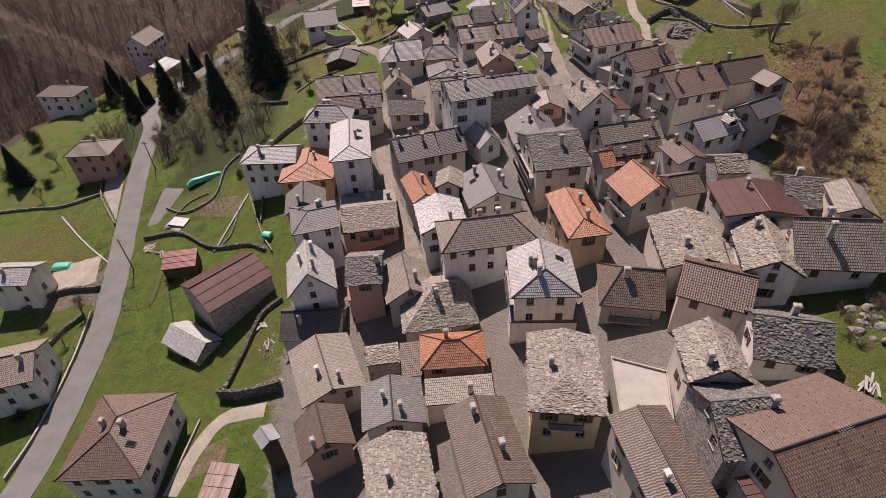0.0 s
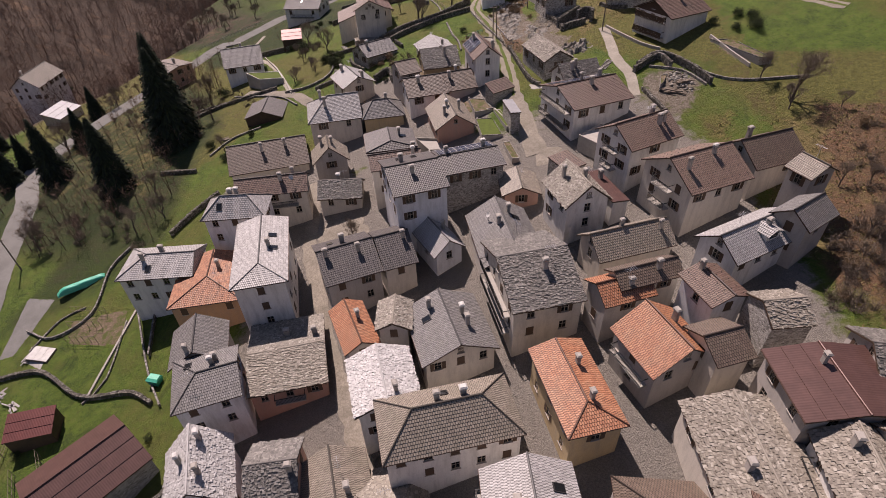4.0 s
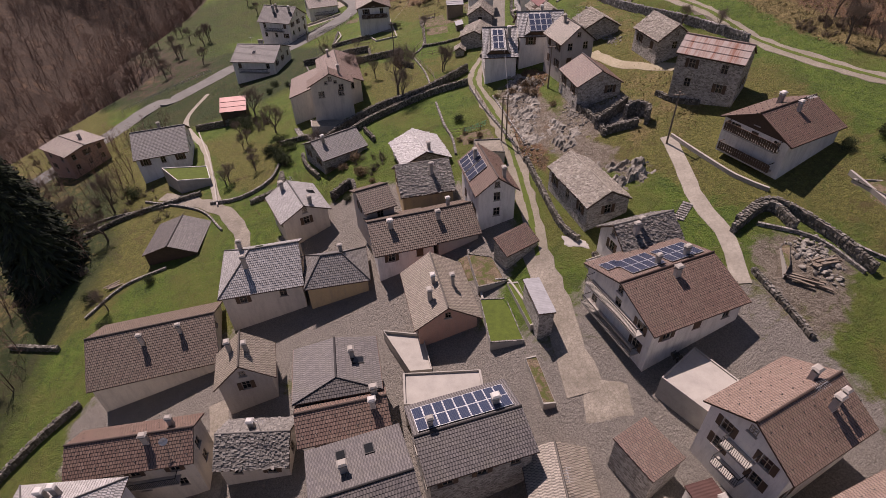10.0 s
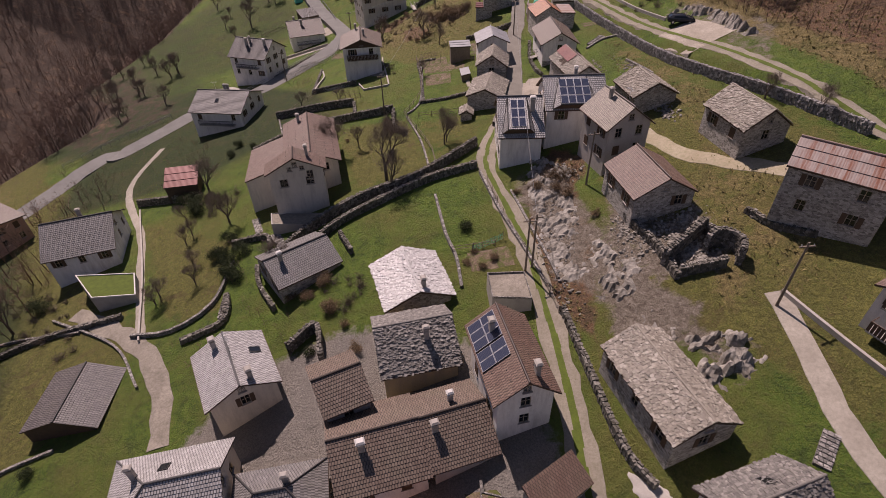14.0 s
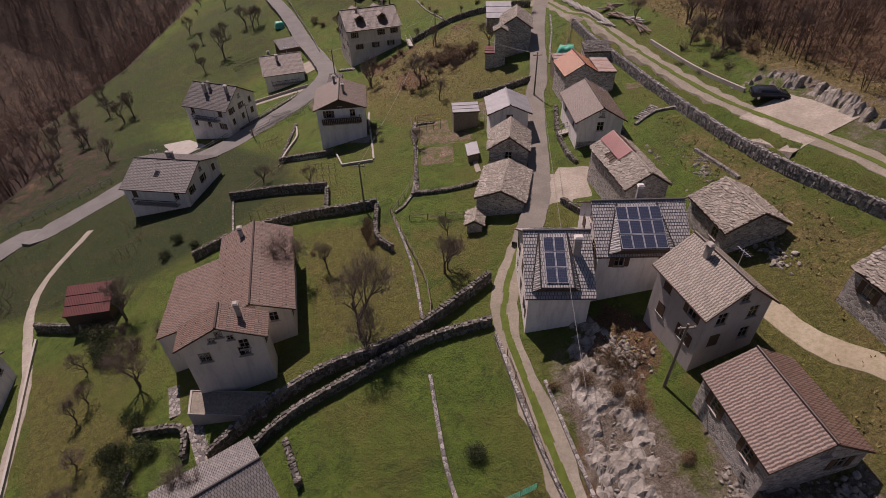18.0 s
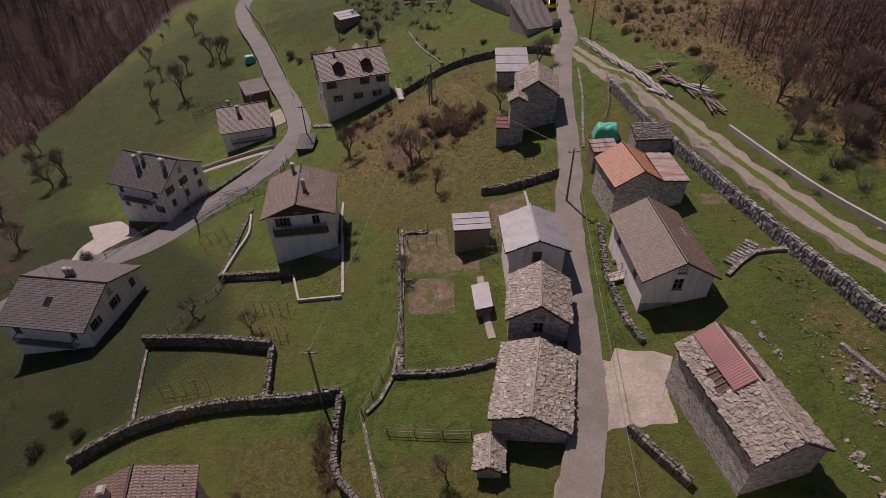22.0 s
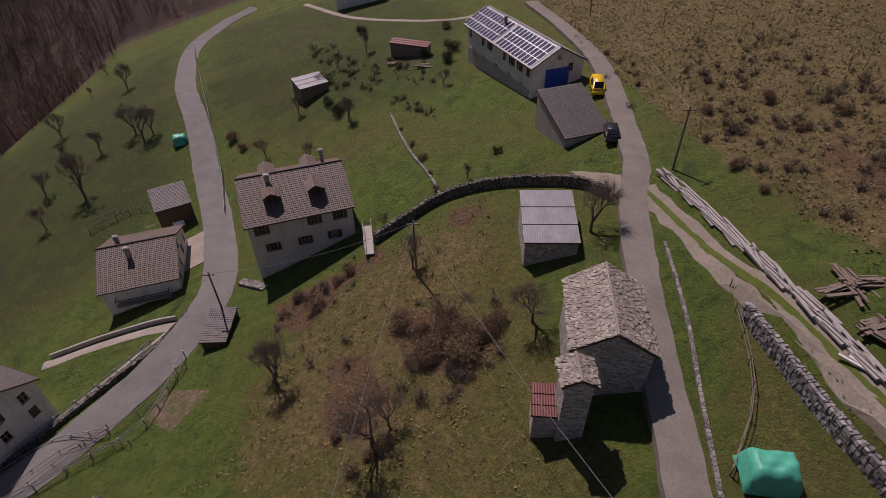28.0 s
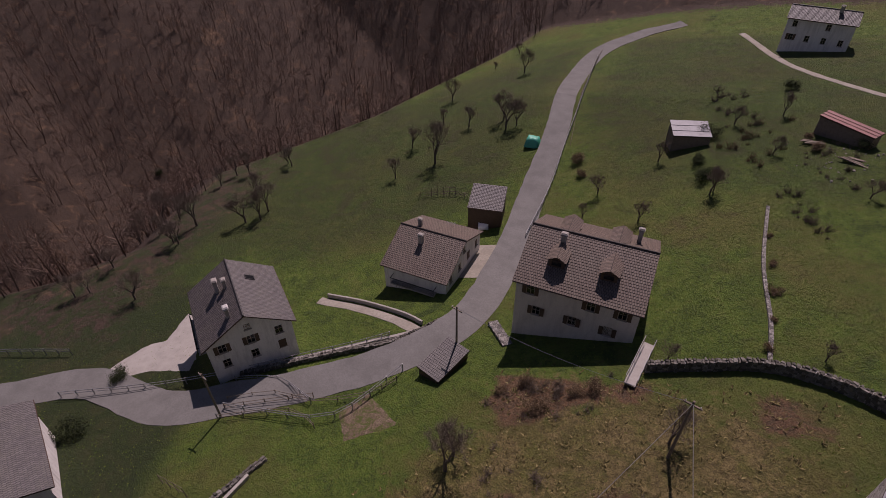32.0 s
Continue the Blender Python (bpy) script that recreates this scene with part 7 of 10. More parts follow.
stone_wall([(36.9, 147.0), (41.4, 146.8)], 1.2)
stone_wall([(-4.8, 149.3), (-1.7, 151.5), (-0.7, 146.9)], 1.6)
stone_wall([(-14.6, 156.7), (-14.7, 161.1), (-14.2, 156.6), (-19.4, 154.9)], 0.8)
stone_wall([(34.9, 157.2), (36.3, 151.2), (36.6, 146.5)], 1.0)
stone_wall([(46.4, 153.3), (47.7, 150.1), (50.4, 147.5)], 0.7)
stone_wall([(-23.8, 249.5), (-20.1, 254.1), (-15.8, 259.2), (-11.6, 263.8), (-9.0, 269.8)], 0.7)
stone_wall([(28.8, 124.9), (31.6, 113.3), (32.8, 109.0)], 0.5)
stone_wall([(-55.7, 155.9), (-51.4, 158.3), (-42.6, 161.8), (-30.2, 162.5)], 0.8)
stone_wall([(12.8, 202.9), (18.4, 202.0), (22.6, 202.1)], 0.5)
stone_wall([(-10.2, 225.4), (-0.1, 221.9)], 1.0)
stone_wall([(-10.3, 225.7), (-10.3, 240.1), (-10.2, 244.1)], 0.4)
stone_wall([(14.0, 215.0), (13.8, 224.6), (17.4, 224.3)], 0.3)
stone_wall([(13.6, 202.7), (14.0, 224.6)], 0.3)
fence([(-21.1, 246.3), (-17.1, 250.0), (-12.5, 251.4), (-7.9, 255.2), (-6.5, 258.8)])
fence([(-35.9, 295.8), (-30.0, 299.3), (-23.4, 298.3)])
fence([(-19.6, 244.1), (-13.4, 249.2), (-9.2, 249.3)])
fence([(-20.3, 245.4), (-17.0, 248.5), (-12.9, 252.1)])
fence([(9.9, 199.1), (14.0, 183.6), (13.9, 177.3)])
fence([(21.0, 172.0), (22.2, 161.5), (23.7, 154.3), (24.7, 146.2)])
fence([(14.8, 159.1), (20.0, 158.4)])
fence([(-41.4, 382.9), (-27.5, 342.0), (-18.4, 320.0)])
fence([(-66.3, 45.8), (-67.2, 56.0), (-67.4, 67.8)])
fence([(-61.8, 69.0), (-56.7, 68.9), (-57.0, 77.0)])
fence([(12.4, 196.8), (19.4, 195.1)])
fence([(46.6, 249.0), (43.8, 239.6), (39.9, 234.2)])
conifer(-52.5, 149.9, 24.0)
conifer(-53.6, 152.3, 24.0)
conifer(-51.7, 147.1, 22.0)
conifer(-60.2, 131.6, 16.5)
conifer(-79.6, 143.2, 15.5)
conifer(-93.3, 147.1, 13.0)
conifer(-110.1, 164.4, 9.0)
conifer(-81.0, 160.7, 11.0)
conifer(-89.7, 185.7, 10.0)
conifer(-93.5, 154.9, 10.5)
conifer(-112.8, 173.3, 11.5)
conifer(-108.1, 114.0, 11.0)
bare_tree(-38.7, 327.9, 10.0)
bare_tree(30.7, 251.2, 7.6)
bare_tree(38.7, 261.2, 9.0)
bare_tree(5.5, 252.5, 9.5)
bare_tree(15.9, 242.6, 10.4)
bare_tree(-52.9, 324.0, 5.7)
bare_tree(9.7, 309.5, 6.2)
bare_tree(19.9, 264.1, 6.6)
bare_tree(6.7, 177.9, 14.7)
bare_tree(16.1, 185.2, 8.5)
bare_tree(-18.5, 178.6, 9.0)
bare_tree(-60.2, 273.4, 9.5)
bare_tree(-81.9, 288.3, 9.5)
bare_tree(14.0, 216.4, 5.2)
bare_tree(-25.4, 164.7, 5.7)
bare_tree(-24.9, 175.9, 5.2)
bare_tree(58.0, 172.5, 5.2)
bare_tree(61.0, 166.2, 5.7)
bare_tree(16.5, 185.8, 5.7)
bare_tree(-14.9, 132.9, 8.5)
bare_tree(-48.2, 165.2, 11.9)
bare_tree(-25.7, 163.5, 5.2)
bare_tree(-20.4, 165.5, 5.2)
bare_tree(62.2, 105.3, 11.4)
bare_tree(7.5, 175.0, 9.5)
bare_tree(-7.7, 98.1, 7.1)
bare_tree(61.0, 103.7, 6.6)
bare_tree(-59.9, 278.4, 9.5)
bare_tree(-35.3, 323.5, 10.4)
bare_tree(-53.4, 359.9, 10.0)
bare_tree(-45.0, 323.4, 7.1)
bare_tree(-41.8, 307.6, 13.8)
bare_tree(9.5, 308.7, 6.6)
bare_tree(27.8, 279.1, 3.3)
bare_tree(16.4, 273.7, 3.8)
bare_tree(-77.4, 296.1, 5.7)
bare_tree(-58.4, 275.6, 9.5)
bare_tree(-61.2, 337.9, 9.0)
bare_tree(-33.9, 325.5, 8.5)
bare_tree(-7.8, 163.4, 7.1)
bare_tree(-85.8, 160.3, 12.3)
bare_tree(-68.1, 176.1, 10.4)
bare_tree(-45.5, 155.5, 9.0)
bare_tree(-69.2, 68.1, 6.6)
bare_tree(-72.8, 118.6, 8.1)
bare_tree(-70.4, 116.0, 9.0)
bare_tree(-50.8, 115.3, 8.5)
bare_tree(-25.3, 191.1, 9.0)
bare_tree(-2.1, 187.9, 10.4)
bare_tree(17.2, 244.3, 5.7)
bare_tree(19.0, 233.1, 5.7)
bare_tree(5.1, 254.2, 6.6)
outcrop([(56.4, 205.4), (62.4, 205.8), (64.5, 199.8), (65.1, 188.8), (63.4, 187.6), (62.2, 195.7), (60.9, 202.7)], 2.6)
outcrop([(25.8, 167.7), (29.4, 164.4), (28.7, 160.2), (28.7, 155.7), (29.2, 150.0), (26.3, 149.8), (25.2, 154.6), (25.0, 161.2)], 0.9)
outcrop([(34.6, 139.7), (40.0, 139.3), (39.8, 135.7), (36.0, 133.7), (33.8, 135.8)], 2.2)
outcrop([(27.2, 177.0), (30.8, 172.4), (30.9, 158.4), (26.0, 153.9), (24.8, 161.7)], 0.9)
outcrop([(30.6, 157.1), (33.2, 150.3), (32.0, 143.9), (28.6, 146.5)], 1.2)
outcrop([(30.5, 152.4), (35.1, 151.7), (34.8, 148.4), (29.7, 149.1)], 0.7)
outcrop([(31.7, 145.1), (35.2, 141.4), (34.8, 138.6), (31.8, 140.9)], 1.3)
rocks([(43.5, 43.7), (47.2, 42.5), (42.3, 33.9), (41.2, 37.3)], 24, 1.4)
rocks([(47.3, 121.7), (51.9, 119.0), (52.0, 114.4), (48.1, 114.0)], 50, 0.8)
rocks([(41.4, 157.6), (44.1, 153.7), (40.1, 150.1), (35.7, 152.9)], 70, 0.6)
rocks([(39.0, 151.0), (42.7, 149.6), (41.2, 146.3), (37.3, 146.9)], 40, 0.6)
rocks([(47.2, 180.1), (49.1, 176.9), (46.7, 173.0), (45.2, 174.7)], 26, 0.7)
rocks([(-31.6, 61.7), (-28.4, 56.6), (-30.1, 51.7), (-32.5, 55.3)], 30, 0.4)
rocks([(-25.3, 43.2), (-19.6, 39.5), (-19.7, 32.6), (-23.0, 36.9)], 30, 0.4)
rocks([(24.1, 163.2), (28.8, 151.4), (25.2, 142.9), (24.0, 150.6)], 24, 0.6)
rocks([(29.1, 173.2), (33.2, 170.1), (32.8, 166.0), (28.4, 168.4)], 26, 0.7)
rocks([(47.9, 195.4), (48.3, 188.7), (46.0, 188.3), (45.9, 193.4)], 20, 0.5)
rocks([(33.2, 157.2), (43.3, 156.5), (40.8, 149.9), (30.3, 149.8)], 60, 0.6)
rocks([(25.5, 167.8), (30.5, 166.2), (29.0, 150.5), (25.9, 151.2)], 40, 0.5)
bare_tree(-81.8, 160.3, 6.1)
bare_tree(-82.4, 161.0, 8.2)
bare_tree(-79.5, 211.1, 8.0)
bare_tree(-62.2, 128.0, 6.3)
bare_tree(-50.6, 152.5, 8.1)
bare_tree(-86.8, 165.8, 9.5)
bare_tree(-86.2, 191.7, 10.7)
bare_tree(-56.5, 165.4, 7.5)
bare_tree(-83.5, 185.5, 7.3)
bare_tree(-73.0, 170.5, 5.5)
bare_tree(-62.3, 164.4, 5.7)
bare_tree(-82.6, 200.2, 5.0)
bare_tree(-89.0, 198.7, 6.5)
bare_tree(-60.5, 153.8, 6.4)
bare_tree(-56.7, 167.6, 7.0)
bare_tree(-69.1, 184.6, 6.1)
bare_tree(-58.5, 163.3, 6.5)
bare_tree(-68.3, 267.7, 10.7)
bare_tree(-67.8, 251.7, 7.0)
bare_tree(-78.1, 270.4, 6.7)
bare_tree(-80.9, 266.7, 10.6)
bare_tree(-85.6, 287.1, 8.0)
bare_tree(-63.2, 246.1, 6.3)
bare_tree(-72.7, 262.7, 6.7)
bare_tree(-86.3, 252.3, 7.2)
bare_tree(-83.2, 281.6, 7.1)
bare_tree(-81.5, 242.9, 6.0)
bare_tree(-81.3, 252.1, 6.8)
bare_tree(-74.9, 295.3, 7.6)
bare_tree(-67.3, 280.7, 8.9)
bare_tree(-53.8, 249.5, 8.3)
bare_tree(-64.4, 244.2, 6.9)
bare_tree(-64.5, 262.1, 7.5)
bare_tree(-83.4, 263.2, 9.2)
bare_tree(-75.0, 267.6, 7.7)
bare_tree(-65.8, 261.8, 8.2)
bare_tree(-85.5, 261.9, 9.1)
bare_tree(-66.1, 364.4, 4.3)
bare_tree(-78.2, 371.2, 5.0)
bare_tree(-71.2, 385.9, 5.6)
bare_tree(76.5, 160.5, 7.6)
bare_tree(78.0, 158.6, 7.7)
bare_tree(78.1, 160.2, 6.3)
bare_tree(83.7, 155.9, 6.9)
bare_tree(75.1, 148.4, 5.3)
bare_tree(73.7, 152.8, 8.6)
bare_tree(81.1, 152.6, 8.1)
bare_tree(83.2, 156.2, 7.4)
bare_tree(57.4, 220.8, 7.3)
bare_tree(67.5, 210.9, 7.6)
bare_tree(71.5, 195.9, 8.2)
bare_tree(69.7, 197.3, 6.9)
bare_tree(73.9, 213.6, 9.6)
bare_tree(72.8, 217.3, 6.6)
bare_tree(60.3, 216.9, 7.0)
bare_tree(54.0, 235.4, 6.0)
bare_tree(60.9, 229.5, 9.7)
bare_tree(71.8, 197.2, 8.4)
bare_tree(59.8, 228.2, 7.9)
bare_tree(63.8, 224.5, 8.6)
bare_tree(65.4, 224.0, 9.0)
bare_tree(76.8, 204.6, 7.2)
bare_tree(78.2, 204.8, 7.6)
bare_tree(61.5, 225.4, 6.7)
bare_tree(57.4, 72.7, 4.4)
bare_tree(67.4, 101.4, 4.0)
bare_tree(64.1, 81.7, 4.9)
bare_tree(68.6, 93.1, 4.4)
bare_tree(56.4, 77.1, 6.9)
bare_tree(61.8, 85.5, 4.4)
bare_tree(58.3, 86.1, 5.3)
bare_tree(58.4, 75.3, 5.3)
bare_tree(69.7, 94.5, 6.1)
bare_tree(63.2, 83.5, 4.2)


# ---------------------------------------------------------------- woods, scrub and tufts
def wood_mask(x, y):
    edge = np.interp(y, EDGE_Y, EDGE_X)
    left = (edge - x > 1.5)
    right = (x > np.interp(y, TRACK_Y, TRACK_X) + np.interp(y, (150, 215, 240, 270, 320), (6, 6, 7, 12, 14))) & (y < 420)
    far = (y > 425)
    return left | right | far


def clear(x, y, room=1.5):
    """Where no house and no road stands within that room."""
    ok = np.ones(len(x), bool)
    for ob in HS.values():
        L, W = INFO[ob.name][:2]
        m = ob.matrix_basis
        dx, dy = x - m.translation.x, y - m.translation.y
        u, v = dx * m[0][0] + dy * m[1][0], dx * m[0][1] + dy * m[1][1]
        ok &= (np.abs(u) > L / 2 + room) | (np.abs(v) > W / 2 + room)
    for line, width in STRIPS:
        for a, b in line:
            ok &= (x - a) ** 2 + (y - b) ** 2 > (width / 2 + room) ** 2
    return ok


def forest(name, label, count, boxes, tall, seed, masked=True):
    """Leafless trees by the hundred: trunk, limbs and fine twigs of each one as thin blades."""
    rng = np.random.default_rng(seed)
    share = np.array([(b[1] - b[0]) * (b[3] - b[2]) for b in boxes], float)
    cand = np.concatenate([np.stack([rng.uniform(b[0], b[1], n), rng.uniform(b[2], b[3], n)], 1) for b, n in zip(boxes, (count * share / share.sum()).astype(int))])
    if masked:
        cand = cand[wood_mask(cand[:, 0], cand[:, 1])]
    else:
        cand = cand[clear(cand[:, 0], cand[:, 1])]
    n = len(cand)
    h = rng.uniform(*tall, n)
    p = np.concatenate([cand, (heights(cand[:, 0], cand[:, 1]) - 0.2)[:, None]], 1)
    lean = rng.normal(0, 0.07, (n, 3)) + np.array([0, 0, 1])
    out = [slivers(p, p + lean * h[:, None], 0.026 * h, rng), slivers(p, p + lean * h[:, None], 0.026 * h, rng)]
    for k in range(16):
        k0 = rng.uniform(0.22, 0.92, n)
        a = p + lean * (h * k0)[:, None]
        w = rng.uniform(0, 6.283, n)
        d = np.stack([np.cos(w), np.sin(w), rng.uniform(0.35, 1.4, n)], 1)
        d /= np.linalg.norm(d, axis=1, keepdims=True)
        l = h * (1.08 - k0) * rng.uniform(0.35, 0.6, n)
        tip = a + d * l[:, None]
        out.append(slivers(a, tip, 0.011 * h, rng))
        for _ in range(4):
            e = rng.normal(size=(n, 3)) * 0.7 + d + np.array([0, 0, 0.2])
            e /= np.linalg.norm(e, axis=1, keepdims=True)
            c = a + (tip - a) * rng.uniform(0.35, 0.95, (n, 1))
            out.append(slivers(c, c + e * (l * 0.55)[:, None], 0.0075 * h, rng))
    v = np.concatenate(out)
    tagged(link_mesh(name, soup(name, v, M["wood_twig"])), label, "woodland", kind="stuff")


def soup(name, v, mat):
    """A mesh of loose triangles, three corners each."""
    n = len(v)
    me = bpy.data.meshes.new(name)
    me.vertices.add(n)
    me.vertices.foreach_set("co", v.astype(np.float32).ravel())
    me.loops.add(n)
    me.loops.foreach_set("vertex_index", np.arange(n, dtype=np.int32))
    me.polygons.add(n // 3)
    me.polygons.foreach_set("loop_start", np.arange(0, n, 3, dtype=np.int32))
    me.materials.append(mat)
    me.update()
    return me


forest("woodland", "leafless brown deciduous wood on the steep slopes", 7600, [(-330, -64, 150, 560), (-420, -330, 200, 640)], (6, 12), 5)
forest("hillside_wood", "leafless saplings and scrub on the brown hillside", 3900, [(52, 200, 100, 258)], (1.4, 6.0), 6)
forest("hillside_scrub", "sparse leafless saplings on the straw-coloured hillside", 900, [(52, 200, 258, 400)], (1.2, 4.0), 12)
forest("far_wood", "leafless brown wood on the far mountainside", 2300, [(-300, 260, 425, 640)], (6, 11), 7)
forest("scrub_wood", "leafless saplings and scrub below the village", 520, [(-100, -46, 112, 168), (-95, -48, 168, 204)], (2.5, 7.5), 9, False)
forest("garden_scrub", "low leafless scrub on the shaded bank", 260, [(-75, -30, 196, 222), (-22, -2, 150, 172)], (0.8, 2.2), 10, False)
forest("hill_thicket", "dense leafless thicket on the brown hillside", 1500, [(56, 120, 195, 252)], (3.0, 7.5), 11)
forest("valley_trees", "scattered leafless trees on the valley meadow", 70, [(-150, -92, 240, 330), (-128, -96, 178, 240)], (5, 10), 8, False)


def tufts(name, label, count, box, keep, mat, size, seed):
    rng = np.random.default_rng(seed)
    xy = np.stack([rng.uniform(box[0], box[1], count), rng.uniform(box[2], box[3], count)], 1)
    xy = xy[keep(xy[:, 0], xy[:, 1])]
    n = len(xy)
    z = heights(xy[:, 0], xy[:, 1])
    blades = 4
    ang = rng.uniform(0, 6.283, (n, blades))
    s = rng.uniform(0.6, 1.4, (n, blades)) * size
    out = np.stack([np.cos(ang), np.sin(ang)], -1)
    side = np.stack([-np.sin(ang), np.cos(ang)], -1)
    c = xy[:, None, :]
    zz = np.repeat(z[:, None], blades, 1)
    a = np.concatenate([c - side * (s * 0.22)[..., None], (zz - 0.05)[..., None]], -1)
    b = np.concatenate([c + side * (s * 0.22)[..., None], (zz - 0.05)[..., None]], -1)
    tip = np.concatenate([c + out * (s * 0.75)[..., None], (zz + s * 0.55)[..., None]], -1)
    v = np.stack([a, b, tip], 2).reshape(-1, 3)
    tagged(link_mesh(name, soup(name, v, mat)), label, "grass", kind="stuff")


def tuft_mat(name, cols):
    m, t, b = nodes_of(name)
    c = ramp(t, rnd_out(t, True), [(0.0, cols[0]), (0.5, cols[1]), (1.0, cols[2])])
    t.links.new(c, b.inputs["Base Color"])
    b.inputs["Roughness"].default_value = 0.9
    return m


KEEP = np.random.default_rng(77)


def green_only(x, y):
    d_, p_ = cover(x, y)
    return (d_ < KEEP.uniform(0.2, 0.7, len(d_))) & (p_ < 0.2)


def dry_only(x, y):
    d_, p_ = cover(x, y)
    return (d_ > KEEP.uniform(0.2, 0.8, len(d_))) & (p_ < 0.3)


tufts("grass", "tufts of spring grass in the meadows", 130000, (-95, 70, 20, 400), green_only, tuft_mat("grass_tuft", [(0.04, 0.078, 0.004), (0.09, 0.15, 0.009), (0.2, 0.215, 0.03)]), 0.17, 2)
tufts("dry_grass", "clumps of dry straw-coloured grass and bracken", 95000, (-20, 110, 40, 400), dry_only, tuft_mat("dry_tuft", [(0.055, 0.045, 0.01), (0.14, 0.112, 0.034), (0.31, 0.25, 0.1)]), 0.4, 3)


# ---------------------------------------------------------------- things on the houses
def on_roof(ob, side, u, v, lift=0.0):
    """The point v metres down the slope from the ridge on that side, u along it."""
    L, W, tp, zr = INFO[ob.name][:4]
    k = 1 / math.sqrt(1 + tp * tp)
    n_ = Vector((0, side * tp * k, k))
    return Vector((u, side * v * k, zr - v * tp * k)) + n_ * lift


def panel_mesh(w, h):
    g = Geo()
    g.box(-w / 2, -h / 2, 0, w / 2, h / 2, 0.035)
    fr = g.mesh("solar_panel", M["alu"])
    c = Geo()
    a, b, z = w / 2 - 0.045, h / 2 - 0.045, 0.039
    c.quad((-a, -b, z), (a, -b, z), (a, b, z), (-a, b, z), [(0, 0), (2 * a, 0), (2 * a, 2 * b), (0, 2 * b)])
    return fr, c.mesh("cell_sheet", M["cells"])


PANEL = {}


def solar(ob, side, u0, v0, nx_, ny_, w=1.0, h=1.6):
    if (w, h) not in PANEL:
        PANEL[(w, h)] = panel_mesh(w, h)
    fr, ce = PANEL[(w, h)]
    tp = INFO[ob.name][2]
    rot = Matrix.Rotation(-side * math.atan(tp), 4, "X")
    for i in range(nx_):
        for j in range(ny_):
            p = on_roof(ob, side, u0 + i * (w + 0.03), v0 + j * (h + 0.03) + h / 2, 0.14)
            pn = link_mesh("solar_panel", fr, ob, m=Matrix.Translation(p) @ rot)
            link_mesh("cell_sheet", ce, pn)


def skylight(ob, side, u, v):
    tp = INFO[ob.name][2]
    g = Geo()
    g.box(-0.42, -0.6, -0.05, 0.42, 0.6, 0.13)
    m = Matrix.Translation(on_roof(ob, side, u, v)) @ Matrix.Rotation(-side * math.atan(tp), 4, "X")
    s = g.part("skylight", M["iron"], ob, m=m)
    g = Geo()
    g.box(-0.34, -0.52, 0.13, 0.34, 0.52, 0.138)
    g.part("pane", M["glass"], s)


def balcony(ob, end, z, reach=1.1, share=0.85, solid=False):
    """A balcony on the gable wall at end -1 or 1, or on the long wall at end -2 or 2; z is below the eave."""
    L, W, tp, zr, ze, _, _, _, wx, wy = INFO[ob.name]
    if abs(end) == 1:
        half, d, turn = wy * share, wx, (math.pi / 2 if end == 1 else -math.pi / 2)
    else:
        half, d, turn = wx * share, wy, (math.pi if end == 2 else 0)
    root = new("balcony")
    root.parent = ob
    root.matrix_basis = Matrix.Rotation(turn, 4, "Z") @ Matrix.Translation((0, -d, ze - z))
    g = Geo()
    g.box(-half, -reach, -0.16, half, 0.0, 0.0)
    g.part("slab", M["concrete"], root)
    g = Geo()
    g.box(-half, -reach, 0.95, half, -reach + 0.07, 1.03)
    for x in (-half, half - 0.07):
        g.box(x, -reach + 0.07, 0.95, x + 0.07, 0, 1.03)
    n_ = int(2 * half / (0.16 if not solid else 0.3))
    for i in range(n_ + 1):
        x = -half + i * (2 * half - 0.03) / n_
        g.box(x, -reach + 0.015, 0, x + (0.03 if not solid else 0.26), -reach + 0.055, 0.95)
    g.part("railing", M["timber" if solid else "iron"], root)


def dormer(ob, side, u, v, w=1.5, h=1.3, roof="brown_tile", wall="timber"):
    L, W, tp, zr = INFO[ob.name][:4]
    k = 1 / math.sqrt(1 + tp * tp)
    y1 = v * k
    zf = zr - y1 * tp
    y0 = max(0.2, y1 - (h + 0.35) / tp)
    g = Geo()
    q = lambda x, y, z: (u + x, side * y, z)
    g.poly([q(-w / 2, y1, zf), q(w / 2, y1, zf), q(w / 2, y1, zf + h * 0.7), q(0, y1, zf + h), q(-w / 2, y1, zf + h * 0.7)])
    for s in (-1, 1):
        g.poly([q(s * w / 2, y1, zf), q(s * w / 2, y1, zf + h * 0.7), q(s * w / 2, y1 - h * 0.7 / tp, zf + h * 0.7)])
    d = g.part("dormer", M[wall], ob)
    r = Geo()
    rr = random.Random(1)
    for s in (-1, 1):
        e0, e1 = Vector(q(s * (w / 2 + 0.2), y1 + 0.25, zf + h * 0.62)), Vector(q(s * (w / 2 + 0.2), y1 - h * 0.62 / tp, zf + h * 0.62))
        r0, r1 = Vector(q(0, y1 + 0.25, zf + h + 0.05)), Vector(q(0, y1 - h / tp, zf + h + 0.05))
        add_courses(r, r0, r1, e0, e1, 0.34, 0.03, rr)
        r.poly([e0, e1, r1, r0])
    r.part("dormer_roof", M[roof], d)
    g = Geo()
    g.box(u - w * 0.3, side * (y1 + 0.02) - 0.01, zf + 0.25, u + w * 0.3, side * (y1 + 0.02) + 0.01, zf + h * 0.65)
    g.part("pane", M["glass"], d)


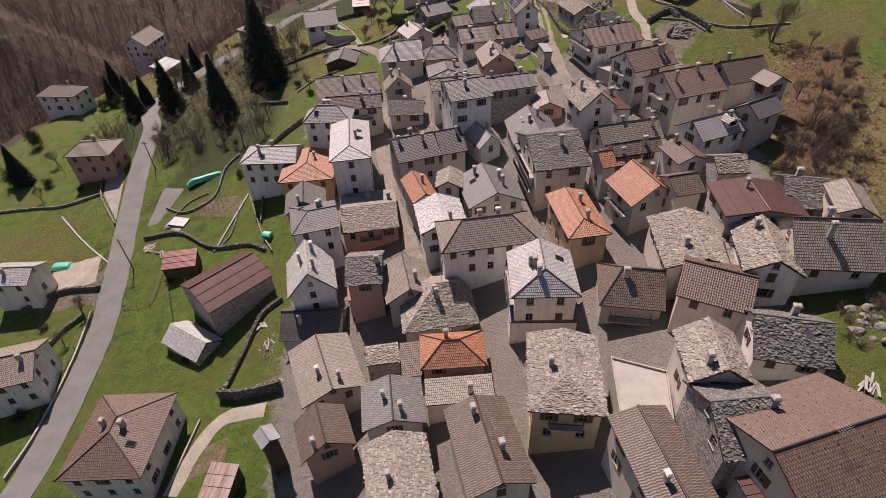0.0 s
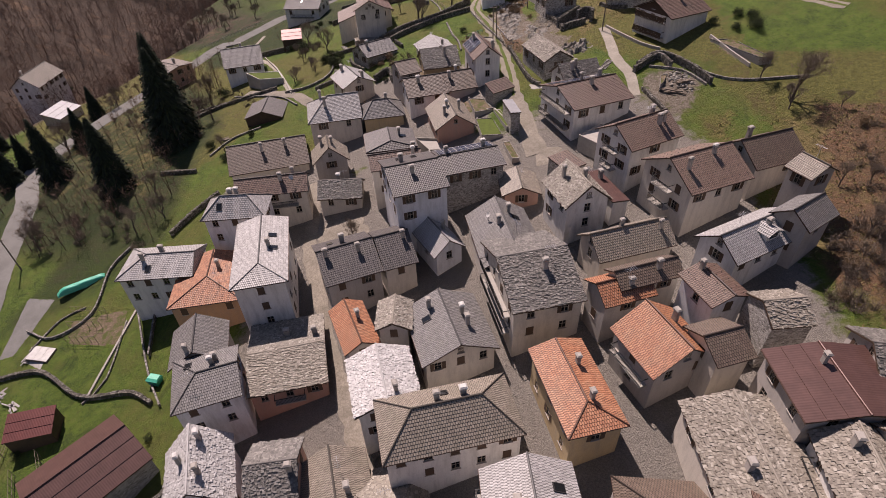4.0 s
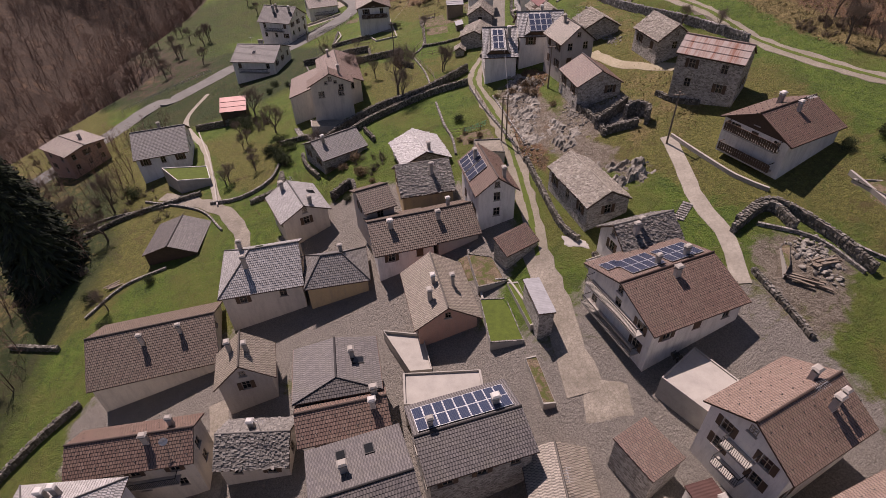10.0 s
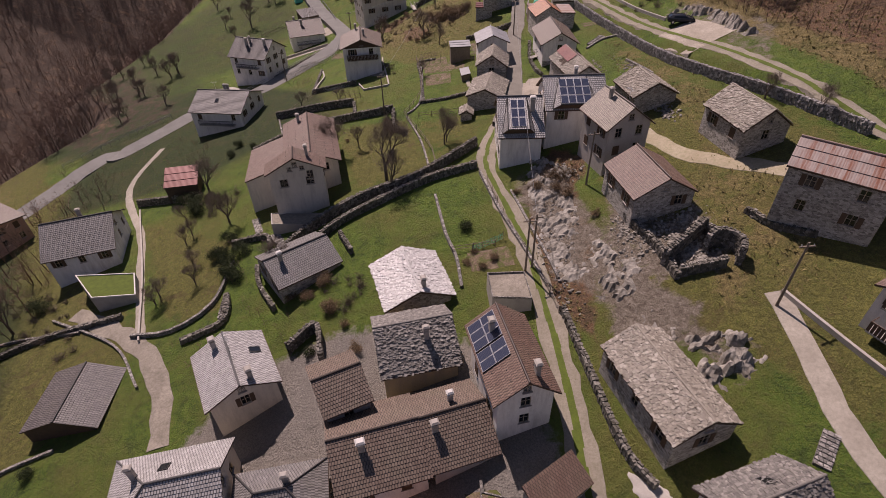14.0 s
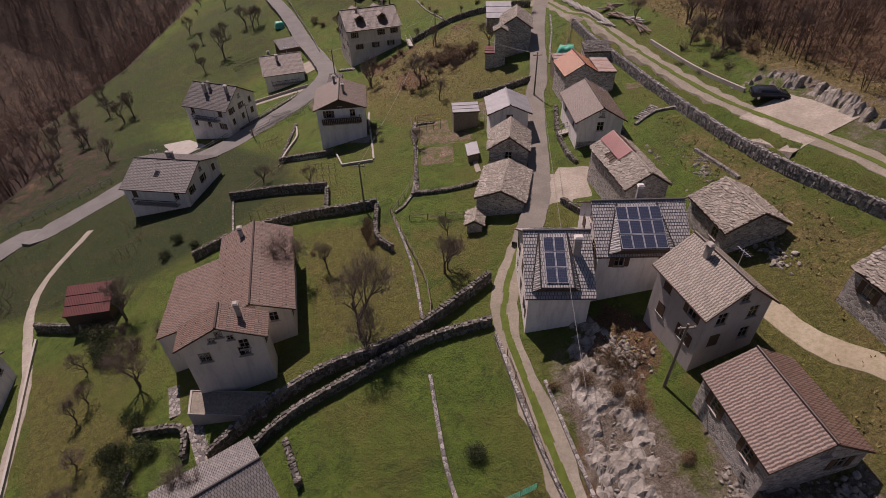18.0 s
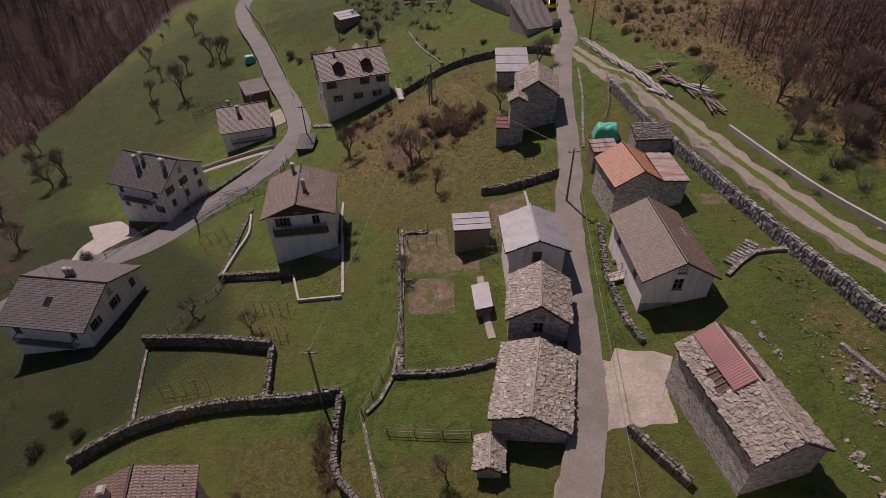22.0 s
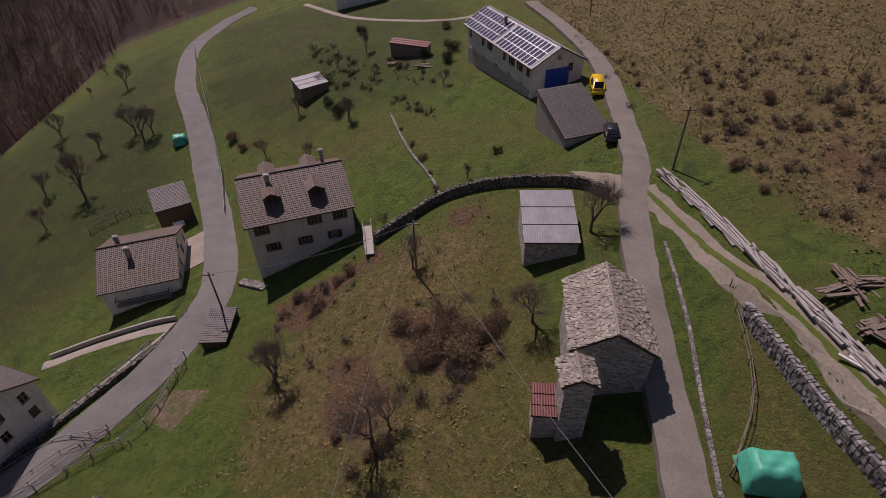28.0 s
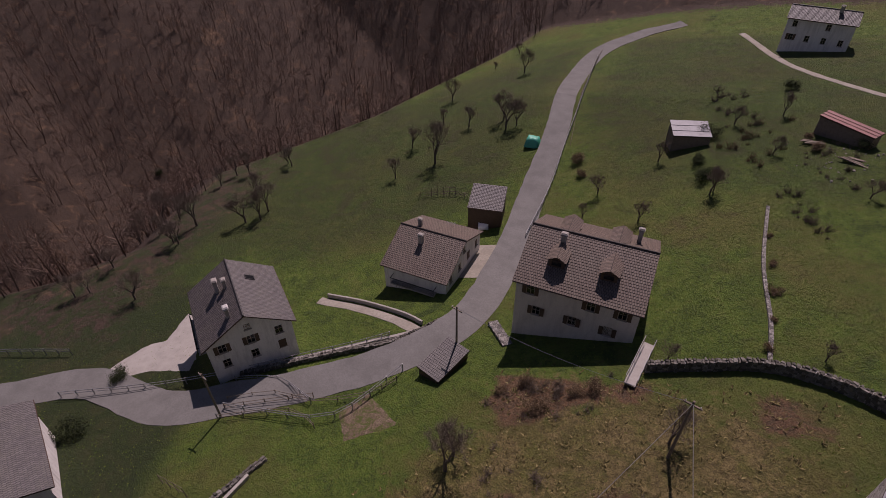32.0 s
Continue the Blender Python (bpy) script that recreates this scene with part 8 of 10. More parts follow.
def bars_on_wall(ob, end, u, z, widths, h, mat):
    L, W, tp, zr, ze, _, _, _, wx, wy = INFO[ob.name]
    x = u
    for w in widths:
        g = Geo()
        y = (wy + 0.02) * (1 if end > 0 else -1)
        g.box(x, y - 0.012, ze - z, x + w, y + 0.012, ze - z + h)
        g.part("sign_writing", M[mat], ob)
        x += w + 0.15


# ---------------------------------------------------------------- loose things
def vehicle(x, y, heading, paint, L=4.2, W=1.75, van=False, label="parked car"):
    root = tagged(new("van" if van else "car"), label, "van" if van else "car")
    root.matrix_basis = Matrix.Translation((x, y, H(x, y) + 0.12)) @ Matrix.Rotation(heading, 4, "Z")
    Hh = 1.95 if van else 1.42
    prof = [(-L / 2, 0.35), (-L / 2, 0.95), (-L / 2 + 0.1, 1.0), (-L / 2 + (0.15 if van else 0.7), Hh), (L / 2 - (1.3 if van else 1.75), Hh), (L / 2 - (0.75 if van else 0.95), 1.0), (L / 2 - 0.1, 0.88), (L / 2, 0.6), (L / 2, 0.35)]
    bm = bmesh.new()
    a = [bm.verts.new((p[0], -W / 2 * (0.82 if p[1] > 1.2 else 1), p[1])) for p in prof]
    b = [bm.verts.new((p[0], W / 2 * (0.82 if p[1] > 1.2 else 1), p[1])) for p in prof]
    bm.faces.new(a)
    bm.faces.new(b[::-1])
    for i in range(len(prof)):
        j = (i + 1) % len(prof)
        bm.faces.new((a[j], a[i], b[i], b[j]))
    bmesh.ops.bevel(bm, geom=bm.edges[:], offset=0.06, segments=2, affect="EDGES")
    bmesh.ops.recalc_face_normals(bm, faces=bm.faces[:])
    me = bpy.data.meshes.new("body")
    bm.to_mesh(me)
    bm.free()
    me.materials.append(M[paint])
    me.shade_smooth()
    link_mesh("body", me, root)
    for nm, x0, x1, z0, z1 in (("windscreen", L / 2 - (1.24 if van else 1.68), L / 2 - (0.8 if van else 1.0), Hh - 0.06, 1.05), ("rear_window", -L / 2 + (0.14 if van else 0.62), -L / 2 + (0.11 if van else 0.2), Hh - 0.1, 1.08)):
        g = Geo()
        w = W / 2 * 0.74
        n_ = 0.03 if x0 > 0 else -0.03
        g.hexa([(x0, -w, z0), (x0, w, z0), (x1, w, z1), (x1, -w, z1), (x0 + n_, -w, z0 + 0.02), (x0 + n_, w, z0 + 0.02), (x1 + n_, w, z1 + 0.02), (x1 + n_, -w, z1 + 0.02)])
        g.part(nm, M["glass"], root)
    for s in (-1, 1):
        g = Geo()
        g.hexa([(-L / 2 + 0.8, s * W / 2 * 0.98, 1.05), (L / 2 - 1.2, s * W / 2 * 0.98, 1.05), (L / 2 - 1.2, s * W / 2 * 1.0, 1.05), (-L / 2 + 0.8, s * W / 2 * 1.0, 1.05),
                (-L / 2 + 0.95, s * W / 2 * 0.84, Hh - 0.12), (L / 2 - 1.75, s * W / 2 * 0.84, Hh - 0.12), (L / 2 - 1.75, s * W / 2 * 0.87, Hh - 0.12), (-L / 2 + 0.95, s * W / 2 * 0.87, Hh - 0.12)])
        g.part("side_window", M["glass"], root)
        for wx_ in (-L / 2 + 0.8, L / 2 - 0.85):
            g = Geo()
            g.bar((wx_, s * (W / 2 - 0.2), 0.32), (wx_, s * (W / 2 + 0.01), 0.32), 0.32, 0.32, 14)
            wl = g.part("wheel", M["rubber"], root)
            g = Geo()
            g.bar((wx_, s * (W / 2 + 0.0), 0.32), (wx_, s * (W / 2 + 0.025), 0.32), 0.18, 0.16, 10)
            g.part("rim", M["alu"], wl)


def pole(x, y, h=7.5):
    g = Geo()
    g.bar((0, 0, -0.5), (0, 0, h), 0.14, 0.09, 8)
    root = g.part("utility_pole", M["wood"])
    tagged(root, "weathered wooden utility pole carrying overhead wires", "pole", "utility poles")
    root.location = (x, y, H(x, y))
    g = Geo()
    g.box(-0.7, -0.06, h - 0.5, 0.7, 0.06, h - 0.38)
    g.part("crossarm", M["wood"], root)
    for dx in (-0.55, 0.0, 0.55):
        g = Geo()
        g.bar((dx, 0, h - 0.38), (dx, 0, h - 0.2), 0.05, 0.035, 6)
        g.part("insulator", M["whitecap"], root)


def cable(a, b, ha, hb, sag=1.2):
    p, q = Vector((*a, H(*a) + ha)), Vector((*b, H(*b) + hb))
    g = Geo()
    pts = [p.lerp(q, i / 16) - Vector((0, 0, sag * 4 * (i / 16) * (1 - i / 16))) for i in range(17)]
    g.tube(pts, 0.022, 4)
    tagged(g.part("overhead_wire", M["metal"]), "thin overhead wire sagging between poles", "wire", "overhead wires")


def plank_pile(x, y, heading, length, n_, mat="greyplank", label="stack of weathered grey planks beside the track"):
    rnd = random.Random(int(x * 11 + y))
    root = tagged(new("plank_pile"), label, "timber", "stacked timber")
    root.matrix_basis = Matrix.Translation((x, y, H(x, y) + 0.05)) @ Matrix.Rotation(heading + rnd.uniform(-0.12, 0.12), 4, "Z")
    for i in range(n_):
        g = Geo()
        w, k = rnd.uniform(0.14, 0.3), rnd.uniform(0.35, 0.95) * length
        x0, y0, z0 = rnd.uniform(-0.8, 0.8) - k / 2, (i % 4) * 0.32 - 0.6 + rnd.uniform(-0.08, 0.08), (i // 4) * 0.14
        t = rnd.uniform(-0.6, 0.6)
        g.hexa([(x0, y0, z0), (x0 + k, y0 + t, z0), (x0 + k, y0 + t + w, z0), (x0, y0 + w, z0), (x0, y0, z0 + 0.12), (x0 + k, y0 + t, z0 + 0.12), (x0 + k, y0 + t + w, z0 + 0.12), (x0, y0 + w, z0 + 0.12)])
        g.part("plank", M[mat], root)


def tarp_heap(x, y, heading, L, W, h, label="firewood stack under a bright green tarpaulin"):
    """A sheet pulled over a stack: a sagging, creased top and hanging edges."""
    nx_, ny_ = 14, 10
    rnd = random.Random(int(x))
    v, f = [], []
    for j in range(ny_ + 1):
        for i in range(nx_ + 1):
            a, b = i / nx_ * 2 - 1, j / ny_ * 2 - 1
            edge = max(abs(a), abs(b))
            z = h * (1 - max(0, (edge - 0.72) / 0.28) ** 1.4) + 0.12 * noise.noise((a * 2.5 + x, b * 2.5, 0)) * h + (0.15 * h * (1 - abs(b)))
            k = 1 - 0.12 * max(0, 0.9 - edge)
            v.append((a * L / 2 * k, b * W / 2 * k, max(0.05, z)))
    for j in range(ny_):
        for i in range(nx_):
            n_ = j * (nx_ + 1) + i
            f.append((n_, n_ + 1, n_ + nx_ + 2, n_ + nx_ + 1))
    ob = tagged(link_mesh("tarpaulin", mesh_of("tarpaulin", v, f, M["tarp"], smooth=True)), label, "tarpaulin")
    ob.matrix_basis = Matrix.Translation((x, y, H(x, y) - 0.05)) @ Matrix.Rotation(heading, 4, "Z")


def patch(name, corners, mat, label, cat, lift=0.06, n_=10):
    """A garden bed or yard laid on the slope."""
    a, b, c, d = [Vector((*p, 0)) for p in corners]
    v, f = [], []
    rnd = random.Random(int(a.x))
    for j in range(n_ + 1):
        for i in range(n_ + 1):
            p = a.lerp(b, i / n_).lerp(d.lerp(c, i / n_), j / n_)
            if i in (0, n_) or j in (0, n_):
                p += Vector((rnd.uniform(-0.15, 0.15), rnd.uniform(-0.15, 0.15), 0))
            v.append((p.x, p.y, H(p.x, p.y) + (lift if 0 < i < n_ and 0 < j < n_ else -0.05)))
    for j in range(n_):
        for i in range(n_):
            k = j * (n_ + 1) + i
            f.append((k, k + 1, k + n_ + 2, k + n_ + 1))
    tagged(link_mesh(name, mesh_of(name, v, f, M[mat], smooth=True)), label, cat, kind="structure")


def terrace(corners, height, top, label, rim=0.25, rim_mat="concrete"):
    """A walled flat roof or terrace with a low rim."""
    P_ = [Vector((*p, 0)) for p in corners]
    if sum((b.x - a.x) * (b.y + a.y) for a, b in zip(P_, P_[1:] + P_[:1])) > 0:
        P_.reverse()
    z0, z1 = min(H(*p.xy) for p in P_) - 0.4, sum(H(*p.xy) for p in P_) / 4 + height
    g = Geo()
    g.hexa([p + Vector((0, 0, z0)) for p in P_] + [p + Vector((0, 0, z1)) for p in P_])
    root = tagged(g.part("terrace", M["concrete"]), label, "terrace")
    g = Geo()
    cen = sum(P_, Vector()) / 4
    I_ = [p.lerp(cen, 0.05) for p in P_]
    g.hexa([p + Vector((0, 0, z1)) for p in I_] + [p + Vector((0, 0, z1 + 0.05)) for p in I_])
    g.part("surface", M[top], root)
    for a, b, c, d in zip(P_, P_[1:] + P_[:1], I_[1:] + I_[:1], I_):
        g = Geo()
        g.hexa([q + Vector((0, 0, z1 + 0.004)) for q in (a, b, c, d)] + [q + Vector((0, 0, z1 + rim)) for q in (a, b, c, d)])
        g.part("rim", M[rim_mat], root)


def brush(area, count, size, mat="twig", label="tangle of leafless brown scrub on the slope"):
    rnd = random.Random(int(area[0][0] * 3 + area[0][1] * 7))
    g = Geo()
    for _ in range(count):
        w = [rnd.random() ** 2 for _ in area]
        t = sum(w)
        x, y = sum(p[0] * k for p, k in zip(area, w)) / t, sum(p[1] * k for p, k in zip(area, w)) / t
        p = Vector((x, y, H(x, y) - 0.1))
        s = size * rnd.uniform(0.5, 1.3)
        for k in range(26):
            d = Vector((rnd.gauss(0, 0.6), rnd.gauss(0, 0.6), rnd.uniform(0.5, 1.2))).normalized()
            q = p + d * s * rnd.uniform(0.5, 1.0)
            g.blade(p + Vector((rnd.uniform(-0.2, 0.2), rnd.uniform(-0.2, 0.2), 0)) * s, q, 0.02 * s)
            for _ in range(2):
                e = Vector((rnd.uniform(-1, 1), rnd.uniform(-1, 1), rnd.uniform(-0.1, 1))).normalized()
                c = p.lerp(q, rnd.uniform(0.4, 1))
                g.blade(c, c + e * s * 0.4, 0.012 * s)
    tagged(g.part("brush", M[mat]), label, "scrub", kind="stuff")



lf_m, lf_t, lf_b = nodes_of("evergreen_leaf")
lf_t.links.new(ramp(lf_t, rnd_out(lf_t, True), [(0.0, (0.012, 0.02, 0.006)), (0.6, (0.03, 0.045, 0.01)), (1.0, (0.05, 0.06, 0.016))]), lf_b.inputs["Base Color"])
lf_b.inputs["Roughness"].default_value = 0.95
M["leaf"] = lf_m
lr_m, lr_t, lr_b = nodes_of("rusty_leaf")
lr_t.links.new(ramp(lr_t, rnd_out(lr_t, True), [(0.0, (0.08, 0.05, 0.025)), (0.6, (0.17, 0.11, 0.055)), (1.0, (0.28, 0.2, 0.11))]), lr_b.inputs["Base Color"])
lr_b.inputs["Roughness"].default_value = 0.8
M["rust_leaf"] = lr_m
LEAF_CLUMP = {}


def leaf_clump(mat, seed):
    """Some hundreds of small leaves in an uneven mound one metre across."""
    if (mat, seed) in LEAF_CLUMP:
        return LEAF_CLUMP[(mat, seed)]
    rng = np.random.default_rng(seed)
    lobes = rng.uniform(-0.32, 0.32, (7, 3)) * np.array([1, 1, 0.5]) + np.array([0, 0, 0.38])
    c = lobes[rng.integers(0, 7, 2400)] + rng.normal(0, 0.14, (2400, 3))
    c[:, 2] = np.clip(c[:, 2], 0.02, None)
    a, b = rng.normal(size=(2400, 3)), rng.normal(size=(2400, 3))
    a /= np.linalg.norm(a, axis=1, keepdims=True)
    b /= np.linalg.norm(b, axis=1, keepdims=True)
    v = np.stack([c - a * 0.024, c + a * 0.024, c + b * 0.05], 1).reshape(-1, 3)
    LEAF_CLUMP[(mat, seed)] = soup("shrub", v, M[mat])
    return LEAF_CLUMP[(mat, seed)]


def shrub(x, y, s, mat="leaf", tall=1.0):
    rnd = random.Random(int(x * 9 + y * 5))
    ob = tagged(new("shrub", leaf_clump(mat, rnd.randrange(4))), "dense dark evergreen shrub in a garden" if mat == "leaf" else "russet brown shrub with withered leaves", "shrub", "garden shrubs")
    ob.matrix_basis = Matrix.Translation((x, y, H(x, y) - 0.05)) @ Matrix.Rotation(rnd.uniform(0, 6), 4, "Z") @ Matrix.Diagonal((s, s * rnd.uniform(0.8, 1.2), s * tall, 1))


def guard_rail(pts, label="galvanised guard rail along the road edge"):
    line = resample(pts, 2.0)
    root = tagged(new("guard_rail"), label, "guard rail", "road guard rails")
    off = Vector((*line[0].xy, H(*line[0].xy) + 0.25))
    root.location = off
    top = [Vector((p.x, p.y, H(*p.xy) + 0.25)) - off for p in line]
    for p in top:
        g = Geo()
        g.box(p.x - 0.05, p.y - 0.05, p.z - 0.5, p.x + 0.05, p.y + 0.05, p.z + 0.95)
        g.part("post", M["metal"], root)
    for z in (0.5, 0.9):
        g = Geo()
        g.tube([a + Vector((0, 0, z)) for a in top], 0.045)
        g.part("rail", M["metal"], root)


def parapet(pts, high=0.7, wide=0.35, mat="concrete", label="pale concrete parapet wall beside the road"):
    line = resample(pts, 1.5)
    g = Geo()
    n_ = len(line)
    for i, (a, b) in enumerate(zip(line, line[1:])):
        u = (b - a).normalized()
        s = Vector((-u.y, u.x, 0)) * wide / 2
        za, zb = H(*a.xy), H(*b.xy)
        q = lambda p, k, z: p + s * k + Vector((0, 0, z))
        g.hexa([q(a, -1, za - 1.2), q(b, -1, zb - 1.2), q(b, 1, zb - 1.2), q(a, 1, za - 1.2), q(a, -1, za + high), q(b, -1, zb + high), q(b, 1, zb + high), q(a, 1, za + high)])
    tagged(g.part("parapet", M[mat]), label, "wall", kind="structure")


def stair(a, b, n_, wide=1.2, label="short flight of stone steps on the slope"):
    a, b = Vector((*a, H(*a))), Vector((*b, H(*b)))
    root = tagged(new("steps"), label, "steps")
    root.location = a
    d = b - a
    u = Vector((d.x, d.y, 0)).normalized()
    s = Vector((-u.y, u.x, 0)) * wide / 2
    for i in range(n_):
        p, q = d * (i / n_), d * ((i + 1.15) / n_)
        z = max(d.z * i / n_, d.z * (i + 1) / n_) + 0.12
        g = Geo()
        lo = [Vector((*(p - s).xy, z - 0.6)), Vector((*(q - s).xy, z - 0.6)), Vector((*(q + s).xy, z - 0.6)), Vector((*(p + s).xy, z - 0.6))]
        g.hexa(lo + [v + Vector((0, 0, 0.6)) for v in lo])
        g.part("step", M["drystone"], root)


def bridge(a, b, wide=1.1):
    """A small footbridge with two handrails."""
    za, zb = H(*a) + 0.5, H(*b) + 0.5
    p, q = Vector((*a, za)), Vector((*b, zb))
    root = tagged(new("footbridge"), "short pale footbridge from the road to the house", "footbridge")
    root.location = p
    d = q - p
    u = Vector((d.x, d.y, 0)).normalized()
    s = Vector((-u.y, u.x, 0)) * wide / 2
    g = Geo()
    lo = [-s - Vector((0, 0, 0.18)), d - s - Vector((0, 0, 0.18)), d + s - Vector((0, 0, 0.18)), s - Vector((0, 0, 0.18))]
    g.hexa(lo + [v + Vector((0, 0, 0.18)) for v in lo])
    g.part("deck", M["concrete"], root)
    for k in (-1, 1):
        g = Geo()
        g.bar(s * k + Vector((0, 0, 0.95)), d + s * k + Vector((0, 0, 0.95)), 0.04, 0.04, 5)
        g.part("handrail", M["metal"], root)
        for i in range(5):
            g = Geo()
            c = d * (i / 4) + s * k
            g.bar(c, c + Vector((0, 0, 0.95)), 0.03, 0.03, 5)
            g.part("baluster", M["metal"], root)


def trellis(a, b, rows=3, high=1.8):
    """Stakes and cross poles of a kitchen garden."""
    p, q = Vector((*a, 0)), Vector((*b, 0))
    root = tagged(new("bean_poles"), "row of weathered garden stakes with cross poles", "garden stakes", "garden stakes")
    root.location = (p.x, p.y, H(*p.xy))
    n_ = max(2, int((q - p).length / 1.1))
    off = root.location
    tops = []
    for i in range(n_ + 1):
        c = p.lerp(q, i / n_)
        base = Vector((c.x, c.y, H(*c.xy))) - off
        g = Geo()
        g.bar(base - Vector((0, 0, 0.2)), base + Vector((0, 0, high)), 0.035, 0.03, 5)
        g.part("stake", M["wood"], root)
        tops.append(base + Vector((0, 0, high * 0.95)))
    for k in (0.0, high * 0.5):
        g = Geo()
        for s, t in zip(tops, tops[1:]):
            g.bar(s - Vector((0, 0, k)), t - Vector((0, 0, k)), 0.028, 0.028, 5)
        g.part("cross_pole", M["wood"], root)


def wall_panel(ob, end, u0, u1, z0, z1, mat, name="door", label=""):
    """A door, gate or painted plinth on a wall; end -1 or 1 gable walls, -2 or 2 long walls; z from the house's foot or, if negative, below the eave."""
    L, W, tp, zr, ze, _, _, _, wx, wy = INFO[ob.name]
    z0, z1 = [(ze + z if z < 0 else z) for z in (z0, z1)]
    if abs(end) == 1:
        d, turn = wx, (math.pi / 2 if end == 1 else -math.pi / 2)
    else:
        d, turn = wy, (math.pi if end == 2 else 0)
    g = Geo()
    g.box(u0, -d - 0.05, z0, u1, -d + 0.02, z1)
    g.part(name, M[mat], ob, label, m=Matrix.Rotation(turn, 4, "Z"))


def roof_bay(ob, side, u, w, v0, v1, rise, nx_, ny_, pw, ph):
    """A hipped bay that grows out of the slope and carries solar panels on its front."""
    tp = INFO[ob.name][2]
    P_ = lambda a, v, lift: on_roof(ob, side, a, v, lift)
    t0, t1, b1 = w * 0.3, w * 0.34, w * 0.5
    g = Geo()
    top = [P_(u - t0, v0, 0.1), P_(u + t0, v0, 0.1), P_(u + t1, v1, rise), P_(u - t1, v1, rise)]
    foot = [P_(u + b1, v1 + 0.1, 0.08), P_(u - b1, v1 + 0.1, 0.08)]
    fl = lambda pts: slope_uv(pts, pts[0], (pts[1] - pts[0]).normalized(), (pts[-1] - pts[0]).normalized())
    for q in ([top[0], top[1], top[2], top[3]], [top[1], foot[0], top[2]], [top[0], top[3], foot[1]]):
        g.poly(q, fl(q))
    bay = g.part("roof_bay", M["mid_slate"], ob, "hipped slate bay in the roof")
    g = Geo()
    g.poly([foot[1], top[3], top[2], foot[0]])
    g.part("bay_front", M["timber"], bay)
    g = Geo()
    for a, b in ((top[0], foot[1]), (top[1], foot[0]), (top[3], top[2]), (top[0], top[3]), (top[1], top[2])):
        g.bar(a, b, 0.07, 0.07, 5)
    g.part("bay_flashing", M["iron"], bay)
    if (pw, ph) not in PANEL:
        PANEL[(pw, ph)] = panel_mesh(pw, ph)
    fr, ce = PANEL[(pw, ph)]
    rot = Matrix.Rotation(-side * (math.atan(tp) - math.atan(rise / (v1 - v0))), 4, "X")
    for i in range(nx_):
        for j in range(ny_):
            v = v0 + 0.35 + (j + 0.5) * (ph + 0.04)
            lift = 0.1 + (rise - 0.1) * (v - v0) / (v1 - v0) + 0.06
            pn = link_mesh("solar_panel", fr, ob, m=Matrix.Translation(P_(u + (i - (nx_ - 1) / 2) * (pw + 0.04), v, lift)) @ rot)
            link_mesh("cell_sheet", ce, pn)


def roof_sheet(ob, side, u0, u1, v0, v1, mat, label):
    """A sheet metal patch laid over the roof covering."""
    g = Geo()
    c = [(u0, v0), (u1, v0), (u1, v1), (u0, v1)]
    lo = [on_roof(ob, side, a, b, 0.2) for a, b in c]
    hi = [on_roof(ob, side, a, b, 0.25) for a, b in c]
    g.quad(*hi, [(a, b) for a, b in c])
    for i in range(4):
        j = (i + 1) % 4
        g.quad(lo[i], lo[j], hi[j], hi[i])
    g.part("sheet_patch", M[mat], ob, label)


def roof_rafters(ob, side, u0, u1, v0, v1, n_):
    """Bare rafters that show where the slabs have fallen in."""
    for i in range(n_):
        g = Geo()
        a = u0 + (u1 - u0) * (i + 0.5) / n_
        g.bar(on_roof(ob, side, a, v0, 0.05), on_roof(ob, side, a + 0.12 * (i % 2), v1, 0.05), 0.06, 0.05, 5)
        g.part("rafter", M["wood"], ob)


def cold_frame(x, y, heading, L=3.6, W=2.0):
    root = tagged(new("cold_frame"), "low garden frame with a pale polythene cover", "cold frame")
    root.matrix_basis = Matrix.Translation((x, y, H(x, y) - 0.1)) @ Matrix.Rotation(heading, 4, "Z")
    g = Geo()
    g.hexa([(-L / 2, -W / 2, 0), (L / 2, -W / 2, 0), (L / 2, W / 2, 0), (-L / 2, W / 2, 0), (-L / 2, -W / 2, 0.4), (L / 2, -W / 2, 0.4), (L / 2, W / 2, 0.75), (-L / 2, W / 2, 0.75)])
    g.part("box", M["wood"], root)
    for i in range(3):
        g = Geo()
        a, b = -L / 2 + i * L / 3 + 0.03, -L / 2 + (i + 1) * L / 3 - 0.03
        g.hexa([(a, -W / 2, 0.41), (b, -W / 2, 0.41), (b, W / 2, 0.76), (a, W / 2, 0.76), (a, -W / 2, 0.45), (b, -W / 2, 0.45), (b, W / 2, 0.8), (a, W / 2, 0.8)])
        g.part("cover", M["whitecap"], root, "pale polythene cover")


def garden_bin(x, y, heading, mat="tarp", label="dark green plastic compost bin on the grass"):
    root = tagged(new("garden_bin"), label, "bin")
    root.matrix_basis = Matrix.Translation((x, y, H(x, y) - 0.08)) @ Matrix.Rotation(heading, 4, "Z")
    g = Geo()
    g.hexa([(-0.75, -0.55, 0), (0.75, -0.55, 0), (0.75, 0.55, 0), (-0.75, 0.55, 0), (-0.9, -0.65, 1.1), (0.9, -0.65, 1.1), (0.9, 0.65, 1.1), (-0.9, 0.65, 1.1)])
    g.part("body", M[mat], root)
    g = Geo()
    g.hexa([(-0.95, -0.7, 1.11), (0.95, -0.7, 1.11), (0.95, 0.7, 1.11), (-0.95, 0.7, 1.11), (-0.8, -0.3, 1.35), (0.8, -0.3, 1.35), (0.8, 0.5, 1.35), (-0.8, 0.5, 1.35)])
    g.part("lid", M[mat], root)


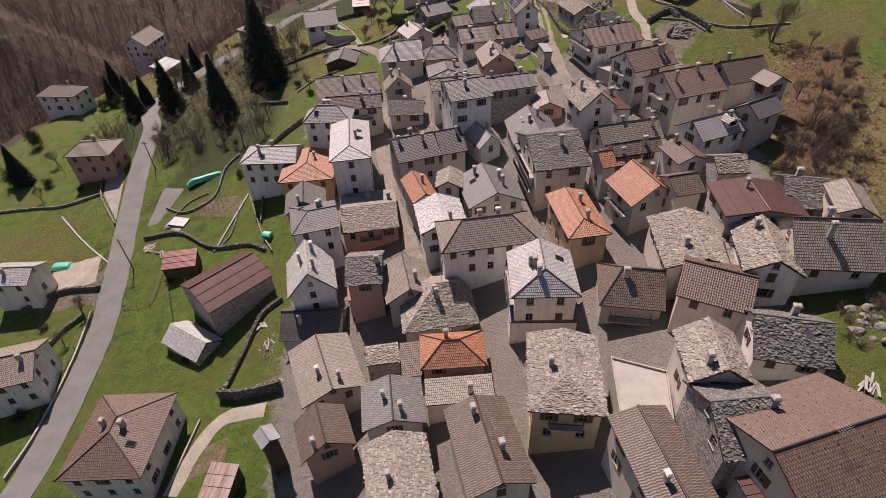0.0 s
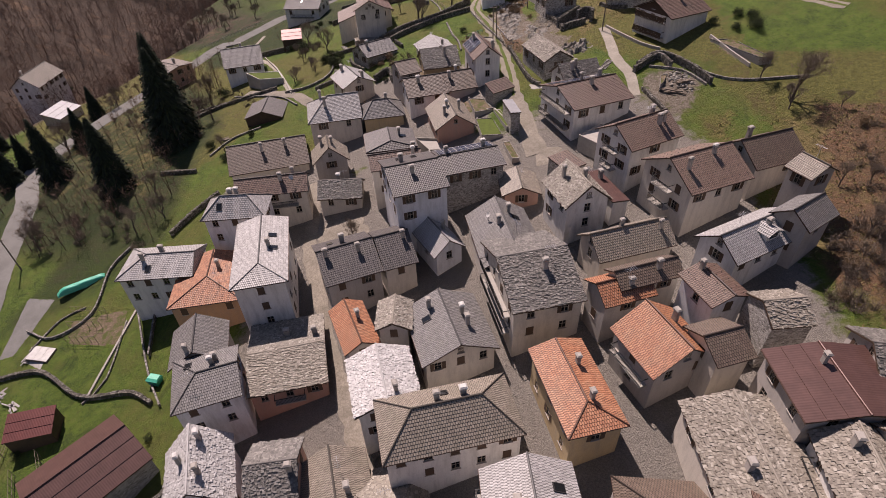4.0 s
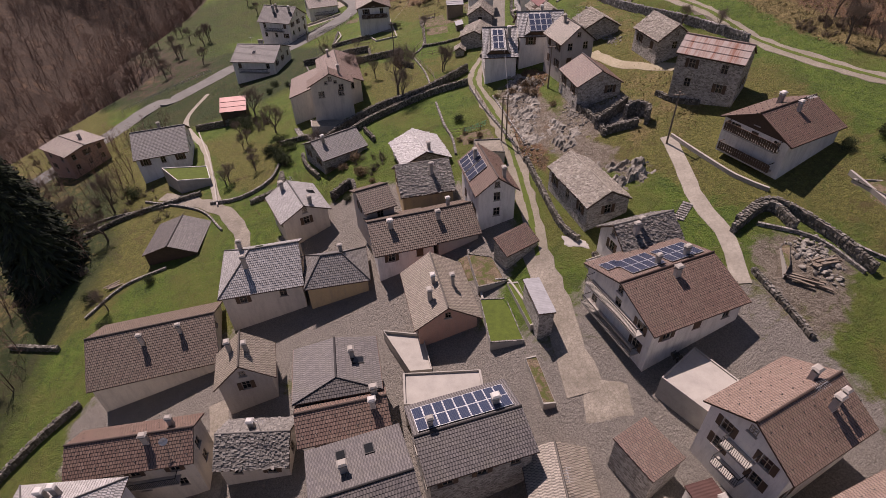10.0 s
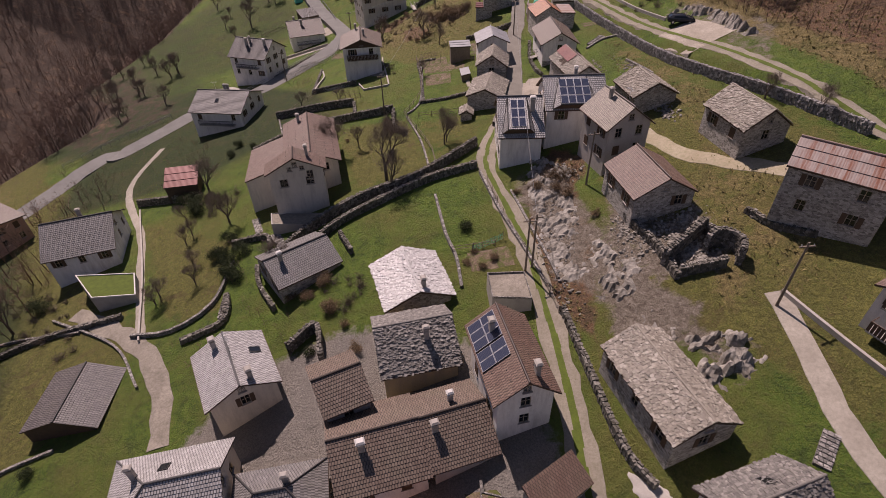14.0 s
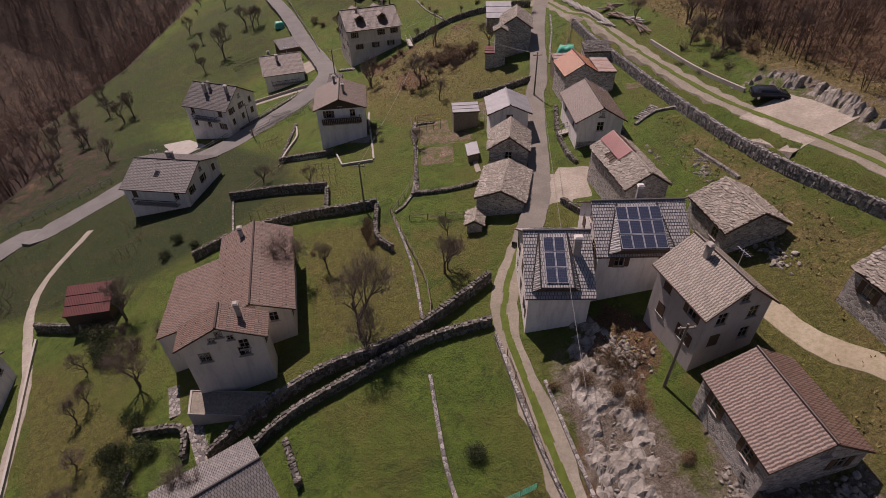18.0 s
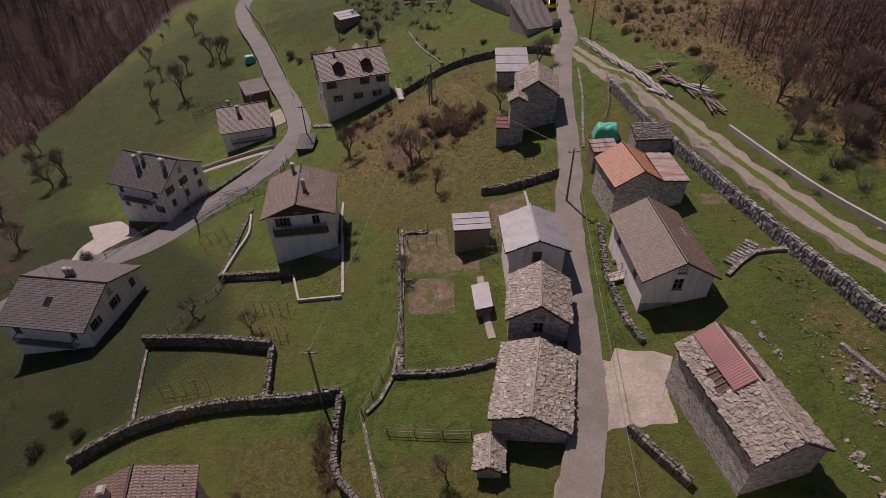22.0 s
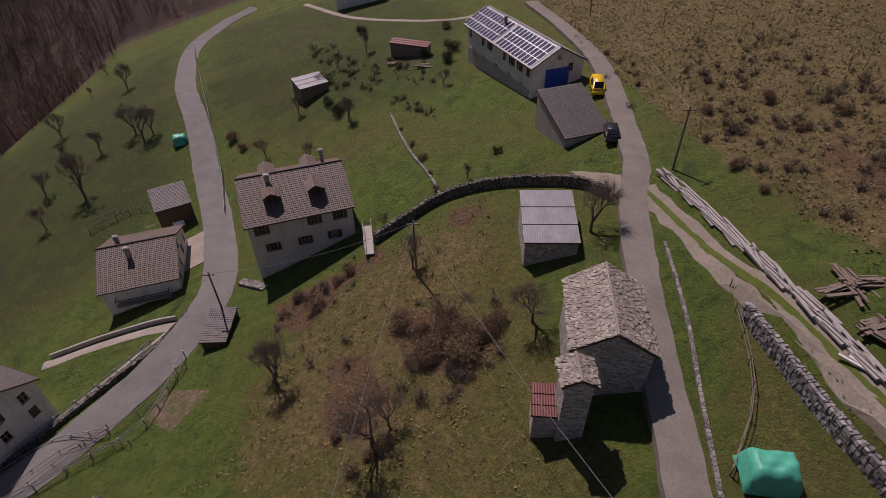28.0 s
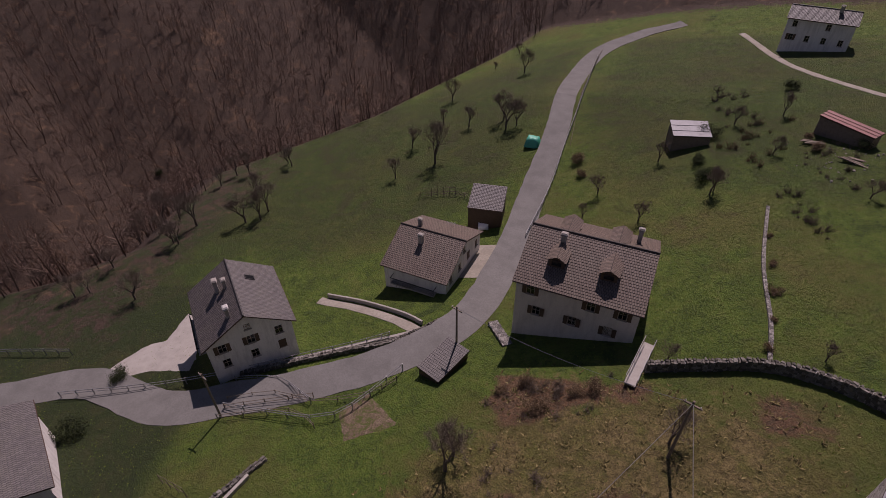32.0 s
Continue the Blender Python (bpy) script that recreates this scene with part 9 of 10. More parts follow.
def net_fence(a, b, high=1.0):
    p, q = Vector((*a, H(*a))), Vector((*b, H(*b)))
    root = tagged(new("net_fence"), "green plastic net on thin stakes round a bed", "fence", "garden fences")
    root.location = p
    n_ = max(2, int((q - p).length / 1.2))
    line = []
    for i in range(n_ + 1):
        c = p.lerp(q, i / n_)
        line.append(Vector((c.x, c.y, H(c.x, c.y))) - p)
        g = Geo()
        g.bar(line[-1] - Vector((0, 0, 0.1)), line[-1] + Vector((0, 0, high + 0.2)), 0.03, 0.025, 5)
        g.part("stake", M["wood"], root)
    g = Geo()
    for i, (c, d) in enumerate(zip(line, line[1:])):
        for k in range(6):
            z = high * (k + 0.5) / 6
            g.bar(c + Vector((0, 0, z)), d + Vector((0, 0, z - 0.03)), 0.02, 0.02, 4)
    tagged(g.part("net", M["tarp"], root), kind="stuff")


def roof_dish(ob, side, u, v):
    """A small satellite dish on a bracket."""
    base = on_roof(ob, side, u, v)
    g = Geo()
    g.bar(base, base + Vector((0, 0, 1.0)), 0.03, 0.03, 5)
    dish = g.part("dish_bracket", M["metal"], ob)
    g = Geo()
    c, d = base + Vector((0, 0, 1.0)), Vector((0.3, -0.8, 0.5)).normalized()
    s_ = d.cross(Vector((0, 0, 1))).normalized()
    q_ = d.cross(s_)
    rim = [c + (s_ * math.cos(k * 0.5236) + q_ * math.sin(k * 0.5236)) * 0.4 + d * 0.1 for k in range(12)]
    for i in range(12):
        g.poly([c, rim[i], rim[(i + 1) % 12]])
    g.part("dish", M["whitecap"], dish)


def gable_board(ob, end, mat, drop=0.0):
    """Boarding that fills the gable above the eave."""
    L, W, tp, zr, ze, _, _, _, wx, wy = INFO[ob.name]
    zb = ze + tp * (W / 2 - wy) - 0.17
    g = Geo()
    x0, x1 = end * (wx + 0.005), end * (wx + 0.05)
    tri = [(-wy, zb - drop), (wy, zb - drop), (wy, zb), (0, zr - 0.2), (-wy, zb)] if drop else [(-wy, zb), (wy, zb), (0, zr - 0.2)]
    a, b = [(x0, y, z) for y, z in tri], [(x1, y, z) for y, z in tri]
    g.poly(b if end > 0 else b[::-1])
    for i in range(len(tri)):
        j = (i + 1) % len(tri)
        g.quad(a[i], a[j], b[j], b[i])
    g.part("gable_boarding", M[mat], ob, "dark brown timber boarding")


def front_window(ob, end, u, z, w=0.9, h=1.2, shut=""):
    """A window on a wall; end as for wall_panel, z below the eave."""
    L, W, tp, zr, ze, _, _, _, wx, wy = INFO[ob.name]
    o, eu = {1: ((wx + 0.1, 0, 0), (0, 1, 0)), -1: ((-wx - 0.1, 0, 0), (0, -1, 0)), 2: ((0, wy + 0.1, 0), (-1, 0, 0)), -2: ((0, -wy - 0.1, 0), (1, 0, 0))}[end]
    add_window(ob, Vector(o), Vector(eu), u, ze - z, w, h, shut, RND)


# ---------------------------------------------------------------- where the loose things stand
vehicle(48.7, 293.0, -1.76, 'yellow', 4.4, 1.85, True, 'yellow delivery van parked on the lane')
vehicle(46.2, 278.5, -1.78, 'darkcar', 4.3, 1.80, False, 'dark grey car parked by the annexe')
vehicle(58.2, 200.3, -0.25, 'darkcar', 4.4, 1.80, False, 'dark blue car in the gravel bay')
vehicle(-19.1, 292.8, -0.95, 'whitecar', 3.7, 1.65, False, 'small white car parked on the forecourt')
pole(-3.7, 265.9)
pole(20.3, 262.7)
pole(49.6, 268.0)
pole(33.9, 222.4)
pole(22.6, 153.1)
pole(23.4, 153.4)
pole(-64.1, 78.8)
pole(-72.2, 111.6)
pole(-19.7, 244.5)
pole(6.3, 201.2)
pole(32.8, 165.4)
pole(43.2, 140.8)
pole(58.7, 331.0)
cable((20.3, 262.7), (33.9, 222.4), 7.3, 7.3)
cable((20.3, 262.7), (-3.7, 265.9), 7.3, 7.3)
cable((33.9, 222.4), (23.4, 153.4), 7.3, 7.3)
cable((22.6, 153.1), (23.4, 153.4), 7.3, 7.3)
cable((-64.1, 78.8), (-72.2, 111.6), 7.3, 7.3)
cable((49.6, 268.0), (58.7, 331.0), 7.3, 7.3)
cable((20.3, 262.7), (6.3, 201.2), 7.3, 7.3)
tarp_heap(-25.8, 318.7, 0.32, 3.0, 2.4, 1.7, 'stack under a bright green tarpaulin beside the road')
tarp_heap(-56.8, 104.1, 0.53, 8.5, 1.4, 1.0, 'long green plastic cover over a vegetable bed')
tarp_heap(41.8, 233.6, -0.23, 3.4, 2.6, 1.8, 'green tarpaulin tent over stored goods')
tarp_heap(-80.9, 81.8, 0.08, 4.0, 2.2, 0.7, 'crumpled green netting on the gravel yard')
plank_pile(-62.6, 83.8, -0.54, 2.5, 8, 'greyplank')
plank_pile(-59.3, 81.8, -0.54, 2.5, 8, 'greyplank')
plank_pile(-39.1, 142.1, 0.38, 3.0, 7, 'wood')
plank_pile(48.4, 265.9, -1.44, 5.0, 12, 'greyplank')
plank_pile(49.0, 261.6, -1.46, 5.0, 12, 'greyplank')
plank_pile(49.3, 257.8, -1.49, 5.0, 12, 'greyplank')
plank_pile(49.6, 254.4, -1.53, 5.0, 12, 'greyplank')
plank_pile(49.6, 250.4, -1.58, 5.0, 12, 'greyplank')
plank_pile(49.5, 247.0, -1.54, 5.0, 12, 'greyplank')
plank_pile(49.7, 244.2, -1.49, 5.0, 12, 'greyplank')
plank_pile(50.0, 241.0, -1.48, 5.0, 12, 'greyplank')
plank_pile(50.3, 238.0, -1.48, 5.0, 12, 'greyplank')
plank_pile(52.4, 245.0, 0.15, 4.0, 10, 'wood')
plank_pile(54.1, 245.3, 0.15, 4.0, 10, 'wood')
plank_pile(52.3, 241.5, 0.38, 4.0, 10, 'wood')
plank_pile(53.2, 245.3, -1.57, 4.5, 10, 'wood')
plank_pile(53.2, 239.4, -1.52, 4.5, 10, 'wood')
plank_pile(53.6, 236.6, -1.40, 4.5, 10, 'wood')
plank_pile(54.1, 233.9, -1.46, 4.5, 10, 'wood')
plank_pile(54.1, 231.7, -1.58, 4.5, 10, 'wood')
plank_pile(-62.7, 84.0, 1.25, 2.2, 8, 'greyplank')
plank_pile(-60.7, 90.1, 1.25, 2.2, 8, 'greyplank')
plank_pile(-33.1, 60.4, -1.08, 1.6, 8, 'greyplank')
plank_pile(-30.7, 56.0, -1.08, 1.6, 8, 'greyplank')
plank_pile(36.7, 210.9, 0.38, 2.0, 6, 'wood')
plank_pile(39.6, 31.7, -2.29, 3.0, 8, 'greyplank')
plank_pile(37.7, 29.5, -2.29, 3.0, 8, 'greyplank')
patch("ground_patch", [(-56.3, 96.5), (-45.8, 96.9), (-45.0, 89.0), (-55.9, 92.9)], 'soil', "bare brown soil of a tilled garden bed", "garden bed")
# pale cover laid over a bed, not soil
patch("ground_patch", [(-61.6, 92.9), (-57.2, 91.4), (-57.6, 87.5), (-60.8, 89.3)], 'greyplank', "bare brown soil of a tilled garden bed", "garden bed")
patch("ground_patch", [(-8.3, 256.1), (-1.5, 254.4), (-5.2, 249.5), (-9.0, 252.2)], 'soil', "bare brown soil of a tilled garden bed", "garden bed")
patch("ground_patch", [(14.5, 220.9), (23.4, 217.6), (23.0, 214.4), (14.4, 217.4)], 'soil', "bare brown soil of a tilled garden bed", "garden bed")
patch("ground_patch", [(14.4, 216.7), (20.1, 214.7), (19.6, 209.1), (14.4, 210.4)], 'soil', "bare brown soil of a tilled garden bed", "garden bed")
patch("ground_patch", [(12.9, 130.5), (16.1, 130.2), (16.1, 125.6), (13.0, 125.8)], 'soil', "bare brown soil of a tilled garden bed", "garden bed")
patch("ground_patch", [(16.3, 158.6), (21.7, 158.0), (22.0, 154.3), (16.5, 154.9)], 'soil', "bare brown soil of a tilled garden bed", "garden bed")
patch("ground_patch", [(-56.3, 96.3), (-48.2, 95.8), (-47.2, 89.5), (-55.0, 91.6)], 'soil', "bare brown soil of a tilled garden bed", "garden bed")
patch("ground_patch", [(46.5, 218.4), (50.0, 216.0), (49.5, 214.6), (46.5, 215.9)], 'soil', "bare brown soil of a tilled garden bed", "garden bed")
patch("ground_patch", [(58.0, 126.1), (61.6, 125.2), (62.9, 117.3), (59.6, 117.5)], 'soil', "bare brown soil of a tilled garden bed", "garden bed")
patch("ground_patch", [(24.9, 227.1), (30.1, 227.2), (29.2, 221.5), (25.9, 221.2)], 'soil', "bare brown soil of a tilled garden bed", "garden bed")
patch("ground_patch", [(14.0, 225.0), (19.9, 224.8), (19.9, 218.2), (14.6, 216.9)], 'soil', "bare brown soil of a tilled garden bed", "garden bed")
terrace([(14.8, 122.3), (17.9, 122.1), (18.7, 115.4), (15.0, 115.5)], 0.5, 'turf', 'raised grass plot with a low stone rim', 0.15, 'drystone')
terrace([(14.3, 129.9), (17.3, 128.9), (18.2, 124.2), (14.8, 123.5)], 0.5, 'soil', 'raised garden bed with a low stone rim', 0.15, 'drystone')
terrace([(18.3, 123.8), (19.6, 123.8), (20.5, 117.0), (19.6, 116.7)], 0.4, 'turf', 'narrow raised grass bed with a pale rim', 0.15, 'concrete')
terrace([(18.4, 113.3), (19.6, 113.5), (20.2, 107.5), (19.0, 107.5)], 0.5, 'soil', 'narrow raised vegetable bed with a pale rim', 0.15, 'concrete')
terrace([(47.1, 119.3), (49.2, 121.0), (46.4, 116.4), (45.6, 115.6)], 0.4, 'soil', 'walled garden bed of brown soil', 0.15, 'drystone')
terrace([(58.2, 125.9), (61.9, 125.0), (63.8, 115.3), (61.9, 115.7)], 0.5, 'soil', 'walled garden bed of brown soil', 0.20, 'drystone')
terrace([(16.7, 38.5), (22.3, 36.3), (21.0, 30.1), (15.9, 31.2)], 2.6, 'concrete', 'pale concrete roof terrace between the houses', 0.30, 'concrete')
terrace([(3.2, 120.4), (7.8, 119.3), (8.5, 114.2), (6.1, 114.2)], 0.9, 'concrete', 'pale walled terrace beside the gabled house', 0.50, 'concrete')
terrace([(5.4, 112.9), (13.5, 112.5), (13.6, 108.8), (5.4, 109.1)], 2.4, 'concrete', 'pale flat roof terrace behind the slate roofs', 0.30, 'concrete')
terrace([(-39.1, 170.2), (-30.5, 169.8), (-28.7, 165.1), (-34.7, 165.1)], 2.3, 'turf', 'grass-covered flat garage roof with a white rim', 0.20, 'whitecap')
terrace([(27.4, 123.5), (29.5, 124.2), (30.3, 121.0), (28.6, 120.5)], 0.6, 'concrete', 'fenced concrete terrace by the lane', 0.20, 'concrete')
terrace([(18.0, 151.8), (22.1, 151.6), (22.1, 147.4), (18.0, 148.0)], 2.0, 'cobble', 'broken brick platform of a demolished house', 0.25, 'drystone')
brush([(52.8, 81.4), (62.2, 77.2), (53.5, 64.0), (46.2, 66.8)], 60, 2.0)
brush([(65.6, 96.2), (78.9, 99.5), (57.4, 60.3), (51.4, 62.9)], 50, 2.0)
brush([(19.0, 256.7), (28.8, 252.7), (27.5, 244.7), (18.9, 247.5)], 16, 1.4)
brush([(2.7, 263.6), (14.3, 255.4), (13.5, 248.5), (5.6, 255.5)], 9, 1.1)
brush([(64.9, 308.3), (84.6, 286.8), (58.7, 249.6), (52.4, 260.3)], 120, 1.4)
brush([(52.8, 328.0), (57.9, 296.8), (50.8, 283.8), (49.8, 295.5)], 20, 1.2)
brush([(-183.5, 220.0), (-106.0, 155.3), (-95.8, 129.6), (-122.7, 136.7)], 14, 1.8)
brush([(-88.8, 136.7), (-53.2, 123.1), (-47.2, 111.0), (-71.6, 113.1)], 30, 2.0)
brush([(-91.6, 186.7), (-58.6, 178.6), (-38.9, 146.3), (-58.6, 144.2)], 36, 2.0)
brush([(-32.2, 194.3), (-23.9, 191.6), (-18.6, 181.1), (-24.5, 182.6)], 16, 1.6)
brush([(-27.2, 191.2), (-19.2, 188.0), (-16.7, 179.8), (-22.8, 181.9)], 10, 1.6)
brush([(-53.1, 173.9), (-39.7, 169.5), (-32.3, 155.9), (-42.8, 156.9)], 20, 1.5)
brush([(-2.5, 165.9), (5.6, 161.1), (3.1, 152.0), (-1.8, 152.6)], 14, 1.2)
brush([(24.8, 169.6), (31.9, 167.2), (31.6, 161.7), (25.6, 163.6)], 20, 1.0)
brush([(17.1, 262.6), (29.4, 254.8), (27.5, 242.1), (18.3, 246.4)], 28, 1.6)
brush([(3.7, 231.4), (7.9, 236.0), (10.0, 223.5), (7.6, 220.5)], 10, 1.2)
brush([(1.3, 264.7), (12.4, 270.0), (15.6, 265.0), (7.7, 259.2)], 20, 1.2)
brush([(-3.2, 348.7), (4.5, 350.2), (10.3, 327.9), (3.9, 326.7)], 14, 1.6)
brush([(14.5, 312.2), (18.4, 313.0), (26.4, 300.6), (24.6, 298.7)], 16, 1.2)
brush([(43.9, 45.5), (49.1, 45.7), (42.3, 33.9), (39.3, 34.7)], 14, 1.6)
brush([(70.8, 239.2), (78.3, 231.5), (59.6, 202.6), (52.5, 216.0)], 60, 1.8)
brush([(67.2, 167.1), (85.2, 154.9), (81.4, 148.9), (71.2, 155.9)], 26, 1.8)
brush([(-166.3, 289.2), (-88.2, 214.2), (-43.7, 151.6), (-71.2, 160.2)], 30, 2.0)
shrub(19.0, 299.6, 0.8, 'rust_leaf')
shrub(20.6, 293.5, 1.1, 'rust_leaf')
shrub(22.0, 288.2, 1.4, 'rust_leaf')
shrub(22.9, 283.3, 0.9, 'rust_leaf')
shrub(23.6, 278.8, 1.2, 'rust_leaf')
shrub(7.3, 189.4, 0.7, 'rust_leaf')
shrub(-0.2, 193.5, 0.8, 'rust_leaf')
shrub(7.7, 193.0, 1.0, 'rust_leaf')
shrub(1.5, 151.4, 1.2, 'rust_leaf')
shrub(3.1, 147.6, 1.6, 'rust_leaf')
shrub(-0.2, 154.3, 2.0, 'rust_leaf')
shrub(-32.1, 233.3, 3.2, 'leaf')
shrub(-36.8, 240.4, 2.7, 'leaf')
shrub(-29.7, 189.9, 2.6, 'leaf')
shrub(-26.6, 187.5, 2.9, 'leaf')
shrub(-25.8, 184.5, 3.2, 'leaf')
shrub(-17.7, 170.2, 2.4, 'leaf')
shrub(-15.8, 167.5, 2.7, 'leaf')
shrub(-15.6, 165.2, 3.0, 'leaf')
shrub(-18.2, 169.6, 2.5, 'leaf')
shrub(-16.9, 173.3, 2.2, 'leaf')
shrub(-14.4, 169.5, 2.5, 'leaf')
shrub(-14.5, 164.2, 2.8, 'leaf')
shrub(4.8, 317.4, 2.2, 'leaf')
shrub(7.4, 312.9, 2.8, 'leaf')
shrub(3.6, 325.6, 3.4, 'leaf')
shrub(10.4, 348.6, 2.5, 'leaf')
shrub(29.9, 326.7, 3.1, 'leaf')
shrub(24.1, 327.0, 2.2, 'leaf')
shrub(28.3, 321.6, 2.8, 'leaf')
shrub(17.1, 328.2, 1.6, 'rust_leaf')
shrub(18.8, 324.5, 2.1, 'rust_leaf')
shrub(-13.7, 314.3, 2.6, 'rust_leaf')
shrub(-11.2, 310.5, 1.9, 'rust_leaf')
shrub(29.8, 340.8, 2.4, 'rust_leaf')
shrub(20.1, 253.9, 2.0, 'rust_leaf')
shrub(22.2, 251.6, 2.5, 'rust_leaf')
shrub(24.2, 249.5, 3.0, 'rust_leaf')
shrub(21.1, 250.0, 2.2, 'rust_leaf')
shrub(23.4, 252.6, 2.8, 'rust_leaf')
shrub(25.3, 250.5, 2.0, 'rust_leaf')
shrub(18.4, 255.7, 2.5, 'rust_leaf')
shrub(4.3, 262.9, 1.2, 'rust_leaf')
shrub(6.0, 265.1, 1.6, 'rust_leaf')
shrub(8.5, 262.5, 2.0, 'rust_leaf')
shrub(10.9, 265.9, 1.4, 'rust_leaf')
shrub(12.2, 267.3, 1.8, 'rust_leaf')
shrub(-3.4, 157.0, 1.6, 'rust_leaf')
shrub(-0.2, 153.7, 1.9, 'rust_leaf')
shrub(-1.3, 158.7, 2.2, 'rust_leaf')
shrub(-5.5, 157.7, 1.8, 'rust_leaf')
shrub(-1.7, 151.5, 1.2, 'leaf')
shrub(-2.3, 148.5, 1.5, 'leaf')
shrub(16.9, 162.5, 1.8, 'leaf')
shrub(-9.8, 151.1, 1.4, 'leaf')
shrub(65.6, 131.8, 2.2, 'leaf')
shrub(67.2, 129.7, 2.5, 'leaf')
shrub(66.4, 126.2, 2.8, 'leaf')
shrub(-51.5, 165.4, 1.8, 'leaf')
shrub(-79.7, 201.5, 2.5, 'leaf')
shrub(-46.0, 169.3, 3.2, 'leaf')
shrub(-84.7, 161.4, 2.1, 'leaf')
shrub(-163.4, 297.7, 2.9, 'leaf')
shrub(-158.0, 294.5, 1.8, 'leaf')
shrub(32.4, 283.5, 1.4, 'leaf')
shrub(57.9, 246.3, 1.7, 'leaf')
shrub(-23.4, 207.0, 2.0, 'leaf')
shrub(-19.9, 204.2, 1.5, 'leaf')
shrub(-24.1, 203.3, 1.9, 'leaf')
shrub(17.4, 158.2, 0.9, 'rust_leaf')
shrub(18.0, 155.2, 1.1, 'rust_leaf')
shrub(19.4, 156.4, 1.3, 'rust_leaf')
shrub(16.3, 156.6, 1.0, 'rust_leaf')
shrub(24.4, 251.3, 2.0, 'rust_leaf')
shrub(26.2, 251.5, 2.5, 'rust_leaf')
shrub(22.5, 254.5, 3.0, 'rust_leaf')
shrub(27.4, 252.2, 2.2, 'rust_leaf')
shrub(20.7, 250.8, 2.8, 'rust_leaf')
shrub(15.4, 241.9, 1.2, 'rust_leaf')
shrub(14.1, 240.5, 1.5, 'rust_leaf')
shrub(16.8, 242.4, 1.8, 'rust_leaf')
shrub(12.6, 244.3, 1.4, 'rust_leaf')
shrub(55.0, 271.9, 1.2, 'rust_leaf')
shrub(54.7, 265.0, 1.7, 'rust_leaf')
shrub(64.6, 277.2, 2.2, 'rust_leaf')
shrub(63.7, 269.0, 1.4, 'rust_leaf')
shrub(68.6, 270.2, 2.0, 'rust_leaf')
shrub(54.9, 260.0, 1.2, 'rust_leaf')
shrub(58.0, 278.6, 1.7, 'rust_leaf')
shrub(58.5, 222.0, 1.4, 'rust_leaf')
shrub(64.0, 222.7, 1.8, 'rust_leaf')
shrub(62.7, 213.3, 2.2, 'rust_leaf')
shrub(24.3, 167.5, 1.0, 'rust_leaf')
shrub(27.1, 167.3, 1.4, 'rust_leaf')
shrub(29.9, 164.3, 1.8, 'rust_leaf')
shrub(32.1, 159.2, 1.2, 'rust_leaf')
shrub(28.9, 166.0, 1.6, 'rust_leaf')
shrub(63.8, 87.7, 1.6, 'rust_leaf')
shrub(51.7, 73.2, 2.1, 'rust_leaf')
shrub(57.6, 73.0, 2.6, 'rust_leaf')
shrub(67.4, 96.8, 1.9, 'rust_leaf')
shrub(71.3, 96.4, 2.4, 'rust_leaf')
shrub(48.7, 68.9, 1.6, 'rust_leaf')
shrub(-35.1, 72.4, 1.2, 'leaf')
shrub(-54.7, 73.9, 1.5, 'leaf')
shrub(-55.1, 78.1, 1.8, 'leaf')
shrub(-44.8, 55.5, 1.4, 'leaf')
guard_rail([(-23.2, 248.6), (-18.6, 251.5), (-12.5, 251.4)])
guard_rail([(-40.3, 234.6), (-31.9, 241.5), (-25.3, 248.3), (-20.2, 254.7), (-14.5, 261.8), (-12.9, 264.2)])
guard_rail([(-20.4, 245.5), (-15.3, 247.6), (-8.4, 251.4), (-7.2, 260.5)])
guard_rail([(-37.3, 369.6), (-25.7, 338.1), (-18.9, 318.4), (-14.5, 306.1), (-10.4, 291.7)])
guard_rail([(-70.9, 224.7), (-59.7, 231.9), (-48.6, 238.5)])
parapet([(-16.3, 214.6), (-14.6, 207.8), (-13.3, 202.7)], 0.3, 0.30, 'drystone', 'low mossy stone edging between gardens')
parapet([(14.1, 226.1), (14.0, 213.7), (12.8, 202.4), (10.5, 199.1)], 0.3, 0.30, 'drystone', 'low mossy stone edging between gardens')
parapet([(0.4, 221.7), (1.9, 216.3)], 0.4, 0.25, 'concrete', 'pale garden wall below the house')
parapet([(1.9, 216.3), (7.0, 215.4)], 0.4, 0.25, 'concrete', 'pale garden wall below the house')
parapet([(40.4, 208.9), (42.2, 206.7), (42.3, 203.7)], 0.5, 0.30, 'drystone', 'low stone wall by the barn')
parapet([(44.3, 205.6), (47.6, 207.5), (50.8, 206.5)], 0.3, 0.40, 'drystone', 'tumbled line of field stones')
parapet([(48.1, 196.0), (49.1, 191.0), (49.5, 188.4)], 0.3, 0.40, 'drystone', 'tumbled line of field stones')
parapet([(-27.3, 158.2), (-21.6, 157.3), (-16.6, 160.3), (-15.3, 167.9)], 0.6, 0.35, 'drystone', 'stone wall round the orchard')
parapet([(-42.1, 165.6), (-29.3, 157.3), (-23.3, 149.5)], 0.4, 0.30, 'drystone', 'low stone wall along the lane')
parapet([(-58.7, 157.2), (-49.6, 162.9), (-36.1, 161.6)], 0.4, 0.30, 'drystone', 'low stone wall across the slope')
parapet([(-41.1, 136.1), (-37.2, 141.4), (-30.9, 143.4)], 0.4, 0.30, 'drystone', 'low stone wall across the slope')
parapet([(53.3, 226.0), (55.0, 213.0), (57.0, 203.5)], 0.5, 0.30, 'concrete', 'low concrete kerb wall along the track')
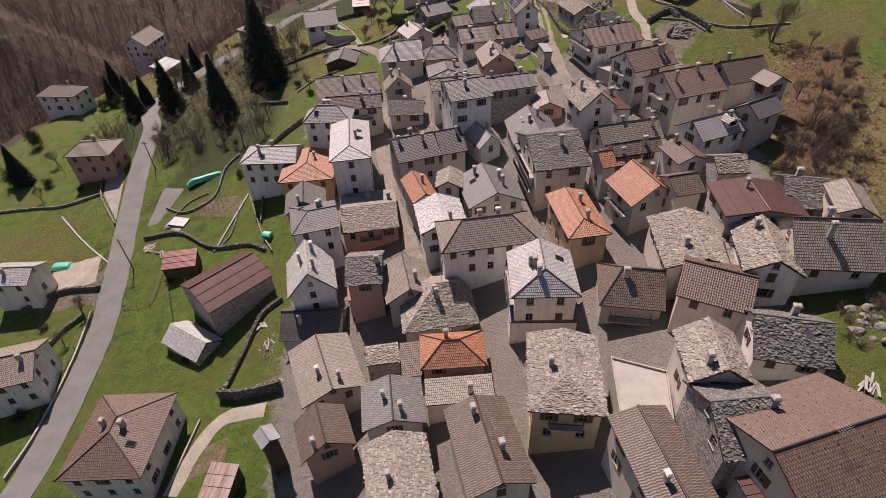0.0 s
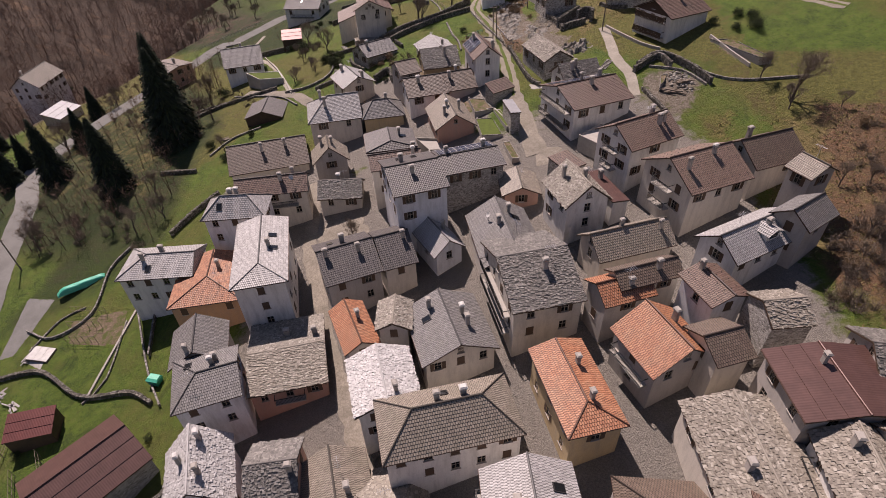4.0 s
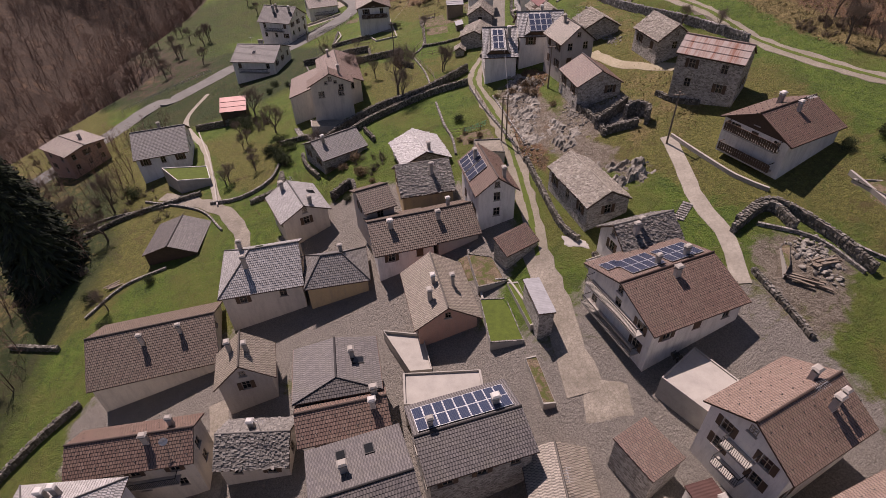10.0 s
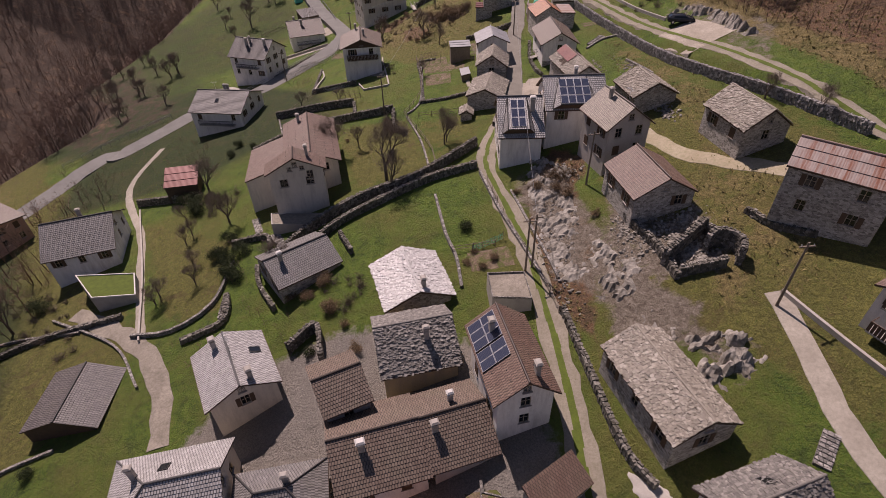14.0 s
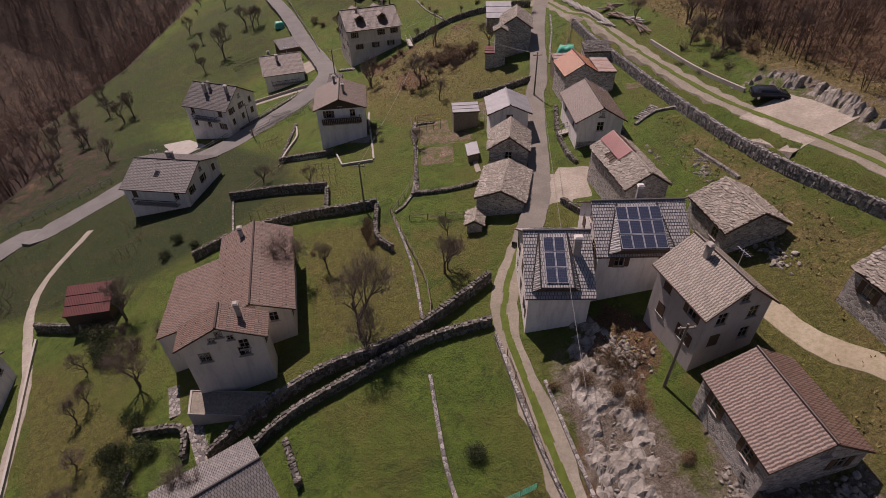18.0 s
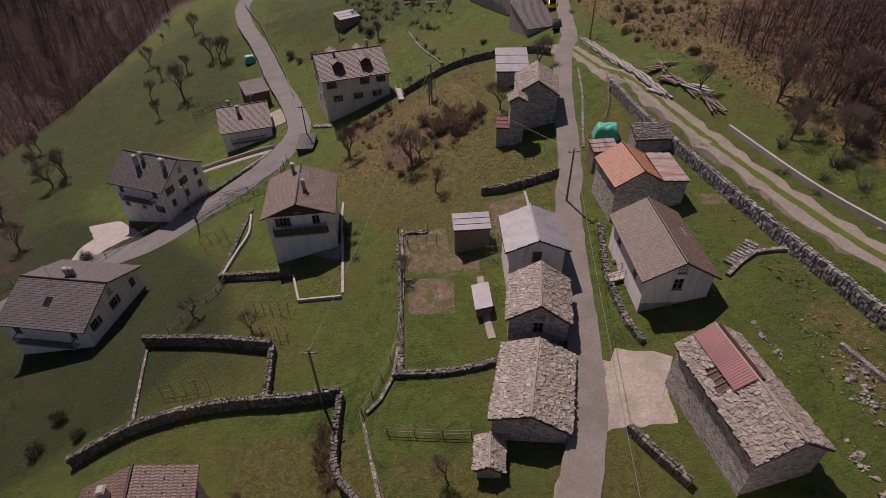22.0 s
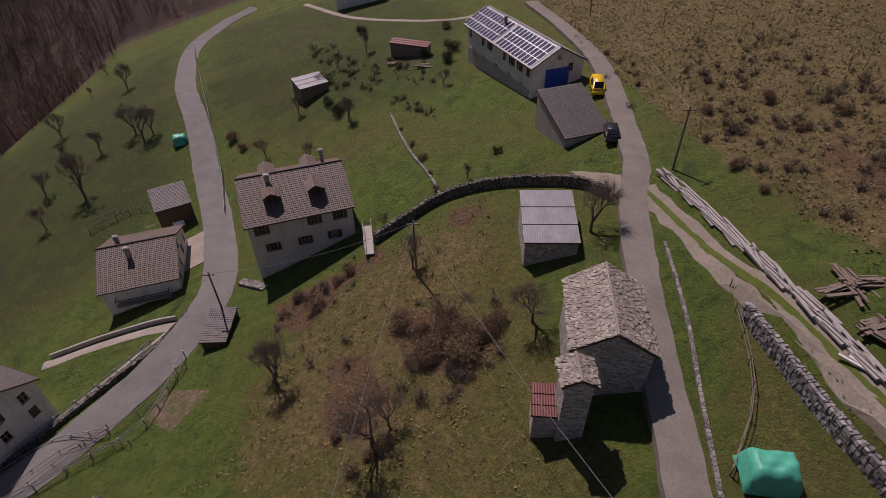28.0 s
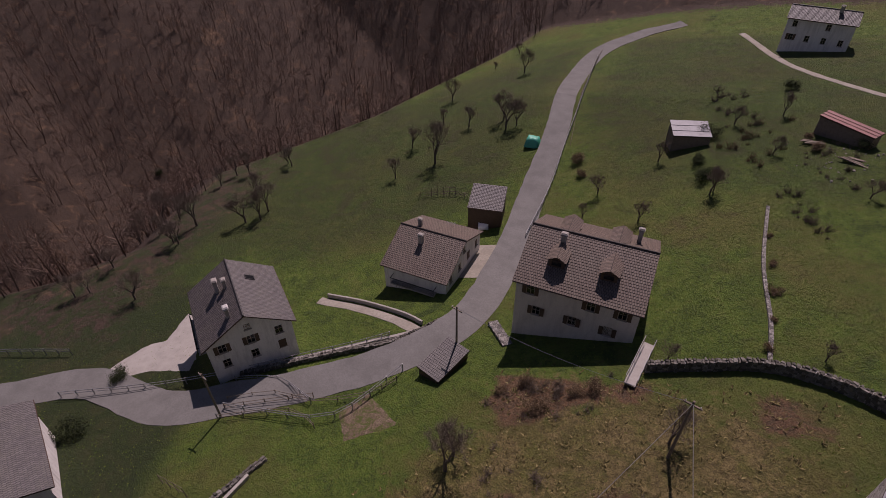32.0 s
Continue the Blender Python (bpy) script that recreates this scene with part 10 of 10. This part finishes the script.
parapet([(-25.3, 248.3), (-20.2, 254.7), (-15.0, 261.3), (-10.5, 266.8), (-8.7, 271.4), (-8.7, 276.3)], 0.5, 0.35, 'concrete', 'pale concrete parapet wall beside the road')
parapet([(-10.2, 225.4), (-9.4, 231.9), (-8.8, 235.9), (-9.8, 241.9)], 0.5, 0.30, 'concrete', 'pale garden parapet wall above the road')
parapet([(-10.2, 225.4), (-5.0, 223.4), (-0.1, 221.9)], 0.6, 0.30, 'concrete', 'pale garden parapet wall above the lane')
parapet([(29.9, 227.0), (29.8, 223.7), (29.4, 220.3)], 0.3, 0.30, 'concrete', 'pale concrete garden edging')
parapet([(7.1, 216.1), (6.6, 222.6), (5.7, 232.7), (5.5, 237.6)], 0.2, 0.30, 'trim', 'low pale stone edging along a garden')
parapet([(44.3, 256.5), (42.5, 247.3), (40.6, 240.1), (38.8, 232.9)], 0.2, 0.30, 'drystone', 'low stone kerb wall along the lane')
parapet([(10.3, 198.1), (12.4, 187.6), (13.3, 177.5)], 0.3, 0.30, 'drystone', 'low mossy stone edging between gardens')
parapet([(13.6, 171.3), (14.3, 162.7), (15.2, 157.9), (15.3, 152.9)], 0.4, 0.35, 'drystone', 'low mossy stone edging between gardens')
parapet([(20.3, 174.5), (21.6, 164.7), (23.5, 155.0), (24.4, 150.1)], 0.5, 0.35, 'drystone', 'low stone wall along the village lane')
parapet([(23.7, 168.4), (24.7, 160.1), (25.5, 154.0), (25.8, 150.8)], 0.2, 0.30, 'drystone', 'low stone kerb along the village lane')
parapet([(17.1, 306.9), (19.8, 293.6), (22.8, 283.2), (24.0, 277.3)], 0.2, 0.40, 'drystone', 'low line of field stones across the meadow')
parapet([(18.6, 124.3), (19.6, 121.1), (20.7, 117.1)], 0.4, 0.25, 'concrete', 'pale concrete edging of a kitchen garden')
parapet([(15.0, 125.3), (15.3, 121.0), (15.8, 116.2)], 0.4, 0.25, 'concrete', 'pale concrete edging of a kitchen garden')
parapet([(14.5, 130.9), (15.0, 125.9), (18.4, 124.4)], 0.5, 0.25, 'drystone', 'low stone edging of a kitchen garden')
parapet([(-38.9, 192.0), (-30.6, 171.7), (-25.7, 156.9)], 0.5, 0.25, 'concrete', 'pale garden wall beside the footpath')
parapet([(44.3, 142.1), (45.7, 137.1), (47.7, 131.1), (49.9, 127.5)], 0.5, 0.30, 'trim', 'low stone wall below the balconied house')
parapet([(58.7, 127.1), (59.5, 121.2), (60.6, 115.9)], 0.6, 0.30, 'trim', 'low stone wall round a garden plot')
parapet([(46.5, 123.1), (50.8, 119.4), (52.8, 114.1)], 0.4, 0.30, 'drystone', 'broken stone wall round the rubble plot')
parapet([(50.0, 126.1), (55.9, 114.5), (67.1, 109.7)], 0.4, 0.30, 'drystone', 'low stone wall round a garden plot')
parapet([(-43.7, 94.6), (-38.3, 82.8), (-34.8, 76.9)], 0.6, 0.25, 'drystone', 'stone wall round a garden')
parapet([(-47.7, 80.0), (-45.2, 83.5), (-45.5, 93.9)], 0.3, 0.20, 'drystone', 'low stone edging of a garden plot')
parapet([(-61.1, 91.5), (-58.2, 97.0), (-54.5, 98.7)], 0.3, 0.20, 'drystone', 'low stone edging of a garden plot')
stair((39.2, 126.6), (41.2, 128.8), 8)
stair((0.8, 269.6), (-3.0, 272.3), 5)
bridge((14.7, 268.8), (14.1, 275.1))
trellis((14.3, 225.1), (17.4, 224.3))
trellis((14.8, 222.2), (18.3, 221.4))
trellis((14.3, 225.1), (14.8, 222.2))
trellis((23.7, 218.7), (25.2, 218.3))
trellis((23.6, 216.7), (24.9, 216.4))
trellis((-3.4, 216.6), (1.0, 214.6))
trellis((-2.6, 212.2), (1.5, 210.5))
trellis((-11.4, 206.6), (-6.0, 206.0))
trellis((-10.5, 203.1), (-5.3, 202.6))
trellis((-16.4, 236.5), (-12.8, 237.2))
trellis((-15.1, 234.4), (-11.6, 235.0))
trellis((-36.3, 296.6), (-30.0, 299.3))
trellis((-34.7, 208.0), (-31.0, 208.3))
trellis((-51.0, 73.2), (-46.0, 64.7))
trellis((-53.6, 71.0), (-49.6, 62.9))
patch("pavement", [(-4.7, 230.4), (0.1, 229.7), (6.6, 226.5), (6.6, 222.3)], 'cobble', 'grey paved terrace in front of the house', 'terrace')
patch("pavement", [(-42.9, 252.9), (-36.5, 252.4), (-29.9, 246.2), (-36.1, 241.9)], 'concrete', 'pale paved yard of the white house', 'yard')
patch("pavement", [(-40.6, 236.0), (-40.9, 245.5), (-37.5, 250.3), (-30.6, 248.2)], 'concrete', 'pale paved yard of the white house', 'yard')
patch("pavement", [(29.2, 200.8), (35.9, 198.4), (35.0, 192.4), (28.5, 193.1)], 'dirt_yard', 'dusty gravel yard between the barns', 'yard')
patch("pavement", [(26.0, 129.5), (28.7, 127.2), (28.8, 125.8), (26.0, 127.4)], 'concrete', 'pale concrete ramp beside the lane', 'ramp')
patch("pavement", [(18.1, 152.8), (22.1, 152.9), (22.4, 150.6), (18.3, 151.4)], 'concrete', 'pale broken paving beside the lane', 'yard')
patch("pavement", [(-15.1, 103.4), (-5.3, 102.5), (-4.2, 96.3), (-13.4, 98.1)], 'cobble', 'sunlit paved square between the houses', 'square')
patch("pavement", [(23.2, 110.5), (27.6, 108.4), (27.2, 105.0), (22.4, 104.9)], 'cobble', 'pale paved forecourt between the houses', 'yard')
patch("pavement", [(39.4, 274.3), (47.2, 268.1), (45.9, 261.6), (41.5, 267.6)], 'gravel', 'pale gravel junction of lane and track', 'junction')
patch("pavement", [(-86.7, 115.2), (-80.8, 114.0), (-74.3, 93.2), (-82.9, 104.9)], 'concrete_path', 'pale concrete parking bay beside the road', 'yard')
parapet([(-87.0, 115.8), (-83.2, 104.9), (-74.3, 93.0)], 0.6, 0.30, 'drystone', 'stone wall round the parking bay')
parapet([(-107.3, 102.1), (-99.5, 102.9), (-91.8, 102.1), (-83.2, 104.9)], 0.6, 0.30, 'drystone', 'stone garden wall below the house')
parapet([(-89.7, 98.3), (-79.3, 88.5), (-69.1, 80.2)], 0.2, 0.30, 'concrete', 'pale concrete edging across the meadow')
patch("pavement", [(-66.2, 90.4), (-67.4, 104.4), (-61.1, 102.5), (-63.8, 90.9)], 'asphalt', 'grey asphalt pull-in beside the road', 'yard')
stone_wall([(-65.0, 86.9), (-57.0, 86.9), (-48.4, 81.2), (-40.4, 80.1), (-36.3, 77.6)], 0.7)
parapet([(-63.5, 95.9), (-58.0, 93.4), (-52.7, 97.1), (-52.8, 106.6), (-50.5, 111.1)], 0.5, 0.25, 'drystone', 'stone wall between garden terraces')
parapet([(-47.2, 81.0), (-44.5, 95.8)], 0.3, 0.30, 'trim', 'pale stone edging of a garden plot')
parapet([(-39.1, 85.8), (-40.3, 94.6), (-36.2, 93.3)], 0.8, 0.25, 'drystone', 'stone wall of a small yard')
parapet([(-65.7, 37.9), (-65.2, 45.6), (-66.2, 58.1), (-67.9, 68.5)], 0.6, 0.30, 'concrete', 'pale concrete parapet wall beside the road')
parapet([(-38.3, 44.1), (-38.9, 38.0), (-39.2, 33.1)], 0.4, 0.20, 'concrete', 'pale concrete edging of the drive')
patch("ground_patch", [(-37.2, 39.5), (-32.5, 41.0), (-32.0, 36.0), (-37.4, 34.5)], 'soil', 'bare brown soil of a tilled garden bed', 'garden bed')
trellis((-55.0, 92.0), (-49.2, 90.6))
trellis((-55.7, 94.9), (-49.6, 93.6))
trellis((-56.3, 98.0), (-49.8, 96.4))
cold_frame(-58.5, 90.4, -0.25, 3.8, 2.4)
garden_bin(-36.6, 81.0, -0.3)
stair((-28.6, 46.9), (-26.6, 48.8), 7)
stone_wall([(-40.1, 194.4), (-35.5, 192.6), (-31.1, 191.0)], 1.4)
stone_wall([(-16.4, 172.0), (-11.0, 171.1), (-9.8, 167.9)], 0.9)
stone_wall([(-11.2, 165.0), (-10.2, 161.1), (-7.5, 156.3)], 0.9)
stone_wall([(0.2, 167.2), (2.0, 162.9)], 0.9)
stone_wall([(40.3, 149.2), (41.4, 149.9), (42.6, 149.2), (43.1, 147.8), (42.4, 146.4)], 2.2)
stair((-12.4, 173.1), (-13.8, 177.0), 8)
stair((-7.5, 167.2), (-9.8, 171.5), 7, 1.6)
net_fence((17.2, 158.3), (21.1, 159.3))
rocks([(33.0, 157.8), (35.7, 158.7), (35.7, 153.0), (33.3, 152.2)], 50, 0.55)
rocks([(36.1, 153.8), (40.8, 152.7), (41.8, 147.3), (36.9, 147.6)], 70, 0.6)
rocks([(27.3, 170.4), (31.7, 174.0), (33.3, 168.3), (30.3, 165.6), (26.2, 166.2)], 40, 0.55)
brush([(27.3, 170.4), (31.7, 173.0), (33.3, 168.3), (30.3, 165.6), (26.2, 166.2)], 34, 0.9, 'rust_leaf', 'rusty brown brambles over the rubble bank')
brush([(5.2, 200.3), (7.2, 200.4), (7.9, 191.9), (6.7, 192.1)], 36, 1.0, 'rust_leaf', 'withered brown hedge along the garden wall')
fence([(-14.4, 216.9), (-12.2, 220.1), (-9.9, 222.5), (-9.3, 225.8)])
fence([(13.4, 227.5), (13.9, 215.9), (13.4, 207.4), (11.8, 202.8), (10.1, 199.2)])
strip("path", M["concrete_path"], 0.7, 'narrow concrete garden path', 'path', [(22.6, 214.0), (22.5, 209.0), (22.5, 205.0)])
stair((45.1, 206.9), (48.1, 208.9), 9)
rocks([(43.3, 201.5), (44.2, 197.9), (44.4, 193.5), (43.4, 197.0)], 14, 0.5)
rocks([(47.8, 195.6), (48.7, 192.2), (48.2, 192.0), (47.4, 195.4)], 10, 0.5)
rocks([(44.8, 188.7), (43.9, 185.8), (43.2, 186.2), (44.2, 188.6)], 10, 0.5)
bridge((34.3, 208.7), (36.4, 208.7))
stone_wall([(36.2, 217.1), (34.7, 209.6), (34.5, 203.4), (35.0, 200.6)], 0.5)
stone_wall([(31.2, 193.0), (32.1, 191.0), (33.6, 188.0)], 0.8)
plank_pile(50.3, 238.2, -1.02, 6.5, 4, 'whitecap', 'long pale boards stacked beside the track')
plank_pile(52.4, 240.0, -0.9, 4.5, 10, 'wood')
plank_pile(54.2, 236.0, -0.9, 4.5, 12, 'greyplank')
plank_pile(18.0, 327.0, 0.5, 4.0, 8, 'wood', 'heap of old boards in the meadow')
plank_pile(24.0, 322.0, -0.3, 4.0, 8, 'wood', 'heap of old boards in the meadow')
strip("path", M["concrete_path"], 1.4, 'pale path across the upper meadow', 'path', [(-8.8, 390.5), (5.8, 365.7), (20.1, 352.4), (31.3, 346.2), (39.3, 346.1)])
strip("path", M["concrete_path"], 1.5, 'concrete ramp leading down from the road', 'path', [(-9.5, 266.8), (-14.5, 267.3), (-21.5, 266.7), (-28.0, 265.0)])
parapet([(-11.0, 268.2), (-14.5, 268.6), (-21.5, 267.9), (-27.5, 266.3)], 0.7, 0.25, 'concrete', 'pale concrete wall beside the ramp')
stone_wall([(43.4, 117.4), (44.3, 112.5), (44.9, 108.6)], 0.5)
plank_pile(47.6, 114.6, -0.7, 4.0, 9, 'wood', 'old roof timbers thrown on the rubble')
plank_pile(50.2, 116.4, 0.2, 4.0, 9, 'wood', 'old roof timbers thrown on the rubble')
terrace([(29.4, 106.5), (32.0, 102.4), (36.2, 105.4), (34.0, 109.6)], 2.0, 'concrete', 'grey flat roof of a garage between houses', 0.2, 'concrete')
for x_, y_ in [(-110.1, 158.2), (-107.6, 160.3), (-102.5, 157.3), (-95.7, 149.7)]:
    shrub(x_, y_, 4.0, 'leaf', 1.2)
for x_, y_ in [(-109.6, 113.0), (-115.3, 132.7)]:
    shrub(x_, y_, 4.5, 'leaf', 1.6)
for x_, y_, h_ in ((-97.0, 128.0, 7.0), (-84.0, 62.0, 5.0), (-70.0, 62.0, 5.0), (-46.0, 118.0, 7.5), (-50.0, 126.0, 8.0), (-27.0, 183.0, 5.0), (-24.5, 178.0, 5.0), (60.5, 112.0, 7.0)):
    bare_tree(x_, y_, h_)
solar(HS["h67"], 1, -4.0, 0.3, 9, 2, 0.95, 1.5)
solar(HS["h75"], 1, -3.2, 0.7, 4, 2, 1.0, 1.6)
solar(HS["h75"], 1, 1.4, 0.5, 4, 2, 1.0, 1.6)
solar(HS["h75"], 1, -4.6, 2.8, 2, 1, 1.0, 1.6)
solar(HS["k05"], -1, -3.6, 0.5, 3, 2, 1.0, 1.5)
solar(HS["k05"], -1, -0.3, 0.5, 2, 2, 1.0, 1.5)
solar(HS["m08a"], 1, -1.6, 0.5, 4, 3, 0.95, 1.25)
roof_bay(HS["m08a"], -1, -0.4, 4.4, 0.3, 5.7, 1.0, 2, 3, 0.95, 1.5)
solar(HS["m08b"], 1, -2.6, 0.5, 5, 2, 1.0, 1.5)
roof_bay(HS["m08b"], -1, -0.2, 6.2, 0.3, 5.1, 0.9, 4, 3, 1.0, 1.4)
solar(HS["m14"], -1, -12.4, 0.5, 11, 3, 1.05, 1.65)
solar(HS["m14"], -1, 0.4, 0.5, 11, 3, 1.05, 1.65)
dormer(HS["m10"], -1, -2.9, 4.6, 1.7, 1.5)
dormer(HS["m10"], 1, -2.9, 3.6, 1.7, 1.5)
dormer(HS["m10"], -1, 2.6, 4.6, 1.7, 1.5)
dormer(HS["m10"], 1, 2.6, 3.6, 1.7, 1.5)
dormer(HS["h77"], -1, 0.5, 2.6, 2.2, 1.4, "pale_slate", "white")
balcony(HS["h75"], -1, 1.2, 1.1, 0.80, False)
balcony(HS["h75"], -1, 4.0, 1.1, 0.80, False)
balcony(HS["h73"], -1, 1.5, 1.1, 0.35, False)
balcony(HS["h73"], -1, 4.2, 1.1, 0.35, False)
balcony(HS["h74"], -1, 1.6, 1.1, 0.35, False)
balcony(HS["h74"], -1, 4.3, 1.1, 0.35, False)
balcony(HS["k21"], -1, 1.0, 1.1, 0.80, True)
balcony(HS["k21"], -1, 3.7, 1.1, 0.80, True)
balcony(HS["h17"], -2, 2.2, 1.0, 0.7)
balcony(HS["m06"], -2, 2.6, 1.0, 0.7)
balcony(HS["h61"], -2, 2.4, 1.0, 0.7)
balcony(HS["m09"], -2, 2.4, 1.0, 0.7)
balcony(HS["h53"], -2, 2.4, 1.0, 0.7)
skylight(HS["h46"], -1, -1.1, 2.5)
skylight(HS["h47"], 1, -2.5, 1.7)
skylight(HS["h47"], 1, 0.4, 1.9)
skylight(HS["h38"], -1, -1.3, 2.7)
skylight(HS["h66"], 1, 1.1, 3.6)
skylight(HS["h66"], 1, -1.2, 3.7)
skylight(HS["h67"], 1, 1.5, 1.9)
skylight(HS["h67"], 1, -1.0, 2.7)
skylight(HS["h50a"], 1, -1.6, 2.9)
skylight(HS["h64"], 1, 0.0, 2.4)
skylight(HS["h64e"], 1, -0.9, 2.7)
skylight(HS["h43"], 1, -1.9, 2.1)
skylight(HS["h01"], 1, 2.2, 3.1)
skylight(HS["h90"], 1, -0.3, 2.2)
skylight(HS["h69"], 1, -2.0, 2.3)
skylight(HS["h48"], -1, -2.1, 1.8)
skylight(HS["h34"], 1, 0.1, 2.3)
skylight(HS["h14"], 1, -1.6, 2.6)
skylight(HS["m06"], -1, -0.5, 3.1)
skylight(HS["k14"], 1, -1.1, 3.0)
skylight(HS["h100"], 1, 0.5, 1.5)
skylight(HS["m15"], 1, -2.2, 2.4)
bars_on_wall(HS["h34"], -1, -4.2, 1.1, [0.5, 0.9], 0.2, "iron")
wall_panel(HS["m14"], 1, -2.2, 2.0, -4.6, -0.6, "bluepaint", "gate", "bright blue painted panel")
roof_sheet(HS["m05"], -1, -4.8, 0.3, 0.0, 1.7, "maroon_sheet", "dull maroon ribbed sheet patch")
roof_sheet(HS["m05"], 1, -4.8, 0.3, 0.0, 0.5, "maroon_sheet", "dull maroon ribbed sheet patch")
roof_rafters(HS["m05"], -1, -1.9, 0.1, 1.5, 2.8, 4)
wall_panel(HS["m14"], -2, -11.6, 11.6, 0.0, 3.4, "grey", "plinth", "grey cement-rendered lower wall")
roof_dish(HS["h20"], -1, 1.0, 2.0)
roof_dish(HS["h69"], -1, -2.0, 2.2)
roof_dish(HS["h61"], -1, 3.5, 1.5)
gable_board(HS["k21"], -1, "timber")
gable_board(HS["m07"], 1, "timber")
balcony(HS["m07"], 1, 2.3, 1.0, 0.8, True)
wall_panel(HS["m04"], 1, -3.0, 3.0, 0.0, 1.5, "stone", "plinth", "rubble stone lower wall")
wall_panel(HS["m07"], 1, -3.9, 3.9, 0.0, 1.6, "stone", "plinth", "rubble stone lower wall")
for u_ in (-1.9, 1.7):
    front_window(HS["k01c"], 1, u_, 2.3, 1.1, 1.2)
for u_ in (-0.8, 0.9):
    front_window(HS["k01c"], 1, u_, -0.1, 0.6, 0.6)
terrace([(-10.4, 174.2), (-1.8, 173.2), (-2.2, 170.4), (-9.9, 171.4)], 0.9, 'cobble', 'shaded concrete terrace below the gable', 0.15, 'concrete')
balcony(HS["h42"], -2, 2.0, 0.9, 0.4)
balcony(HS["h71"], -1, 2.2, 0.9, 0.8)
balcony(HS["h71"], -1, 4.9, 0.9, 0.8)
balcony(HS["h14"], -2, 2.3, 0.9, 0.8)
balcony(HS["h36"], -2, 2.3, 0.9, 0.8)
balcony(HS["h15"], 1, 2.2, 0.8, 0.5)
balcony(HS["h69"], 1, 2.3, 0.9, 0.7)
balcony(HS["m15"], -2, 2.4, 1.1, 0.6)
for u_ in (-9.0, -4.5, 0.0, 4.5, 9.0):
    front_window(HS["m14"], -2, u_, 4.4, 0.9, 1.2)
for x_, y_, s_ in ((-96.0, 120.0, 2.6), (-101.0, 112.0, 3.0), (-90.0, 108.0, 2.0), (-73.0, 60.0, 2.0), (-76.0, 66.0, 1.6), (-70.0, 48.0, 1.8), (-48.0, 103.0, 2.0), (-43.0, 106.0, 2.2), (-37.0, 133.0, 2.0), (-42.0, 140.0, 2.4), (-33.0, 141.0, 1.8), (61.0, 131.0, 2.0), (63.5, 127.5, 1.8)):
    shrub(x_, y_, s_, 'leaf')
for x_, y_, h_ in ((-104.0, 122.0, 6.5), (-99.0, 106.0, 5.5), (-56.0, 117.0, 6.5), (-47.0, 108.0, 5.5), (-38.0, 137.0, 6.0), (-22.0, 170.0, 4.5), (2.0, 190.0, 6.0), (17.0, 192.0, 4.5), (-12.0, 219.0, 5.0), (-3.0, 213.0, 4.5), (3.0, 300.0, 5.0), (-6.0, 306.0, 5.5), (14.0, 322.0, 5.0), (27.0, 312.0, 4.5)):
    bare_tree(x_, y_, h_)
rocks([(46.5, 203.0), (49.0, 198.0), (47.5, 178.0), (45.5, 190.0)], 22, 0.35)
rocks([(20.0, 330.0), (29.0, 326.0), (24.0, 310.0), (16.0, 322.0)], 26, 0.5)
brush([(17.0, 331.0), (29.0, 328.0), (25.0, 312.0), (15.0, 322.0)], 22, 1.0)
for u_ in (-4.0, 0.0, 3.8):
    front_window(HS["m10"], -2, u_, 4.4, 0.9, 1.2, "open")
for u_ in (-2.6, 1.2):
    front_window(HS["m09"], -2, u_, 4.2, 0.9, 1.2)
brush([(3.0, 334.0), (14.0, 336.0), (16.0, 318.0), (6.0, 316.0)], 24, 1.3, 'rust_leaf', 'tangle of russet shrubs in the upper meadow')
for x_, y_, h_ in ((-1.0, 317.0, 5.5), (6.0, 331.0, 5.0), (12.0, 336.0, 6.0), (-5.0, 299.0, 4.0), (-46.0, 300.0, 7.0), (-52.0, 312.0, 8.0)):
    bare_tree(x_, y_, h_)
